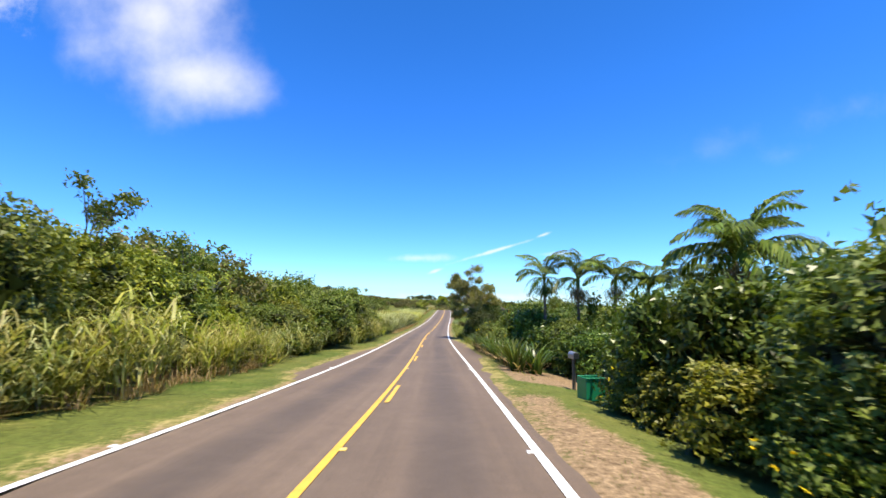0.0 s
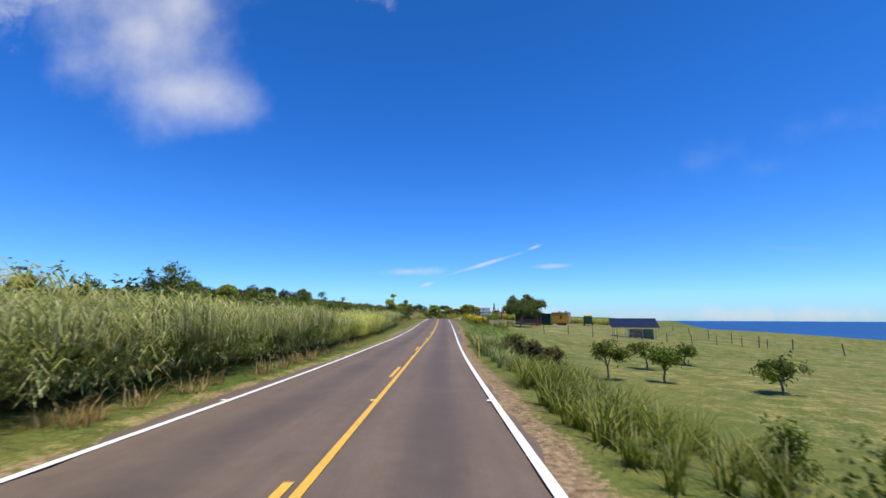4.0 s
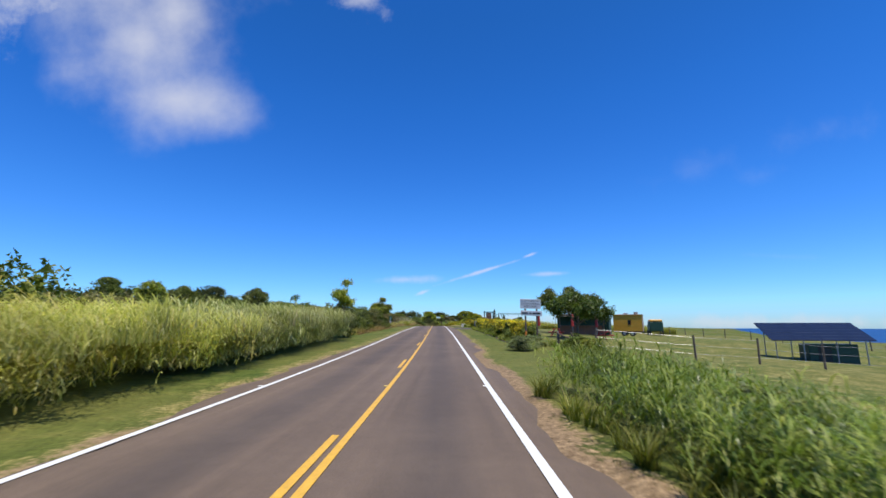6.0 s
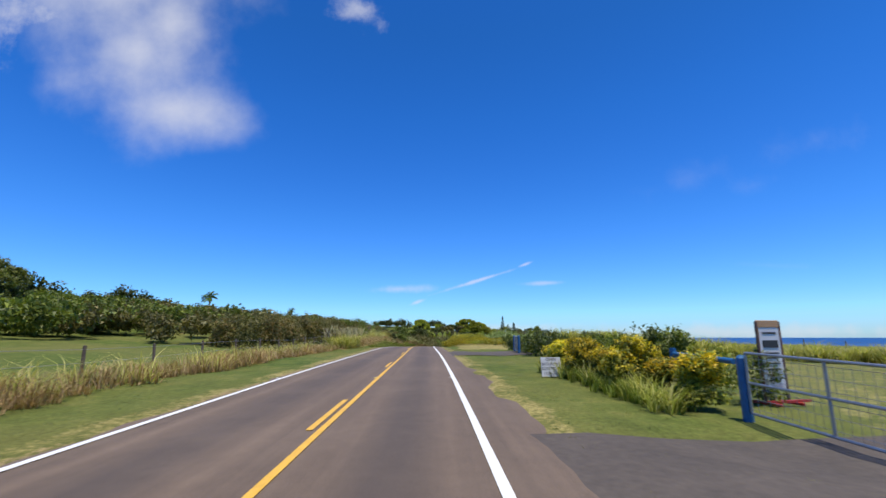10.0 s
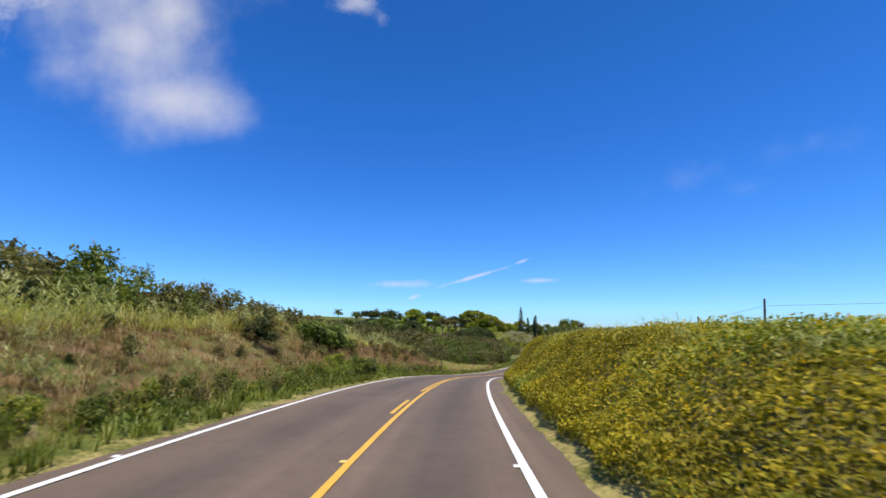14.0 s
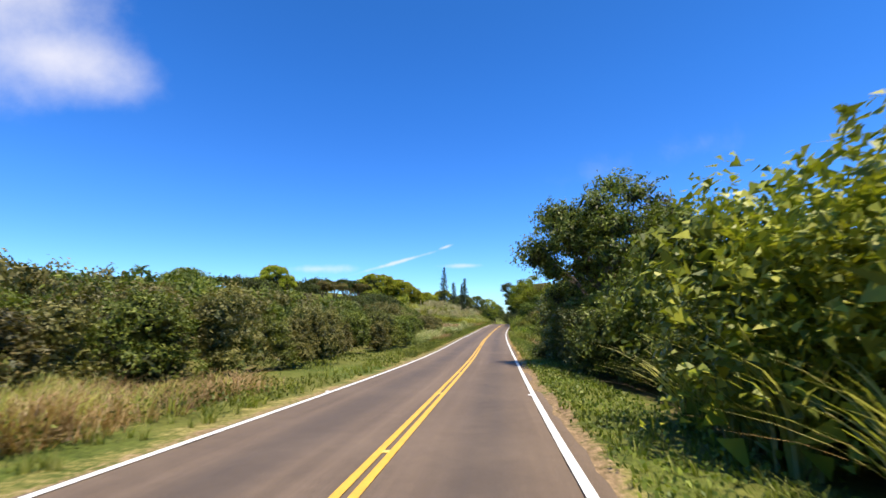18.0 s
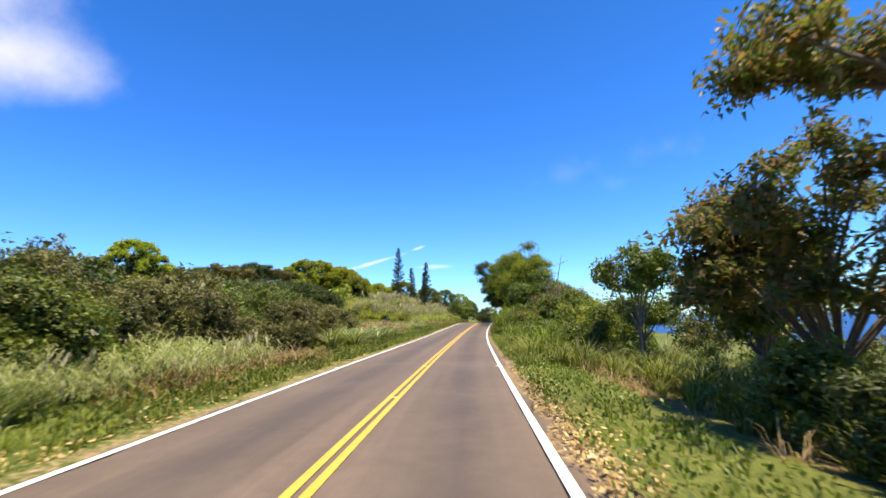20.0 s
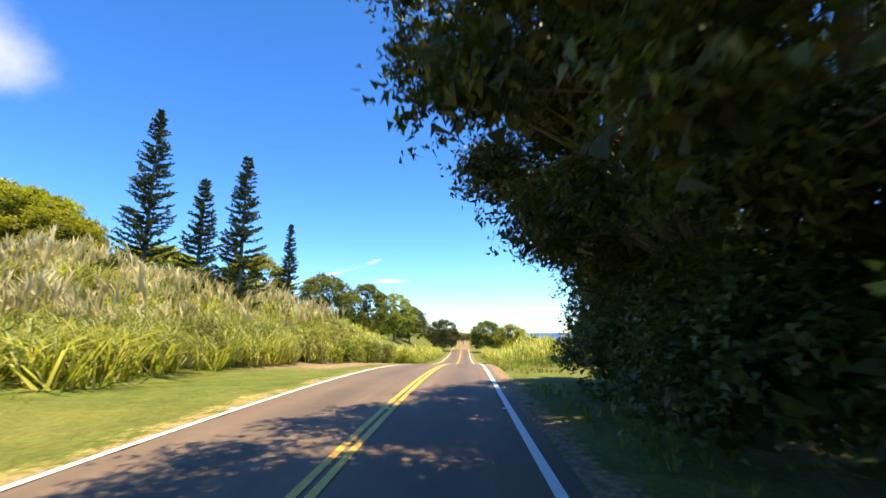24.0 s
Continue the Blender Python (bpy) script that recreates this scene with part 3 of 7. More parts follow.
def build_road():
    s = np.arange(-60, 600, 0.5)
    k = np.linspace(0, 1, 13)
    a, b = edge_left(s), edge_right(s)
    D = a[:, None] + (b - a)[:, None] * k[None, :]
    S = np.repeat(s[:, None], 13, 1)
    X, Y = place(S, D)
    Z = level(S) + 0.012 - 0.03 * ease(abs(D + 0.3), 2.6, 3.6)
    Z[:, 0] -= 0.06
    Z[:, -1] -= 0.06
    V = np.stack([X, Y, Z], -1).reshape(-1, 3)
    m = 13
    i = (np.arange(len(s) - 1)[:, None] * m + np.arange(m - 1)[None, :]).ravel()
    Q = np.stack([i, i + 1, i + m + 1, i + m], 1)
    me = mesh_np("road", V, Q, M["asphalt"], True)
    uvl = me.uv_layers.new(name="along")
    li = Q.ravel()
    uvl.data.foreach_set("uv", np.stack([D.ravel()[li], S.ravel()[li]], 1).astype(np.float32).ravel())
    return tagged(new("road", me), "worn grey-brown two-lane asphalt road with ragged edges", "road", kind="structure")


def build_sea():
    bm = B()
    bmesh.ops.create_circle(bm, cap_ends=True, segments=96, radius=4900)
    me = bpy.data.meshes.new("water")
    bm.to_mesh(me)
    bm.free()
    me.materials.append(M["water"])
    ob = new("water", me)
    ob.location = (0, 200, -24)
    return tagged(ob, "deep blue ocean reaching the horizon", "sea", kind="structure")


build_ground(), build_road(), build_sea()


def build_lines():
    def keep(name, label, mat, data):
        ob = new(name, mesh_np(name, data[0], data[1], mat))
        tagged(ob, label, "road marking", kind="structure")

    keep("edge_line_left", "white painted edge line, slightly worn", M["white_line"], strip(-50, 590, line_l, 0.13, 0.02))
    keep("edge_line_right", "white painted edge line, slightly worn", M["white_line"], strip(-50, 590, line_r, 0.13, 0.02))
    swap = lambda s: yellow_r(s) - tab(s, (62, 0.19), (70, 0.0))
    beside = lambda s: yellow_r(s) - tab(s, (62, 0.0), (62.1, 0.19))
    keep("centre_line", "solid yellow painted centre line", M["yellow_line"], strip(-50, 590, swap, 0.11, 0.024))
    keep("second_centre_line", "second solid yellow centre line", M["yellow_line"], strip(261, 590, beside, 0.11, 0.024))
    for k in range(-17, 8):
        s0 = 169.2 + 12.227 * k
        keep("centre_dash", "yellow painted dash of the passing line", M["yellow_line"], strip(s0, s0 + 3.05, beside, 0.11, 0.024, 1.0))


build_lines()


# ---- plants: shapes ----
def unit(v):
    return v / np.maximum(1e-9, np.linalg.norm(v, axis=-1, keepdims=True))


def leaves(C, A, length, width, rng, droop=0.25):
    """Folded diamond leaves at points C that point roughly along A."""
    n = len(C)
    A = unit(A + rng.normal(0, 0.55, (n, 3)) - np.array([0, 0, droop]))
    side = unit(np.cross(A, rng.normal(0, 1, (n, 3)) + np.array([0, 0, 1.5])))
    nor = np.cross(side, A)
    L = length * rng.uniform(0.65, 1.35, (n, 1))
    W = width * rng.uniform(0.7, 1.3, (n, 1)) / 2
    mid = C + A * L * 0.45
    V = np.stack([C, mid + side * W - nor * W * 0.35, C + A * L - np.array([0, 0, 0.12]) * L, mid - side * W - nor * W * 0.35], 1).reshape(-1, 3)
    return V, np.arange(n * 4).reshape(-1, 4)


def clothe(C, N, length, width, rng, droop=0.3, jitter=0.55):
    """Leaves that lie like shingles over a surface with outward normals N."""
    n = len(C)
    nor = unit(N + rng.normal(0, jitter, (n, 3)) + np.array([0, 0, 0.25]))
    A = rng.normal(0, 1, (n, 3)) + N * 0.4 - np.array([0, 0, droop * 2.5])
    A = unit(A - nor * (A * nor).sum(1, keepdims=True))
    side = np.cross(nor, A)
    L = length * rng.uniform(0.65, 1.35, (n, 1))
    W = width * rng.uniform(0.7, 1.3, (n, 1)) / 2
    V = np.stack([C - side * W, C + side * W - nor * W * 0.3, C + A * L - nor * L * 0.15], 1).reshape(-1, 3)
    return V, np.arange(n * 3).reshape(-1, 3)


def filling(lobes, n, size, rng):
    """Large filler leaves inside a set of lobes, turned every way."""
    w = np.array([r[0] * r[2] for c, r in lobes])
    pick = rng.choice(len(lobes), n, p=w / w.sum())
    c, r = np.array([l[0] for l in lobes])[pick], np.array([l[1] for l in lobes])[pick]
    u = unit(rng.normal(0, 1, (n, 3)))
    pts = c + u * r * rng.uniform(0.05, 0.72, (n, 1))
    pts[:, 2] = np.maximum(pts[:, 2], 0.05)
    a, b = unit(rng.normal(0, 1, (n, 3))), unit(rng.normal(0, 1, (n, 3)))
    k = size * rng.uniform(0.6, 1.2, (n, 1))
    V = np.stack([pts - a * k * 0.5, pts + b * k * 0.5, pts + a * k * 0.4 - b * k * 0.35], 1).reshape(-1, 3)
    return V, np.arange(n * 3).reshape(-1, 3)


def blob(center, radii, rng, n=10, m=7):
    """A lumpy closed ball of quads."""
    th, ph = np.linspace(0, 2 * np.pi, n, endpoint=False), np.linspace(0.12, np.pi - 0.12, m)
    T, H = np.meshgrid(th, ph, indexing="ij")
    r = 1 + rng.normal(0, 0.10, T.shape)
    V = np.stack([np.cos(T) * np.sin(H) * r * radii[0], np.sin(T) * np.sin(H) * r * radii[1], np.cos(H) * r * radii[2]], -1).reshape(-1, 3) + center
    Q = []
    for i in range(n):
        for j in range(m - 1):
            a, b = i * m + j, ((i + 1) % n) * m + j
            Q.append((a, a + 1, b + 1, b))
    return V, np.array(Q)


def tube(pts, radii, sides=7):
    pts = np.asarray(pts, float)
    n = len(pts)
    d = unit(np.gradient(pts, axis=0))
    ref = np.where(abs(d[:, 2:3]) > 0.9, np.array([[1.0, 0, 0]]), np.array([[0, 0, 1.0]]))
    a = unit(np.cross(d, ref))
    b = np.cross(d, a)
    th = np.linspace(0, 2 * np.pi, sides, endpoint=False)
    V = pts[:, None, :] + np.asarray(radii)[:, None, None] * (np.cos(th)[None, :, None] * a[:, None, :] + np.sin(th)[None, :, None] * b[:, None, :])
    Q = [(i * sides + j, i * sides + (j + 1) % sides, (i + 1) * sides + (j + 1) % sides, (i + 1) * sides + j) for i in range(n - 1) for j in range(sides)]
    return V.reshape(-1, 3), np.array(Q)


def lobes_cloud(lobes, n, length, width, rng, droop=0.25, hollow=0.8):
    """Leaves over the outside of a set of lobes (centre, radii)."""
    w = np.array([r[0] * r[2] for c, r in lobes])
    m = max(1, n // 9)
    pick = rng.choice(len(lobes), m, p=w / w.sum())
    c = np.array([l[0] for l in lobes])[pick]
    r = np.array([l[1] for l in lobes])[pick]
    u = unit(rng.normal(0, 1, (m, 3)))
    u[:, 2] = np.where(u[:, 2] < -0.5, -u[:, 2], u[:, 2])
    k = rng.uniform(hollow, 1.10, (m, 1)) + 0.18 * (rng.uniform(0, 1, (m, 1)) > 0.88)
    tip = c + u * r * k
    turn = unit(u + rng.normal(0, 0.45, (m, 3)) + np.array([0, 0, 0.2]))
    out = np.repeat(turn, 9, 0)
    pts = np.repeat(tip, 9, 0) - out * (length * 2.6) * rng.uniform(0, 1, (m * 9, 1)) + rng.normal(0, length * 0.42, (m * 9, 3))
    ok = pts[:, 2] > 0.03
    return clothe(pts[ok], out[ok], length, width, rng, droop)


def blades(n, h, spread, width, bend, rng, segs=3, lean=(0, 0), upright=0.6, sag=0.22):
    """Arching grass blades that rise from a tuft: quads."""
    a = rng.uniform(0, 2 * np.pi, n)
    r = spread * np.sqrt(rng.uniform(0, 1, n))
    base = np.stack([r * np.cos(a), r * np.sin(a), np.zeros(n)], 1)
    a2 = a + rng.normal(0, 0.7, n)
    out = np.stack([np.cos(a2), np.sin(a2), np.zeros(n)], 1)
    H = h * rng.uniform(upright, 1.1, n)
    bd = bend * h * rng.uniform(0.2, 1.2, n)
    wv = np.stack([-np.sin(a2), np.cos(a2), np.zeros(n)], 1)
    rows = []
    for i in range(segs + 1):
        t = i / segs
        c = base + out * (bd * t ** 2.0)[:, None] + np.array([0, 0, 1]) * (H * (t - sag * bend * t ** 3))[:, None]
        c = c + np.array([lean[0], lean[1], 0]) * (h * t * t)
        w = width * (1 - 0.92 * t ** 1.5) / 2
        rows += [c - wv * w, c + wv * w]
    V = np.stack(rows, 1)
    k = 2 * (segs + 1)
    i0 = (np.arange(n) * k)[:, None]
    q = np.concatenate([np.array([[2 * i, 2 * i + 1, 2 * i + 3, 2 * i + 2]]) + i0 for i in range(segs)], 0)
    return V.reshape(-1, 3), q


def reeds(n, h, rng):
    """Cane stalks with arching leaves all the way up."""
    out = []
    for i in range(n):
        x, y = rng.normal(0, 0.13, 2)
        top = h * rng.uniform(0.75, 1.1)
        sx, sy = rng.normal(0, 0.10, 2) + np.array([0.05, 0])
        for k in range(5):
            t = 0.12 + 0.86 * (k + rng.uniform(0, 0.8)) / 5
            V, Q = blades(1, 0.38 * h, 0.0, 0.034, 0.95, rng, 2)
            out.append((V * [1, 1, 0.8] + np.array([x + sx * t, y + sy * t, top * t * 0.86]), Q))
        out.append(blades(1, top, 0.01, 0.016, 0.15, rng, 2))
        out[-1] = (out[-1][0] + np.array([x, y, 0]), out[-1][1])
    return join(*out)


def guinea(n, rng, wind=(-0.13, 0.0), per=7, width=0.0068, long=(0.24, 0.48), segs=2):
    """A tall grass clump one metre high: leaning stems with drooping leaves all the way up."""
    x = rng.normal(0, 0.17, (n, 2))
    top = rng.uniform(0.6, 1.0, n)
    m = n * per
    stem = np.repeat(np.arange(n), per)
    u = rng.uniform(0.08, 1.0, m) ** 0.7
    base = np.stack([x[stem, 0] * (1 + 0.5 * u) + wind[0] * u * u, x[stem, 1] * (1 + 0.5 * u) + wind[1] * u * u, top[stem] * u * 0.85], 1)
    a = rng.uniform(0, 2 * np.pi, m)
    out = np.stack([np.cos(a), np.sin(a), np.zeros(m)], 1) + np.array([wind[0] * 3, wind[1] * 3, 0]) * u[:, None]
    L = rng.uniform(long[0], long[1], m)[:, None]
    lift = rng.uniform(0.7, 1.3, (m, 1))
    side = np.stack([-np.sin(a), np.cos(a), np.zeros(m)], 1)
    rows = []
    for k in range(segs + 1):
        t = k / segs
        w = float(np.interp(t, [0, 0.5, 1], [0.7, 1.0, 0.08]))
        c = base + out * L * 0.62 * t + np.array([0, 0, 1]) * L * (lift * t - (lift * 0.55 + 0.22) * t * t)
        c[:, 2] = np.maximum(c[:, 2], 0.0)
        rows += [c - side * width * w, c + side * width * w]
    V = np.stack(rows, 1).reshape(-1, 3)
    i0 = (np.arange(m) * 2 * (segs + 1))[:, None]
    Q = np.concatenate([np.array([[2 * i, 2 * i + 1, 2 * i + 3, 2 * i + 2]]) + i0 for i in range(segs)], 0)
    return V, Q


def scatter(templates, pts, scales, rng, spin=math.pi):
    """Many copies of small shapes, joined."""
    Vs, Qs, k = [], [], 0
    pick = rng.integers(0, len(templates), len(pts))
    for j, (V, Q) in enumerate(templates):
        idx = np.where(pick == j)[0]
        if not len(idx):
            continue
        a = rng.uniform(-spin, spin, len(idx))
        ca, sa = np.cos(a)[:, None], np.sin(a)[:, None]
        sc = scales[idx][:, None]
        x = (V[:, 0] * ca - V[:, 1] * sa) * sc + pts[idx, 0:1]
        y = (V[:, 0] * sa + V[:, 1] * ca) * sc + pts[idx, 1:2]
        z = V[:, 2] * sc + pts[idx, 2:3]
        W = np.stack([x, y, z], -1).reshape(-1, 3)
        q = (Q[None] + (np.arange(len(idx)) * len(V))[:, None, None]).reshape(-1, Q.shape[1])
        Vs.append(W)
        Qs.append(q + k)
        k += len(W)
    return np.concatenate(Vs), np.concatenate(Qs)


def on_ground(s, d, up=0.0):
    x, y = place(s, d)
    return np.stack([x, y, level(s) + rise(s, d) + up], 1)


def stuff(name, label, category, parts, mat):
    V, Q = join(*parts)
    return tagged(new(name, mesh_np(name, V, Q, mat)), label, category, kind="stuff")


# ---- shrubs ----
SHRUBS = {}
KIND = {  # leaf material, leaf length, width, leaves, words
    "shrub": ("shrub", 0.115, 0.075, 4400, "dense mid-green leafy shrub at the roadside"),
    "dark": ("dark", 0.115, 0.075, 4400, "dense dark green shrub with shaded flank"),
    "grey": ("grey", 0.105, 0.07, 4400, "dull grey-green scrubby shrub on the slope"),
    "lime": ("lime", 0.115, 0.075, 4400, "bright yellow-green leafy shrub"),
    "gloss": ("gloss", 0.19, 0.11, 2600, "tall glossy broad-leaved tropical shrub"),
    "croton": ("lime", 0.12, 0.075, 4400, "golden-yellow garden shrub in the roadside hedge"),
    "brown": ("olive", 0.10, 0.065, 4400, "brownish-green low shrub with sunburnt leaves"),
    "sage": ("silver", 0.16, 0.05, 3600, "silvery grey-green narrow-leaved shrub by the sign"),
    "flower": ("shrub", 0.115, 0.075, 4400, "green shrub dotted with yellow flowers"),
}


def shrub_thing(kind, var, tall=False):
    key, ln, wd, n, label = KIND[kind]
    if tall:
        ln, wd, n = ln * 0.6, wd * 0.6, int(n * (2.6 if kind == "gloss" else 1.9))
    rng = np.random.default_rng(100 + var * 17 + sum(map(ord, kind)))
    root = thing("shrub", Matrix(), label, "shrub", "roadside shrubs")
    lobes = []
    for i in range(11):
        a = rng.uniform(0, 2 * np.pi)
        t = i / 10
        rad = rng.uniform(0.35, 0.85) * (1.0 - 0.55 * t)
        z = 0.45 + 1.35 * t + rng.normal(0, 0.1)
        rr = rng.uniform(0.42, 0.68)
        lobes.append((np.array([rad * math.cos(a), rad * math.sin(a), z]), np.array([rr, rr, rr * rng.uniform(0.75, 0.95)])))
    part("crown", lobes_cloud(lobes, n, ln, wd, rng), M[key], root)
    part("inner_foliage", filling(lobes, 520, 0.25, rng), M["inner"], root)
    if kind == "croton":
        part("golden_tip_foliage", lobes_cloud([(c * [1, 1, 1.04], r * 1.04) for c, r in lobes[5:]], 1900, ln, wd, rng, 0.1), M["croton"], root, "golden-yellow new leaves")
    if kind == "flower":
        pts, dirs = [], []
        for i in range(40):
            c, r = lobes[rng.integers(0, len(lobes))]
            u = unit(rng.normal(0, 1, 3))
            u[2] = abs(u[2])
            pts.append(c + u * r * 1.08)
            dirs.append(u)
        P3 = np.repeat(np.array(pts), 4, 0)
        part("blossom", leaves(P3, np.repeat(np.array(dirs), 4, 0), 0.09, 0.07, rng, 0.0), M["petal"], root, "open yellow flowers")
    return root


def shrub(kind, s, d, h, w=None, seed=0):
    var = seed % 3
    w = w or h * 0.62
    m = stand(s, d, (seed * 73) % 360, -0.06, (w / 1.25, w / 1.25 * (0.9 + 0.02 * (seed % 10)), h / 2.25))
    var = (kind, var, h > 2.2)
    if var not in SHRUBS:
        SHRUBS[var] = shrub_thing(*var)
        SHRUBS[var].matrix_basis = m
        return SHRUBS[var]
    k = SHRUBS[var].scale
    return copy_thing(SHRUBS[var], m @ Matrix.Diagonal((1 / k.x, 1 / k.y, 1 / k.z, 1)))


THICKET = {}


def row(kinds, s0, s1, step, d, h, dj=0.5, hj=0.2, w=None, seed=1, back=False):
    """A ragged row of shrubs; d and h are numbers or tables over s."""
    r = random.Random(seed * 1000 + int(s0))
    s = s0
    while s < s1:
        dd = d if isinstance(d, (int, float)) else float(tab(s, *d))
        hh = h if isinstance(h, (int, float)) else float(tab(s, *h))
        hh *= 1 + r.uniform(-hj, hj)
        kind, dd, ww, k = r.choice(kinds), dd + r.uniform(-dj, dj), (w or hh * 0.62) * r.uniform(0.85, 1.2), r.randrange(1000)
        if back:
            THICKET.setdefault(KIND[kind][0], []).append((s, dd, hh))
        else:
            shrub(kind, s, dd, hh, ww, k)
        s += step * r.uniform(0.7, 1.3)


# left side, from the start of the drive to the bend
row(["shrub", "lime", "shrub"], -6, 22, 1.7, ((-6, -8.2), (12, -8.9), (22, -9.0)), ((-6, 3.4), (10, 3.7), (18, 3.6), (22, 2.8)), 0.6, seed=1)
row(["lime", "shrub", "shrub"], 20, 46, 1.5, ((20, -8.6), (30, -7.7), (46, -6.8)), ((20, 2.6), (27, 2.5), (33, 3.8), (46, 4.2)), 0.5, seed=2)
row(["shrub", "lime"], 24, 46, 2.4, ((24, -6.9), (46, -6.1)), 1.9, 0.3, 0.3, seed=3)
row(["lime", "shrub"], 47.6, 53, 1.3, -6.9, ((47, 3.2), (50, 4.0), (53, 2.9)), 0.25, 0.1, seed=4)
row(["shrub", "shrub", "lime", "grey"], -10, 55, 1.3, ((-10, -11.5), (55, -11.5)), ((-10, 5.0), (9, 5.0), (17, 5.6), (23, 5.9), (28, 5.2), (34, 5.6), (55, 5.3)), 0.9, 0.1, seed=5, back=True)
row(["grey", "shrub", "dark"], 60, 100, 3.0, ((60, -12), (100, -15)), ((60, 3.2), (78, 3.0), (90, 4.0), (100, 3.6)), 1.5, 0.2, seed=105, back=True)
row(["grey", "shrub"], 100, 150, 4.5, ((100, -24), (150, -22)), 2.6, 2.0, 0.35, seed=6, back=True)
row(["dark"], 141.5, 144.5, 1.2, -7.3, 2.2, 0.2, 0.1, seed=56)
row(["shrub", "dark", "grey"], 146, 173, 1.6, ((138, -7.4), (150, -8.6), (173, -8.4)), ((138, 2.4), (150, 2.7), (173, 2.6)), 0.4, 0.18, seed=7)
row(["grey", "dark", "shrub"], 150, 174, 2.5, -11.5, 3.0, 0.8, 0.2, seed=8, back=True)
row(["brown", "grey", "brown"], 212, 252, 0.8, ((212, -13.5), (230, -11.8), (250, -12)), ((212, 2.8), (230, 2.9), (250, 2.3)), 1.2, 0.15, seed=9, back=True)
row(["brown", "grey", "shrub"], 214, 262, 1.3, -16, ((214, 2.9), (262, 2.5)), 2.0, 0.25, seed=66, back=True)
row(["brown", "grey", "shrub"], 246, 300, 0.9, ((246, -10.5), (300, -11)), ((246, 2.2), (258, 2.0), (270, 1.4), (300, 1.3)), 1.0, 0.3, seed=10, back=True)
row(["shrub", "lime", "grey"], 246, 296, 0.5, -4.9, 0.55, 0.5, 0.4, seed=12, back=True)
row(["grey", "shrub", "grey"], 304, 396, 2.0, ((304, -12.5), (320, -9.5), (350, -7.6), (384, -8.8), (396, -10.5)), ((304, 1.2), (318, 1.9), (330, 2.6), (360, 2.6), (384, 2.5)), 0.9, 0.2, seed=13)
row(["grey", "dark", "shrub"], 308, 394, 1.5, -14, ((308, 1.5), (322, 2.8), (340, 3.4)), 1.8, 0.25, seed=14, back=True)
row(["grey", "shrub"], 300, 400, 1.9, -20, ((300, 1.8), (322, 3.2), (340, 3.8)), 2.5, 0.25, seed=15, back=True)
row(["brown", "dark", "brown"], 394, 413, 0.8, ((394, -17), (413, -27)), 3.8, 1.6, 0.2, seed=16, back=True)
row(["brown", "dark", "brown"], 394, 412, 0.8, ((394, -14), (412, -24.5)), 3.0, 0.8, 0.2, seed=60, back=True)
row(["dark", "brown"], 394, 411, 0.9, ((394, -12.6), (411, -22.5)), 1.8, 0.6, 0.25, seed=160, back=True)
row(["dark"], 424, 454, 0.9, ((424, -32.5), (446, -33.2), (454, -32.5)), 2.4, 0.5, 0.2, seed=162, back=True)
row(["grey", "dark"], 246, 262, 1.0, -7.2, 0.5, 2.2, 0.4, seed=61, back=True)
row(["brown", "brown", "grey"], 262, 300, 0.45, -8.2, 0.85, 1.7, 0.35, seed=78, back=True)
row(["grey", "shrub"], 288, 300, 1.0, -7.2, 0.5, 2.2, 0.4, seed=161, back=True)
shrub("shrub", 270.4, -7.0, 1.8, 1.5, 4), shrub("shrub", 268.4, -7.4, 1.6, 1.4, 5), shrub("dark", 262.5, -7.4, 1.2, 1.0, 6)
shrub("shrub", 268.9, -4.8, 1.15, 0.95, 7), shrub("dark", 270.6, -4.9, 0.95, 0.9, 8), shrub("lime", 266.9, -5.4, 1.0, 0.9, 9)
row(["lime", "shrub", "lime", "grey"], 449, 505, 1.1, ((449, -17), (458, -11.5), (480, -9.5), (505, -8.5)), ((449, 1.8), (470, 2.2), (505, 2.0)), 1.2, 0.25, seed=62, back=True)
row(["lime", "grey", "shrub"], 450, 500, 1.2, ((450, -23), (470, -15), (500, -13)), 2.2, 1.8, 0.25, seed=63, back=True)
row(["dark", "shrub", "dark"], 462, 472, 0.9, -19.5, 3.4, 3.2, 0.25, seed=64, back=True)
row(["shrub", "dark", "shrub"], 361, 378, 1.2, ((361, 6.6), (378, 8.0)), 0.75, 0.8, 0.3, seed=65, back=True)
# right side
row(["gloss", "shrub", "gloss"], -3, 11, 1.5, ((-3, 6.9), (5, 6.6), (11, 6.1)), ((-3, 3.0), (4, 3.0), (7, 3.2), (11, 2.9)), 0.3, 0.12, seed=20)
row(["gloss", "shrub"], -4, 33, 1.5, ((-4, 9.5), (33, 10.5)), ((-4, 4.0), (8, 4.1), (14, 4.0), (16, 2.9), (26, 3.9), (33, 3.9)), 0.8, 0.15, seed=21, back=True)
row(["flower", "lime"], 5, 12, 2.0, 5.5, 1.3, 0.2, 0.2, seed=22)
row(["flower", "shrub"], 11, 15, 1.6, 7.0, 1.9, 0.3, 0.2, seed=23)
row(["gloss", "shrub", "gloss"], 19, 34, 1.4, ((19, 7.6), (34, 7.0)), ((19, 2.4), (26, 2.8), (31, 3.8), (34, 2.8)), 0.4, 0.2, seed=24)
row(["flower", "shrub", "flower"], 27, 35, 1.8, 5.1, 1.7, 0.3, 0.15, seed=25)
row(["dark"], 45.0, 52, 1.1, ((43, 6.2), (52, 6.2)), ((45, 2.2), (48, 3.3), (52, 3.7)), 0.3, 0.12, seed=26)
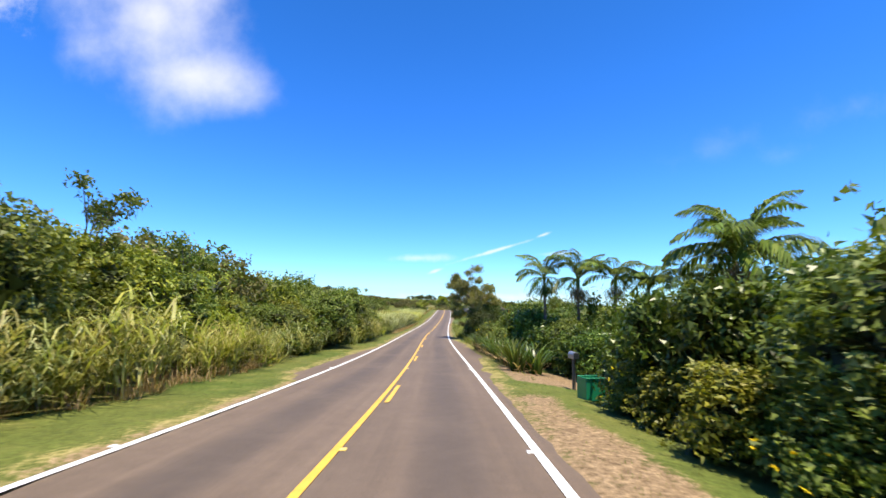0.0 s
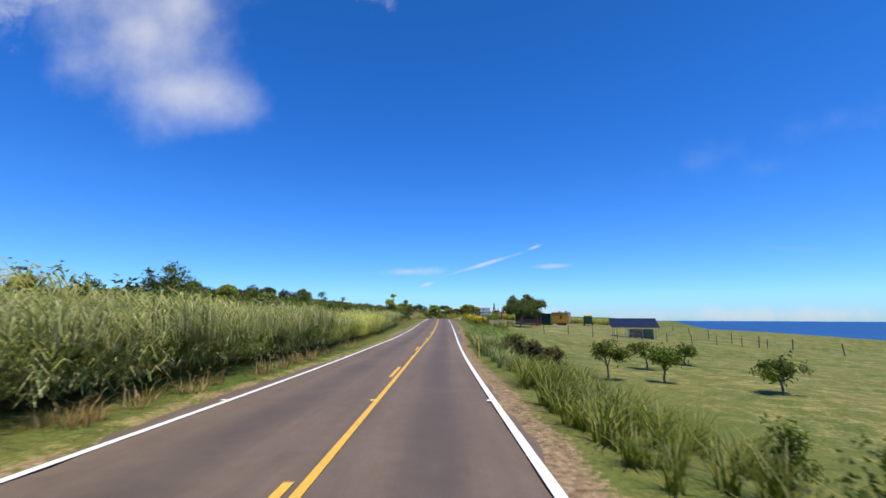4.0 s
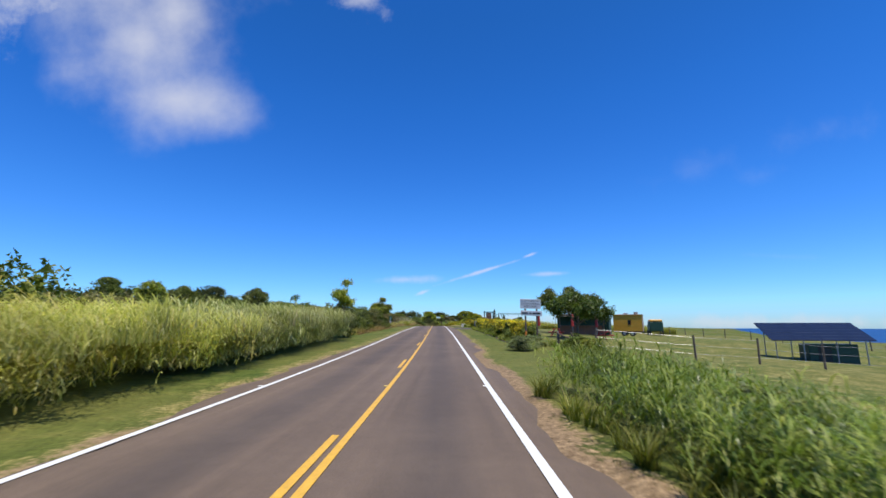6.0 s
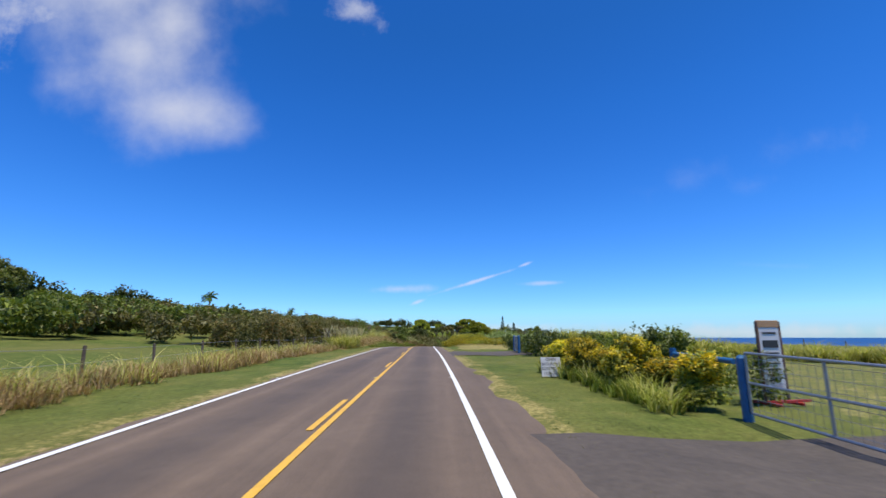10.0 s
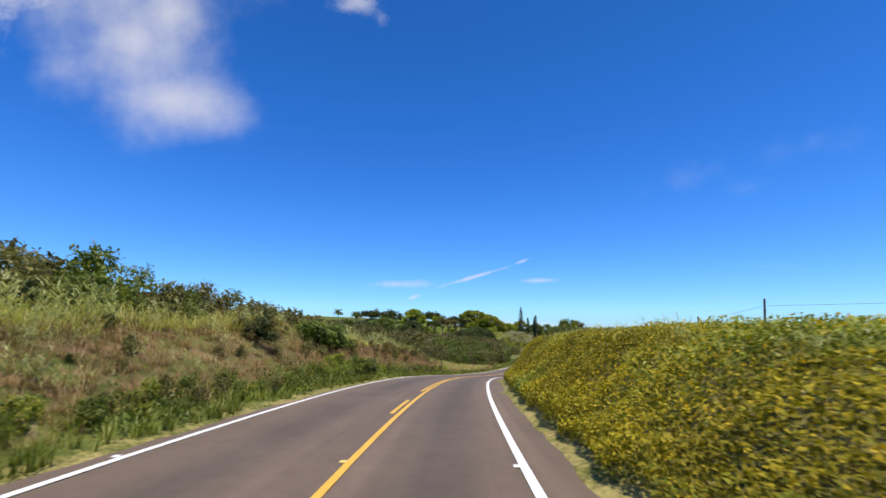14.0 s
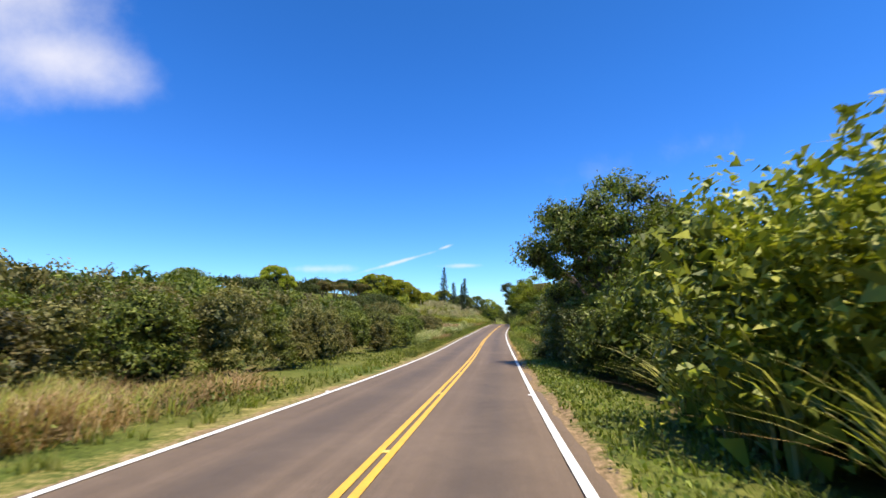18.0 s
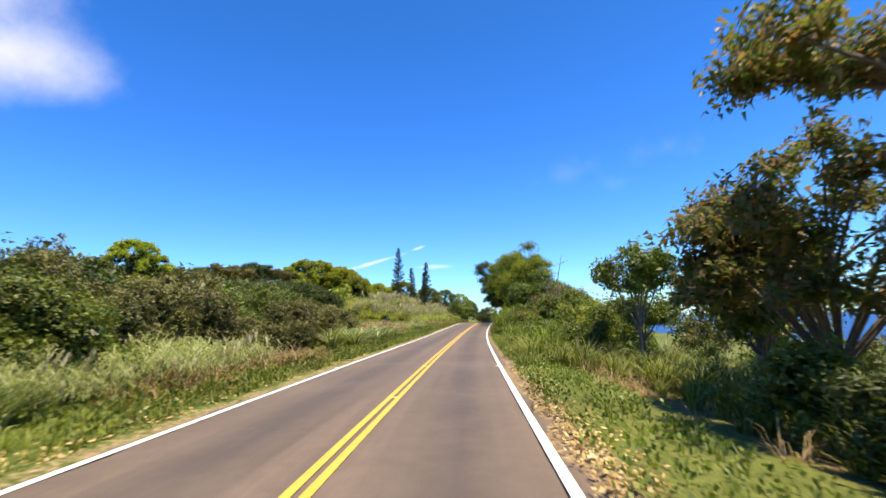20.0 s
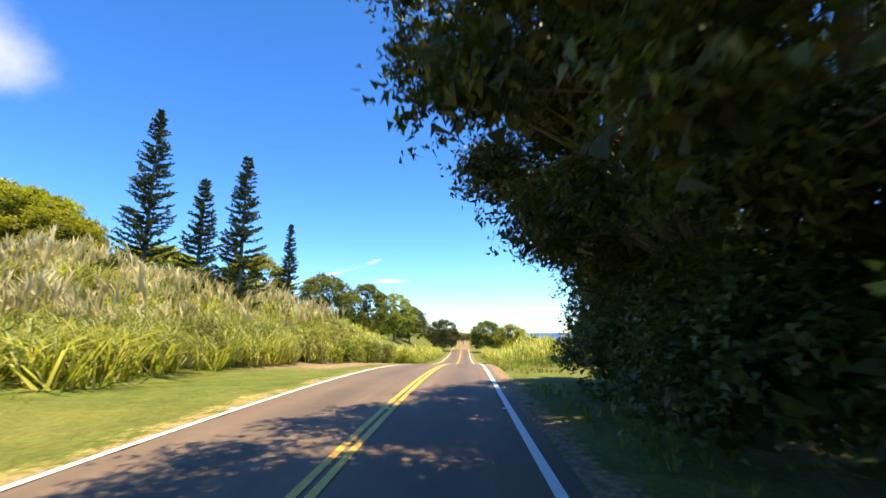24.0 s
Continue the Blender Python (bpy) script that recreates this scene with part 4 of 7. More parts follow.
row(["flower", "lime", "shrub"], 36, 43.5, 1.1, 5.9, 1.75, 0.5, 0.2, seed=57)
row(["shrub", "gloss", "shrub"], 36, 45, 1.3, 8.0, 2.2, 0.6, 0.2, seed=157)
row(["dark", "shrub"], 46, 56, 1.6, 7.8, 2.9, 0.5, 0.2, seed=27, back=True)
row(["flower", "lime"], 33, 42, 2.0, 4.9, 1.0, 0.3, 0.2, seed=28)
row(["shrub", "grey"], 56, 78, 3.0, 6.2, 1.3, 0.8, 0.3, seed=29, back=True)
row(["brown", "shrub", "grey"], 88.8, 94.2, 0.75, 5.6, 1.35, 0.9, 0.12, w=0.9, seed=30)
row(["shrub", "grey", "shrub"], 104, 124, 1.6, ((104, -12.5), (124, -17)), ((104, 3.4), (114, 4.2), (124, 3.6)), 0.8, 0.25, seed=59, back=True)
row(["shrub", "lime", "shrub"], 103.5, 112, 1.6, 6.4, 1.1, 0.6, 0.2, w=0.85, seed=31)
row(["shrub", "lime"], 126.3, 131, 0.8, ((126.3, 8.8), (131, 9.0)), 0.75, 0.3, 0.2, w=0.7, seed=132)
row(["sage"], 129.2, 133.0, 0.7, ((129, 5.7), (133, 6.8)), 0.78, 0.4, 0.15, w=0.85, seed=32)
row(["shrub", "flower", "lime", "shrub"], 135, 171, 1.15, 7.5, ((135, 1.25), (155, 1.4), (171, 1.5)), 0.3, 0.18, w=0.85, seed=33)
row(["shrub", "lime", "flower"], 136, 171, 2.6, 6.7, 0.9, 0.15, 0.2, w=0.7, seed=34)
for i, s in enumerate((135.6, 137.2, 144.2, 145.3, 150.6, 151.5, 155.5, 161.8, 166.5)):
    shrub("croton", s, 7.0, 1.6, 1.05, 31 + i)
row(["croton", "croton", "shrub"], 183.5, 192, 1.0, ((183, 7.4), (192, 6.8)), 1.25, 0.2, 0.2, w=0.85, seed=35)
row(["shrub", "dark", "flower"], 184, 200, 1.8, 9.0, 1.6, 0.4, 0.2, seed=36, back=True)
row(["shrub", "dark"], 196, 216, 1.8, ((196, 8.5), (216, 9.5)), 1.5, 0.5, 0.25, seed=37, back=True)
row(["shrub", "lime"], 289, 301, 0.9, 6.2, 1.3, 0.9, 0.3, seed=38, back=True)
row(["shrub", "lime", "shrub"], 287, 300, 0.7, ((287, 5.4), (300, 5.0)), ((287, 1.1), (293, 1.5), (300, 1.3)), 0.7, 0.2, seed=79, back=True)
row(["flower", "shrub"], 293.5, 298, 1.2, 6.2, ((293, 1.5), (296, 1.9), (298, 1.5)), 0.4, 0.15, seed=39)
row(["shrub", "lime"], 311.5, 320, 1.3, ((311, 6.0), (320, 5.6)), 1.5, 0.4, 0.25, seed=58, back=True)
row(["shrub", "shrub", "lime"], 312, 320, 0.7, ((312, 7.6), (320, 9.0)), ((312, 2.0), (320, 2.5)), 0.9, 0.15, seed=74, back=True)
row(["lime", "shrub"], 321.5, 327, 0.8, 6.6, 4.2, 0.7, 0.15, seed=75, back=True)
row(["shrub", "dark"], 322, 334, 0.9, 9.0, 4.3, 0.9, 0.15, seed=76, back=True)
row(["shrub", "lime"], 311, 318, 0.7, ((311, 9.2), (318, 12.0)), ((311, 1.7), (318, 2.1)), 0.8, 0.15, seed=77, back=True)
row(["shrub", "dark", "shrub"], 312, 345, 1.5, ((312, 9.5), (345, 7)), ((312, 1.6), (318, 2.0), (330, 3.0), (345, 3.2)), 1.0, 0.2, seed=40, back=True)
row(["shrub", "grey", "lime"], 312, 332, 1.0, ((312, 13), (332, 16)), ((312, 2.6), (322, 2.4), (332, 3.4)), 1.2, 0.2, seed=72, back=True)
row(["shrub", "lime", "dark"], 317, 338, 1.2, ((317, 12), (338, 9)), ((317, 2.0), (327, 2.6), (338, 3.6)), 1.0, 0.2, seed=69, back=True)
row(["shrub", "dark"], 334, 346, 1.1, 6.8, 4.2, 0.8, 0.2, seed=70, back=True)
row(["shrub", "lime"], 52, 64, 1.3, 10.5, 2.2, 0.8, 0.2, seed=71, back=True)
row(["dark", "shrub"], 336, 352, 1.9, ((336, 5.4), (352, 6.0)), ((336, 3.0), (352, 2.2)), 0.4, 0.2, seed=41)
row(["shrub", "dark"], 352, 364, 2.2, 6.4, 1.6, 0.5, 0.25, seed=42)
row(["shrub", "lime", "shrub"], 379, 398, 1.5, ((379, 7.2), (388, 6.0), (398, 6.0)), ((379, 1.7), (388, 2.0), (398, 2.5)), 0.6, 0.2, seed=43)
# dark shrubs added inside the cane grass to stand in for its shaded interior
row(["dark", "shrub", "dark"], 396.5, 411, 0.6, 5.3, 1.6, 0.7, 0.2, seed=68, back=True)
row(["shrub", "dark"], 407, 428, 2.0, ((407, 7.4), (428, 6.2)), 2.8, 0.4, 0.2, seed=67)
row(["dark", "shrub"], 428, 452, 1.8, ((402, 5.8), (420, 5.2), (452, 6.4)), ((402, 3.4), (420, 3.6), (446, 3.4), (452, 2.4)), 0.5, 0.2, seed=44)
row(["dark"], 404, 450, 2.6, 8.8, 4.2, 0.7, 0.15, seed=45, back=True)
row(["lime", "shrub"], 456, 500, 3.0, ((456, 12), (500, 8)), 2.0, 0.8, 0.3, seed=46, back=True)

row(["gloss", "shrub"], 14, 33, 1.6, 13.0, 3.2, 1.5, 0.25, seed=50, back=True)
row(["shrub", "dark"], 18, 36, 2.0, 17, 3.6, 2.0, 0.25, seed=51, back=True)
row(["shrub", "lime", "shrub"], 382, 398, 0.8, 9.6, ((382, 3.4), (398, 3.8)), 1.3, 0.2, seed=73, back=True)
row(["shrub", "dark"], 350, 384, 2.6, 11.8, 1.7, 1.5, 0.3, seed=52, back=True)
row(["shrub", "grey"], 308, 400, 3.0, 17, 3.0, 3.0, 0.3, seed=53, back=True)
row(["shrub", "lime"], 196, 232, 2.4, ((196, 13), (232, 22)), 1.8, 1.2, 0.3, seed=54, back=True)
row(["shrub", "lime"], 171, 174.5, 1.0, -7.3, 1.6, 0.4, 0.3, seed=55)


def thickets():
    """The shrubs behind the front rows, too many to count."""
    rng = np.random.default_rng(31)
    grades = []
    for n, ln, fill in ((1100, 0.060, 190), (2100, 0.036, 150)):
        tm = []
        for i in range(4):
            lob = []
            for k in range(11):
                a, t = rng.uniform(0, 6.28), k / 10
                q = rng.uniform(0.15, 0.45) * (1 - 0.6 * t)
                rr = rng.uniform(0.17, 0.30)
                lob.append((np.array([q * math.cos(a), q * math.sin(a), 0.16 + 0.62 * t]), np.array([rr, rr, rr * 0.85])))
            tm.append(join(lobes_cloud(lob, n, ln, ln * 0.66, rng), filling(lob, fill, 0.12, rng)))
        grades.append(tm)
    for key, plants in THICKET.items():
        q = np.array(plants)
        fine = (abs(q[:, 1]) < 13.5) & (q[:, 2] > 2.0) | (q[:, 0] > 393) & (q[:, 1] < -12) & (q[:, 0] < 456)
        parts = [scatter(tm, on_ground(w[:, 0], w[:, 1], -0.1), w[:, 2] * 1.02, rng) for tm, w in ((grades[0], q[~fine]), (grades[1], q[fine])) if len(w)]
        stuff("thicket", "thicket of shrubs behind the roadside growth", "shrubs", parts, M[key])


thickets()


# ---- trees ----
def tree(name, s, d, h, spread, label, leaf="shrub", bark="bark", seed=1, base=0.42, n_limbs=6, leaf_n=260, ln=0.16, wd=0.085,
         r=0.16, droop=0.25, flat=1.0, cr=None, lean=(0, 0), up=0.0, category="tree", core=0.0, skirt=0):
    """A tapered trunk, forking limbs, and a crown of leaf clusters at the limb ends."""
    rng = np.random.default_rng(seed)
    root = thing(name, stand(s, d, rng.uniform(0, 360) if lean == (0, 0) else 0, up), label, category)
    fork = np.array([lean[0] * 0.4, lean[1] * 0.4, h * base])
    part("trunk", tube([[0, 0, -0.3], fork * [0.3, 0.3, 0.4] + [0.05, 0, 0], fork * [0.7, 0.7, 0.75], fork], [r * 1.3, r, r * 0.85, r * 0.75], 9), M[bark], root)
    cl = []
    cr = cr or spread * 0.34
    for i in range(n_limbs):
        a = 2 * math.pi * i / n_limbs + rng.uniform(-0.4, 0.4)
        k = rng.uniform(0.55, 1.0) if i else 0.15
        end = np.array([lean[0] + spread * k * math.cos(a), lean[1] + spread * k * math.sin(a), h - cr * 0.7 - flat * 0.30 * h * (k ** 2) * rng.uniform(0.5, 1.1)])
        mid = fork * 0.55 + end * 0.45 + np.array([0, 0, 0.06 * h]) + rng.normal(0, 0.12, 3)
        part("limb", tube([fork * 0.92, mid, end], [r * 0.55, r * 0.36, r * 0.14], 6), M[bark], root)
        cl.append((end, np.array([cr, cr, cr * 0.72]) * rng.uniform(0.8, 1.15)))
        for j in range(2):
            e2 = mid + (end - mid) * rng.uniform(0.2, 0.8) + rng.normal(0, 0.4, 3) * spread * 0.45 * np.array([1, 1, 0.55])
            part("limb", tube([mid, (mid + e2) / 2 + [0, 0, 0.1], e2], [r * 0.3, r * 0.2, r * 0.08], 5), M[bark], root)
            cl.append((e2, np.array([cr, cr, cr * 0.7]) * rng.uniform(0.55, 0.9)))
    for i in range(skirt):
        a = math.pi + rng.uniform(-1.9, 1.9)
        q = spread * rng.uniform(0.5, 0.85)
        end = np.array([lean[0] * 0.8 + q * math.cos(a), lean[1] + q * math.sin(a), h * rng.uniform(0.30, 0.62)])
        part("limb", tube([fork * 0.8, fork * 0.4 + end * 0.6 + [0, 0, 0.5], end], [r * 0.3, r * 0.2, r * 0.06], 5), M[bark], root)
        cl.append((end, np.array([cr, cr, cr * 0.85]) * rng.uniform(0.55, 0.95)))
    part("crown", lobes_cloud(cl, int(1.5 * leaf_n) * len(cl), ln, wd, rng, droop, 0.4), M[leaf], root)
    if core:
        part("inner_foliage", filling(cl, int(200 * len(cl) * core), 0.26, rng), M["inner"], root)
    return root


def dome_tree(s, d, h, w, key, seed, label="round-crowned tree on the hillside", low=0.48, ln=0.22):
    """A broad tree with a closed crown built up of many rounded clumps; low sets how far down the crown reaches."""
    rng = np.random.default_rng(seed)
    root = thing("tree", stand(s, d, rng.uniform(0, 360)), label, "tree", "hillside trees")
    part("trunk", tube([[0, 0, -0.4], [0.1, 0, h * 0.25], [0, 0.1, h * 0.5]], [0.3, 0.22, 0.15], 8), M["bark"], root)
    cl = []
    for i in range(int(40 + 12 * w)):
        a, e = rng.uniform(0, 6.28), math.asin(rng.uniform(-0.75, 1.0))
        r0 = w * rng.uniform(0.72, 0.95)
        c = np.array([r0 * math.cos(a) * math.cos(e), r0 * math.sin(a) * math.cos(e), h * low + h * (0.94 - low) * math.sin(e)])
        q = rng.uniform(0.9, 1.5)
        cl.append((c, np.array([q, q, q * 0.7])))
    part("crown", lobes_cloud(cl, int((1700 if key == "sunny" else 1100) * w / ln), ln, ln * 0.68, rng, 0.1, 0.72), M[key], root)
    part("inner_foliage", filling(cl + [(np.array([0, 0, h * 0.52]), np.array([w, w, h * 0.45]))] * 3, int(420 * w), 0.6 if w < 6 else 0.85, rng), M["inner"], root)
    return root


# left roadside
tree("tree", 145.6, -7.6, 5.4, 1.0, "slender young tree with a yellow-green tufted top", "lime", seed=3, base=0.35, n_limbs=5, leaf_n=200, r=0.07, cr=0.7, flat=1.5)
tree("tree", 174.4, -7.7, 5.0, 1.5, "bushy roadside tree with yellow-green new leaves", "lime", seed=5, base=0.22, n_limbs=9, leaf_n=330, r=0.09, cr=0.8, flat=1.8, core=0.5)
tree("tree", 12.5, -9.0, 6.1, 1.3, "thin spindly tree rising over the hedge", "shrub", seed=7, base=0.5, n_limbs=4, leaf_n=60, r=0.06, cr=0.5)
tree("tree", 9.0, -10.0, 5.2, 1.5, "thin spindly tree rising over the hedge", "shrub", seed=8, base=0.5, n_limbs=4, leaf_n=60, r=0.06, cr=0.55)
tree("tree", 19, -10.0, 5.6, 1.6, "thin spindly tree rising over the hedge", "shrub", seed=9, base=0.5, n_limbs=4, leaf_n=60, r=0.06, cr=0.55)
tree("tree", 93, -13, 4.6, 1.7, "small leafy tree above the tall grass", "shrub", seed=10, base=0.4, n_limbs=5, leaf_n=110, r=0.08, cr=0.75)
tree("tree", 244, -11.5, 2.9, 1.5, "scrubby tree on top of the cutting", "shrub", seed=11, base=0.35, n_limbs=5, leaf_n=110, r=0.08, cr=0.7)
# right roadside
tree("tree", 51.4, 6.2, 8.8, 3.3, "tall open gum tree with drooping olive leaves and pale forked limbs", "gum", "pale_bark", 21, 0.3, 24, 330, 0.20, 0.055, 0.15, 0.9, 1.9, 0.8, lean=(-1.0, 0), skirt=9)
tree("tree", 50.5, 6.6, 4.6, 1.8, "dark dense tree under the gum tree", "dark", seed=22, base=0.3, n_limbs=7, leaf_n=260, r=0.12, cr=0.95)
tree("tree", 164.0, 22.4, 6.5, 4.2, "flat-topped umbrella tree with bare twisting limbs", "shrub", "bark", 23, 0.45, 13, 520, 0.2, 0.09, 0.18, 0.3, 1.3, 1.0, lean=(-4.2, 0))
tree("tree", 147.5, 14.5, 4.6, 3.0, "rounded dark green garden tree", "gloss", seed=24, base=0.3, n_limbs=8, leaf_n=300, ln=0.24, wd=0.12, r=0.12, cr=1.2, core=0.6, flat=1.4)
tree("tree", 340, 7.2, 10.4, 3.7, "tall spreading tree at the verge", "shrub", seed=25, base=0.22, n_limbs=14, leaf_n=480, r=0.18, cr=1.35, core=0.7, flat=1.5, skirt=12)
tree("tree", 343.5, 10.5, 10.2, 4.0, "tall spreading tree behind the verge", "olive", seed=31, base=0.22, n_limbs=14, leaf_n=440, r=0.18, cr=1.35, core=0.7, flat=1.5, skirt=8)
tree("tree", 293.0, 9.2, 2.7, 0.7, "leafy sapling on top of the bank", "shrub", seed=132, base=0.35, n_limbs=6, leaf_n=150, r=0.05, cr=0.5)
tree("tree", 310.5, 5.7, 2.9, 0.45, "leafy young tree on the bank", "lime", seed=32, base=0.25, n_limbs=6, leaf_n=110, r=0.04, cr=0.34, flat=2.0, skirt=4)
tree("tree", 312.5, 6.9, 3.5, 0.6, "thin sapling with few leaves on the bank", "shrub", seed=36, base=0.4, n_limbs=5, leaf_n=50, r=0.03, cr=0.35)
tree("tree", 317.4, 13.3, 5.4, 1.8, "small pale tree beyond the bank", "grey", seed=33, base=0.2, n_limbs=9, leaf_n=200, r=0.07, cr=0.75, flat=2.0, skirt=6)
tree("tree", 315.2, 14.0, 5.2, 1.7, "small pale tree beyond the bank", "grey", seed=34, base=0.2, n_limbs=9, leaf_n=200, r=0.07, cr=0.75, flat=2.0, skirt=6)
tree("tree", 45.5, 13.5, 5.6, 1.9, "leafy tree standing off the road", "shrub", seed=35, base=0.35, n_limbs=7, leaf_n=260, r=0.1, cr=0.95)
tree("tree", 346, 7.4, 7.0, 2.8, "dark leafy tree at the verge", "dark", seed=26, base=0.35, n_limbs=9, leaf_n=330, r=0.16, cr=1.15, core=0.5, flat=1.3)
tree("tree", 356.5, 7.8, 6.6, 2.6, "leafy tree leaning over the verge", "lime", seed=27, base=0.3, n_limbs=10, leaf_n=340, r=0.16, cr=1.15, core=0.45, flat=1.4)
tree("tree", 361.8, 10.0, 7.4, 2.4, "tall tree hanging over the verge", "rust", seed=28, base=0.5, n_limbs=9, leaf_n=230, r=0.14, cr=0.8, lean=(-2.0, 0.6), flat=0.6)
tree("tree", 365.6, 8.6, 6.3, 2.9, "clumpy tree with rusty and olive leaves", "rust", seed=29, base=0.18, n_limbs=15, leaf_n=280, r=0.11, cr=0.8, flat=1.9, skirt=18)
tree("tree", 369.5, 9.6, 4.6, 2.0, "small twiggy tree beside the rusty tree", "shrub", seed=129, base=0.2, n_limbs=9, leaf_n=320, r=0.10, cr=0.8, flat=1.6)
for i, (s, d, h) in enumerate([(376.5, 8.8, 5.4), (380, 10.2, 3.6), (392.5, 8.8, 4.4), (396, 7.4, 3.8)]):
    tree("tree", s, d, h, 1.7, "small flat-topped thorn tree behind the grass", "shrub", seed=131 + i, base=0.3, n_limbs=8, leaf_n=260, r=0.08, cr=0.8, flat=0.8)
tree("tree", 372, 11, 4.4, 2.4, "small flat-topped tree beyond the tall grass", "shrub", seed=30, base=0.4, n_limbs=7, leaf_n=140, r=0.12, cr=0.9)
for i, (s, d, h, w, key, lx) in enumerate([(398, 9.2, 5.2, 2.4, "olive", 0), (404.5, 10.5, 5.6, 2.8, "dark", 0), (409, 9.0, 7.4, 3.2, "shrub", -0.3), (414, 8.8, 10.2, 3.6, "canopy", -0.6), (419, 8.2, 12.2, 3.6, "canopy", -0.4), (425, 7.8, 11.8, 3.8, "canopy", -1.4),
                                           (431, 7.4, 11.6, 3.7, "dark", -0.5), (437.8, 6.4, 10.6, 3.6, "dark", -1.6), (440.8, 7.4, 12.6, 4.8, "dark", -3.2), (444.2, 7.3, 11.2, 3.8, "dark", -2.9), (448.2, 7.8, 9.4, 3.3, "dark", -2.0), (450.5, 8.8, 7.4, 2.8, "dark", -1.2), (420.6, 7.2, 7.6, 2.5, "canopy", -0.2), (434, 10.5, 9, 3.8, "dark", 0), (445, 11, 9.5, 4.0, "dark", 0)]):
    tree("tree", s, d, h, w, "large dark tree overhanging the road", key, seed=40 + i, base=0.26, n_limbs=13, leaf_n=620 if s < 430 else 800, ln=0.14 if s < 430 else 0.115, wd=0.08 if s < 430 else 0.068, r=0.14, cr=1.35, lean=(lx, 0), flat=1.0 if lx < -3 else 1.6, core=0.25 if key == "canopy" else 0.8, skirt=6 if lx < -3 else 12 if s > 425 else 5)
# hill on the left: height of the whole tree, radius of the crown
for i, (s, d, h, w, key) in enumerate([(431, -63, 13.5, 6.5, "sunny"), (476.5, -50, 9.4, 9.0, "sunny"), (476, -42, 8.2, 5.6, "sunny"), (474, -36.5, 6.4, 4.4, "sunny"), (484, -34, 6.2, 5.0, "sunny"), (500, -30, 10.0, 5.2, "sunny"), (515, -24, 10.6, 5.0, "shrub"), (530, -20, 11.2, 5.0, "shrub"), (545, -16, 11.8, 5.0, "lime"), (560, -14, 10.0, 5.0, "shrub"),
                                       (560, 14, 8.5, 4.8, "lime"), (575, 8, 9.5, 5.0, "shrub"), (585, -6, 10.5, 5.5, "dark"), (222, -47, 7.6, 3.0, "shrub"), (205, -57, 6.8, 2.8, "shrub"), (207, -67, 7.6, 3.2, "lime"), (210, -81, 8.6, 3.4, "shrub"), (226, -62, 7.4, 3.0, "dark"), (405, -52, 7.0, 4.6, "dark"), (392, -57, 7, 4.6, "shrub"), (415, -56, 7.5, 5.0, "shrub")]):
    dome_tree(s, d, h, w, key, 60 + i, low=0.42 if w > 6 else 0.48, ln=0.32 if w > 6 else 0.22, label={"sunny": "broad round tree with a sunlit yellow-green crown", "lime": "light green tree with a clumpy round crown", "olive": "olive tree with a clumpy layered crown", "dark": "dark green round-crowned hillside tree", "shrub": "mid-green round-crowned hillside tree"}[key])

for i, (s, d, h, w) in enumerate([(413, -34, 5.0, 4.4), (420, -36, 5.4, 4.6), (427, -36.5, 5.5, 4.6), (433, -37, 6.2, 4.8), (438.5, -38, 6.9, 4.8), (443.5, -38, 7.1, 4.8), (447.6, -37, 6.9, 4.4), (451, -36, 6.2, 3.6), (453, -34.5, 4.7, 2.6)]):
    dome_tree(s, d, h, w, "dark", 260 + i, "dense dark green tree with foliage down to the ground", 0.38, 0.17)
for i, (s, d, h) in enumerate([(434, -54, 9.0), (439.5, -52.5, 10.2), (443.5, -51, 10.6), (448, -50, 11.2), (452, -50.5, 10.4), (456.5, -50, 10.2), (461, -51, 8.0)]):
    tree("tree", s, d, h, 3.8, "dark tree with flat layered pads of foliage", "olive" if i % 3 else "dark", seed=280 + i, base=0.5, n_limbs=10, leaf_n=330, ln=0.2, wd=0.12, r=0.2, cr=1.15, flat=0.45, core=0.5)


def small_field_tree(s, d, h, seed):
    return tree("small_tree", s, d, h, 0.75, "small round fruit tree on the mown field", "shrub", seed=seed, base=0.32, n_limbs=6, leaf_n=60, ln=0.16, wd=0.08, r=0.05, cr=0.5)


for i, (s, d, h) in enumerate([(90.5, 9.0, 1.9), (90.5, 11.6, 1.8), (96.5, 13.4, 1.7), (101, 18, 1.5), (88.6, 15.5, 1.6)]):
    small_field_tree(s, d, h, 80 + i)


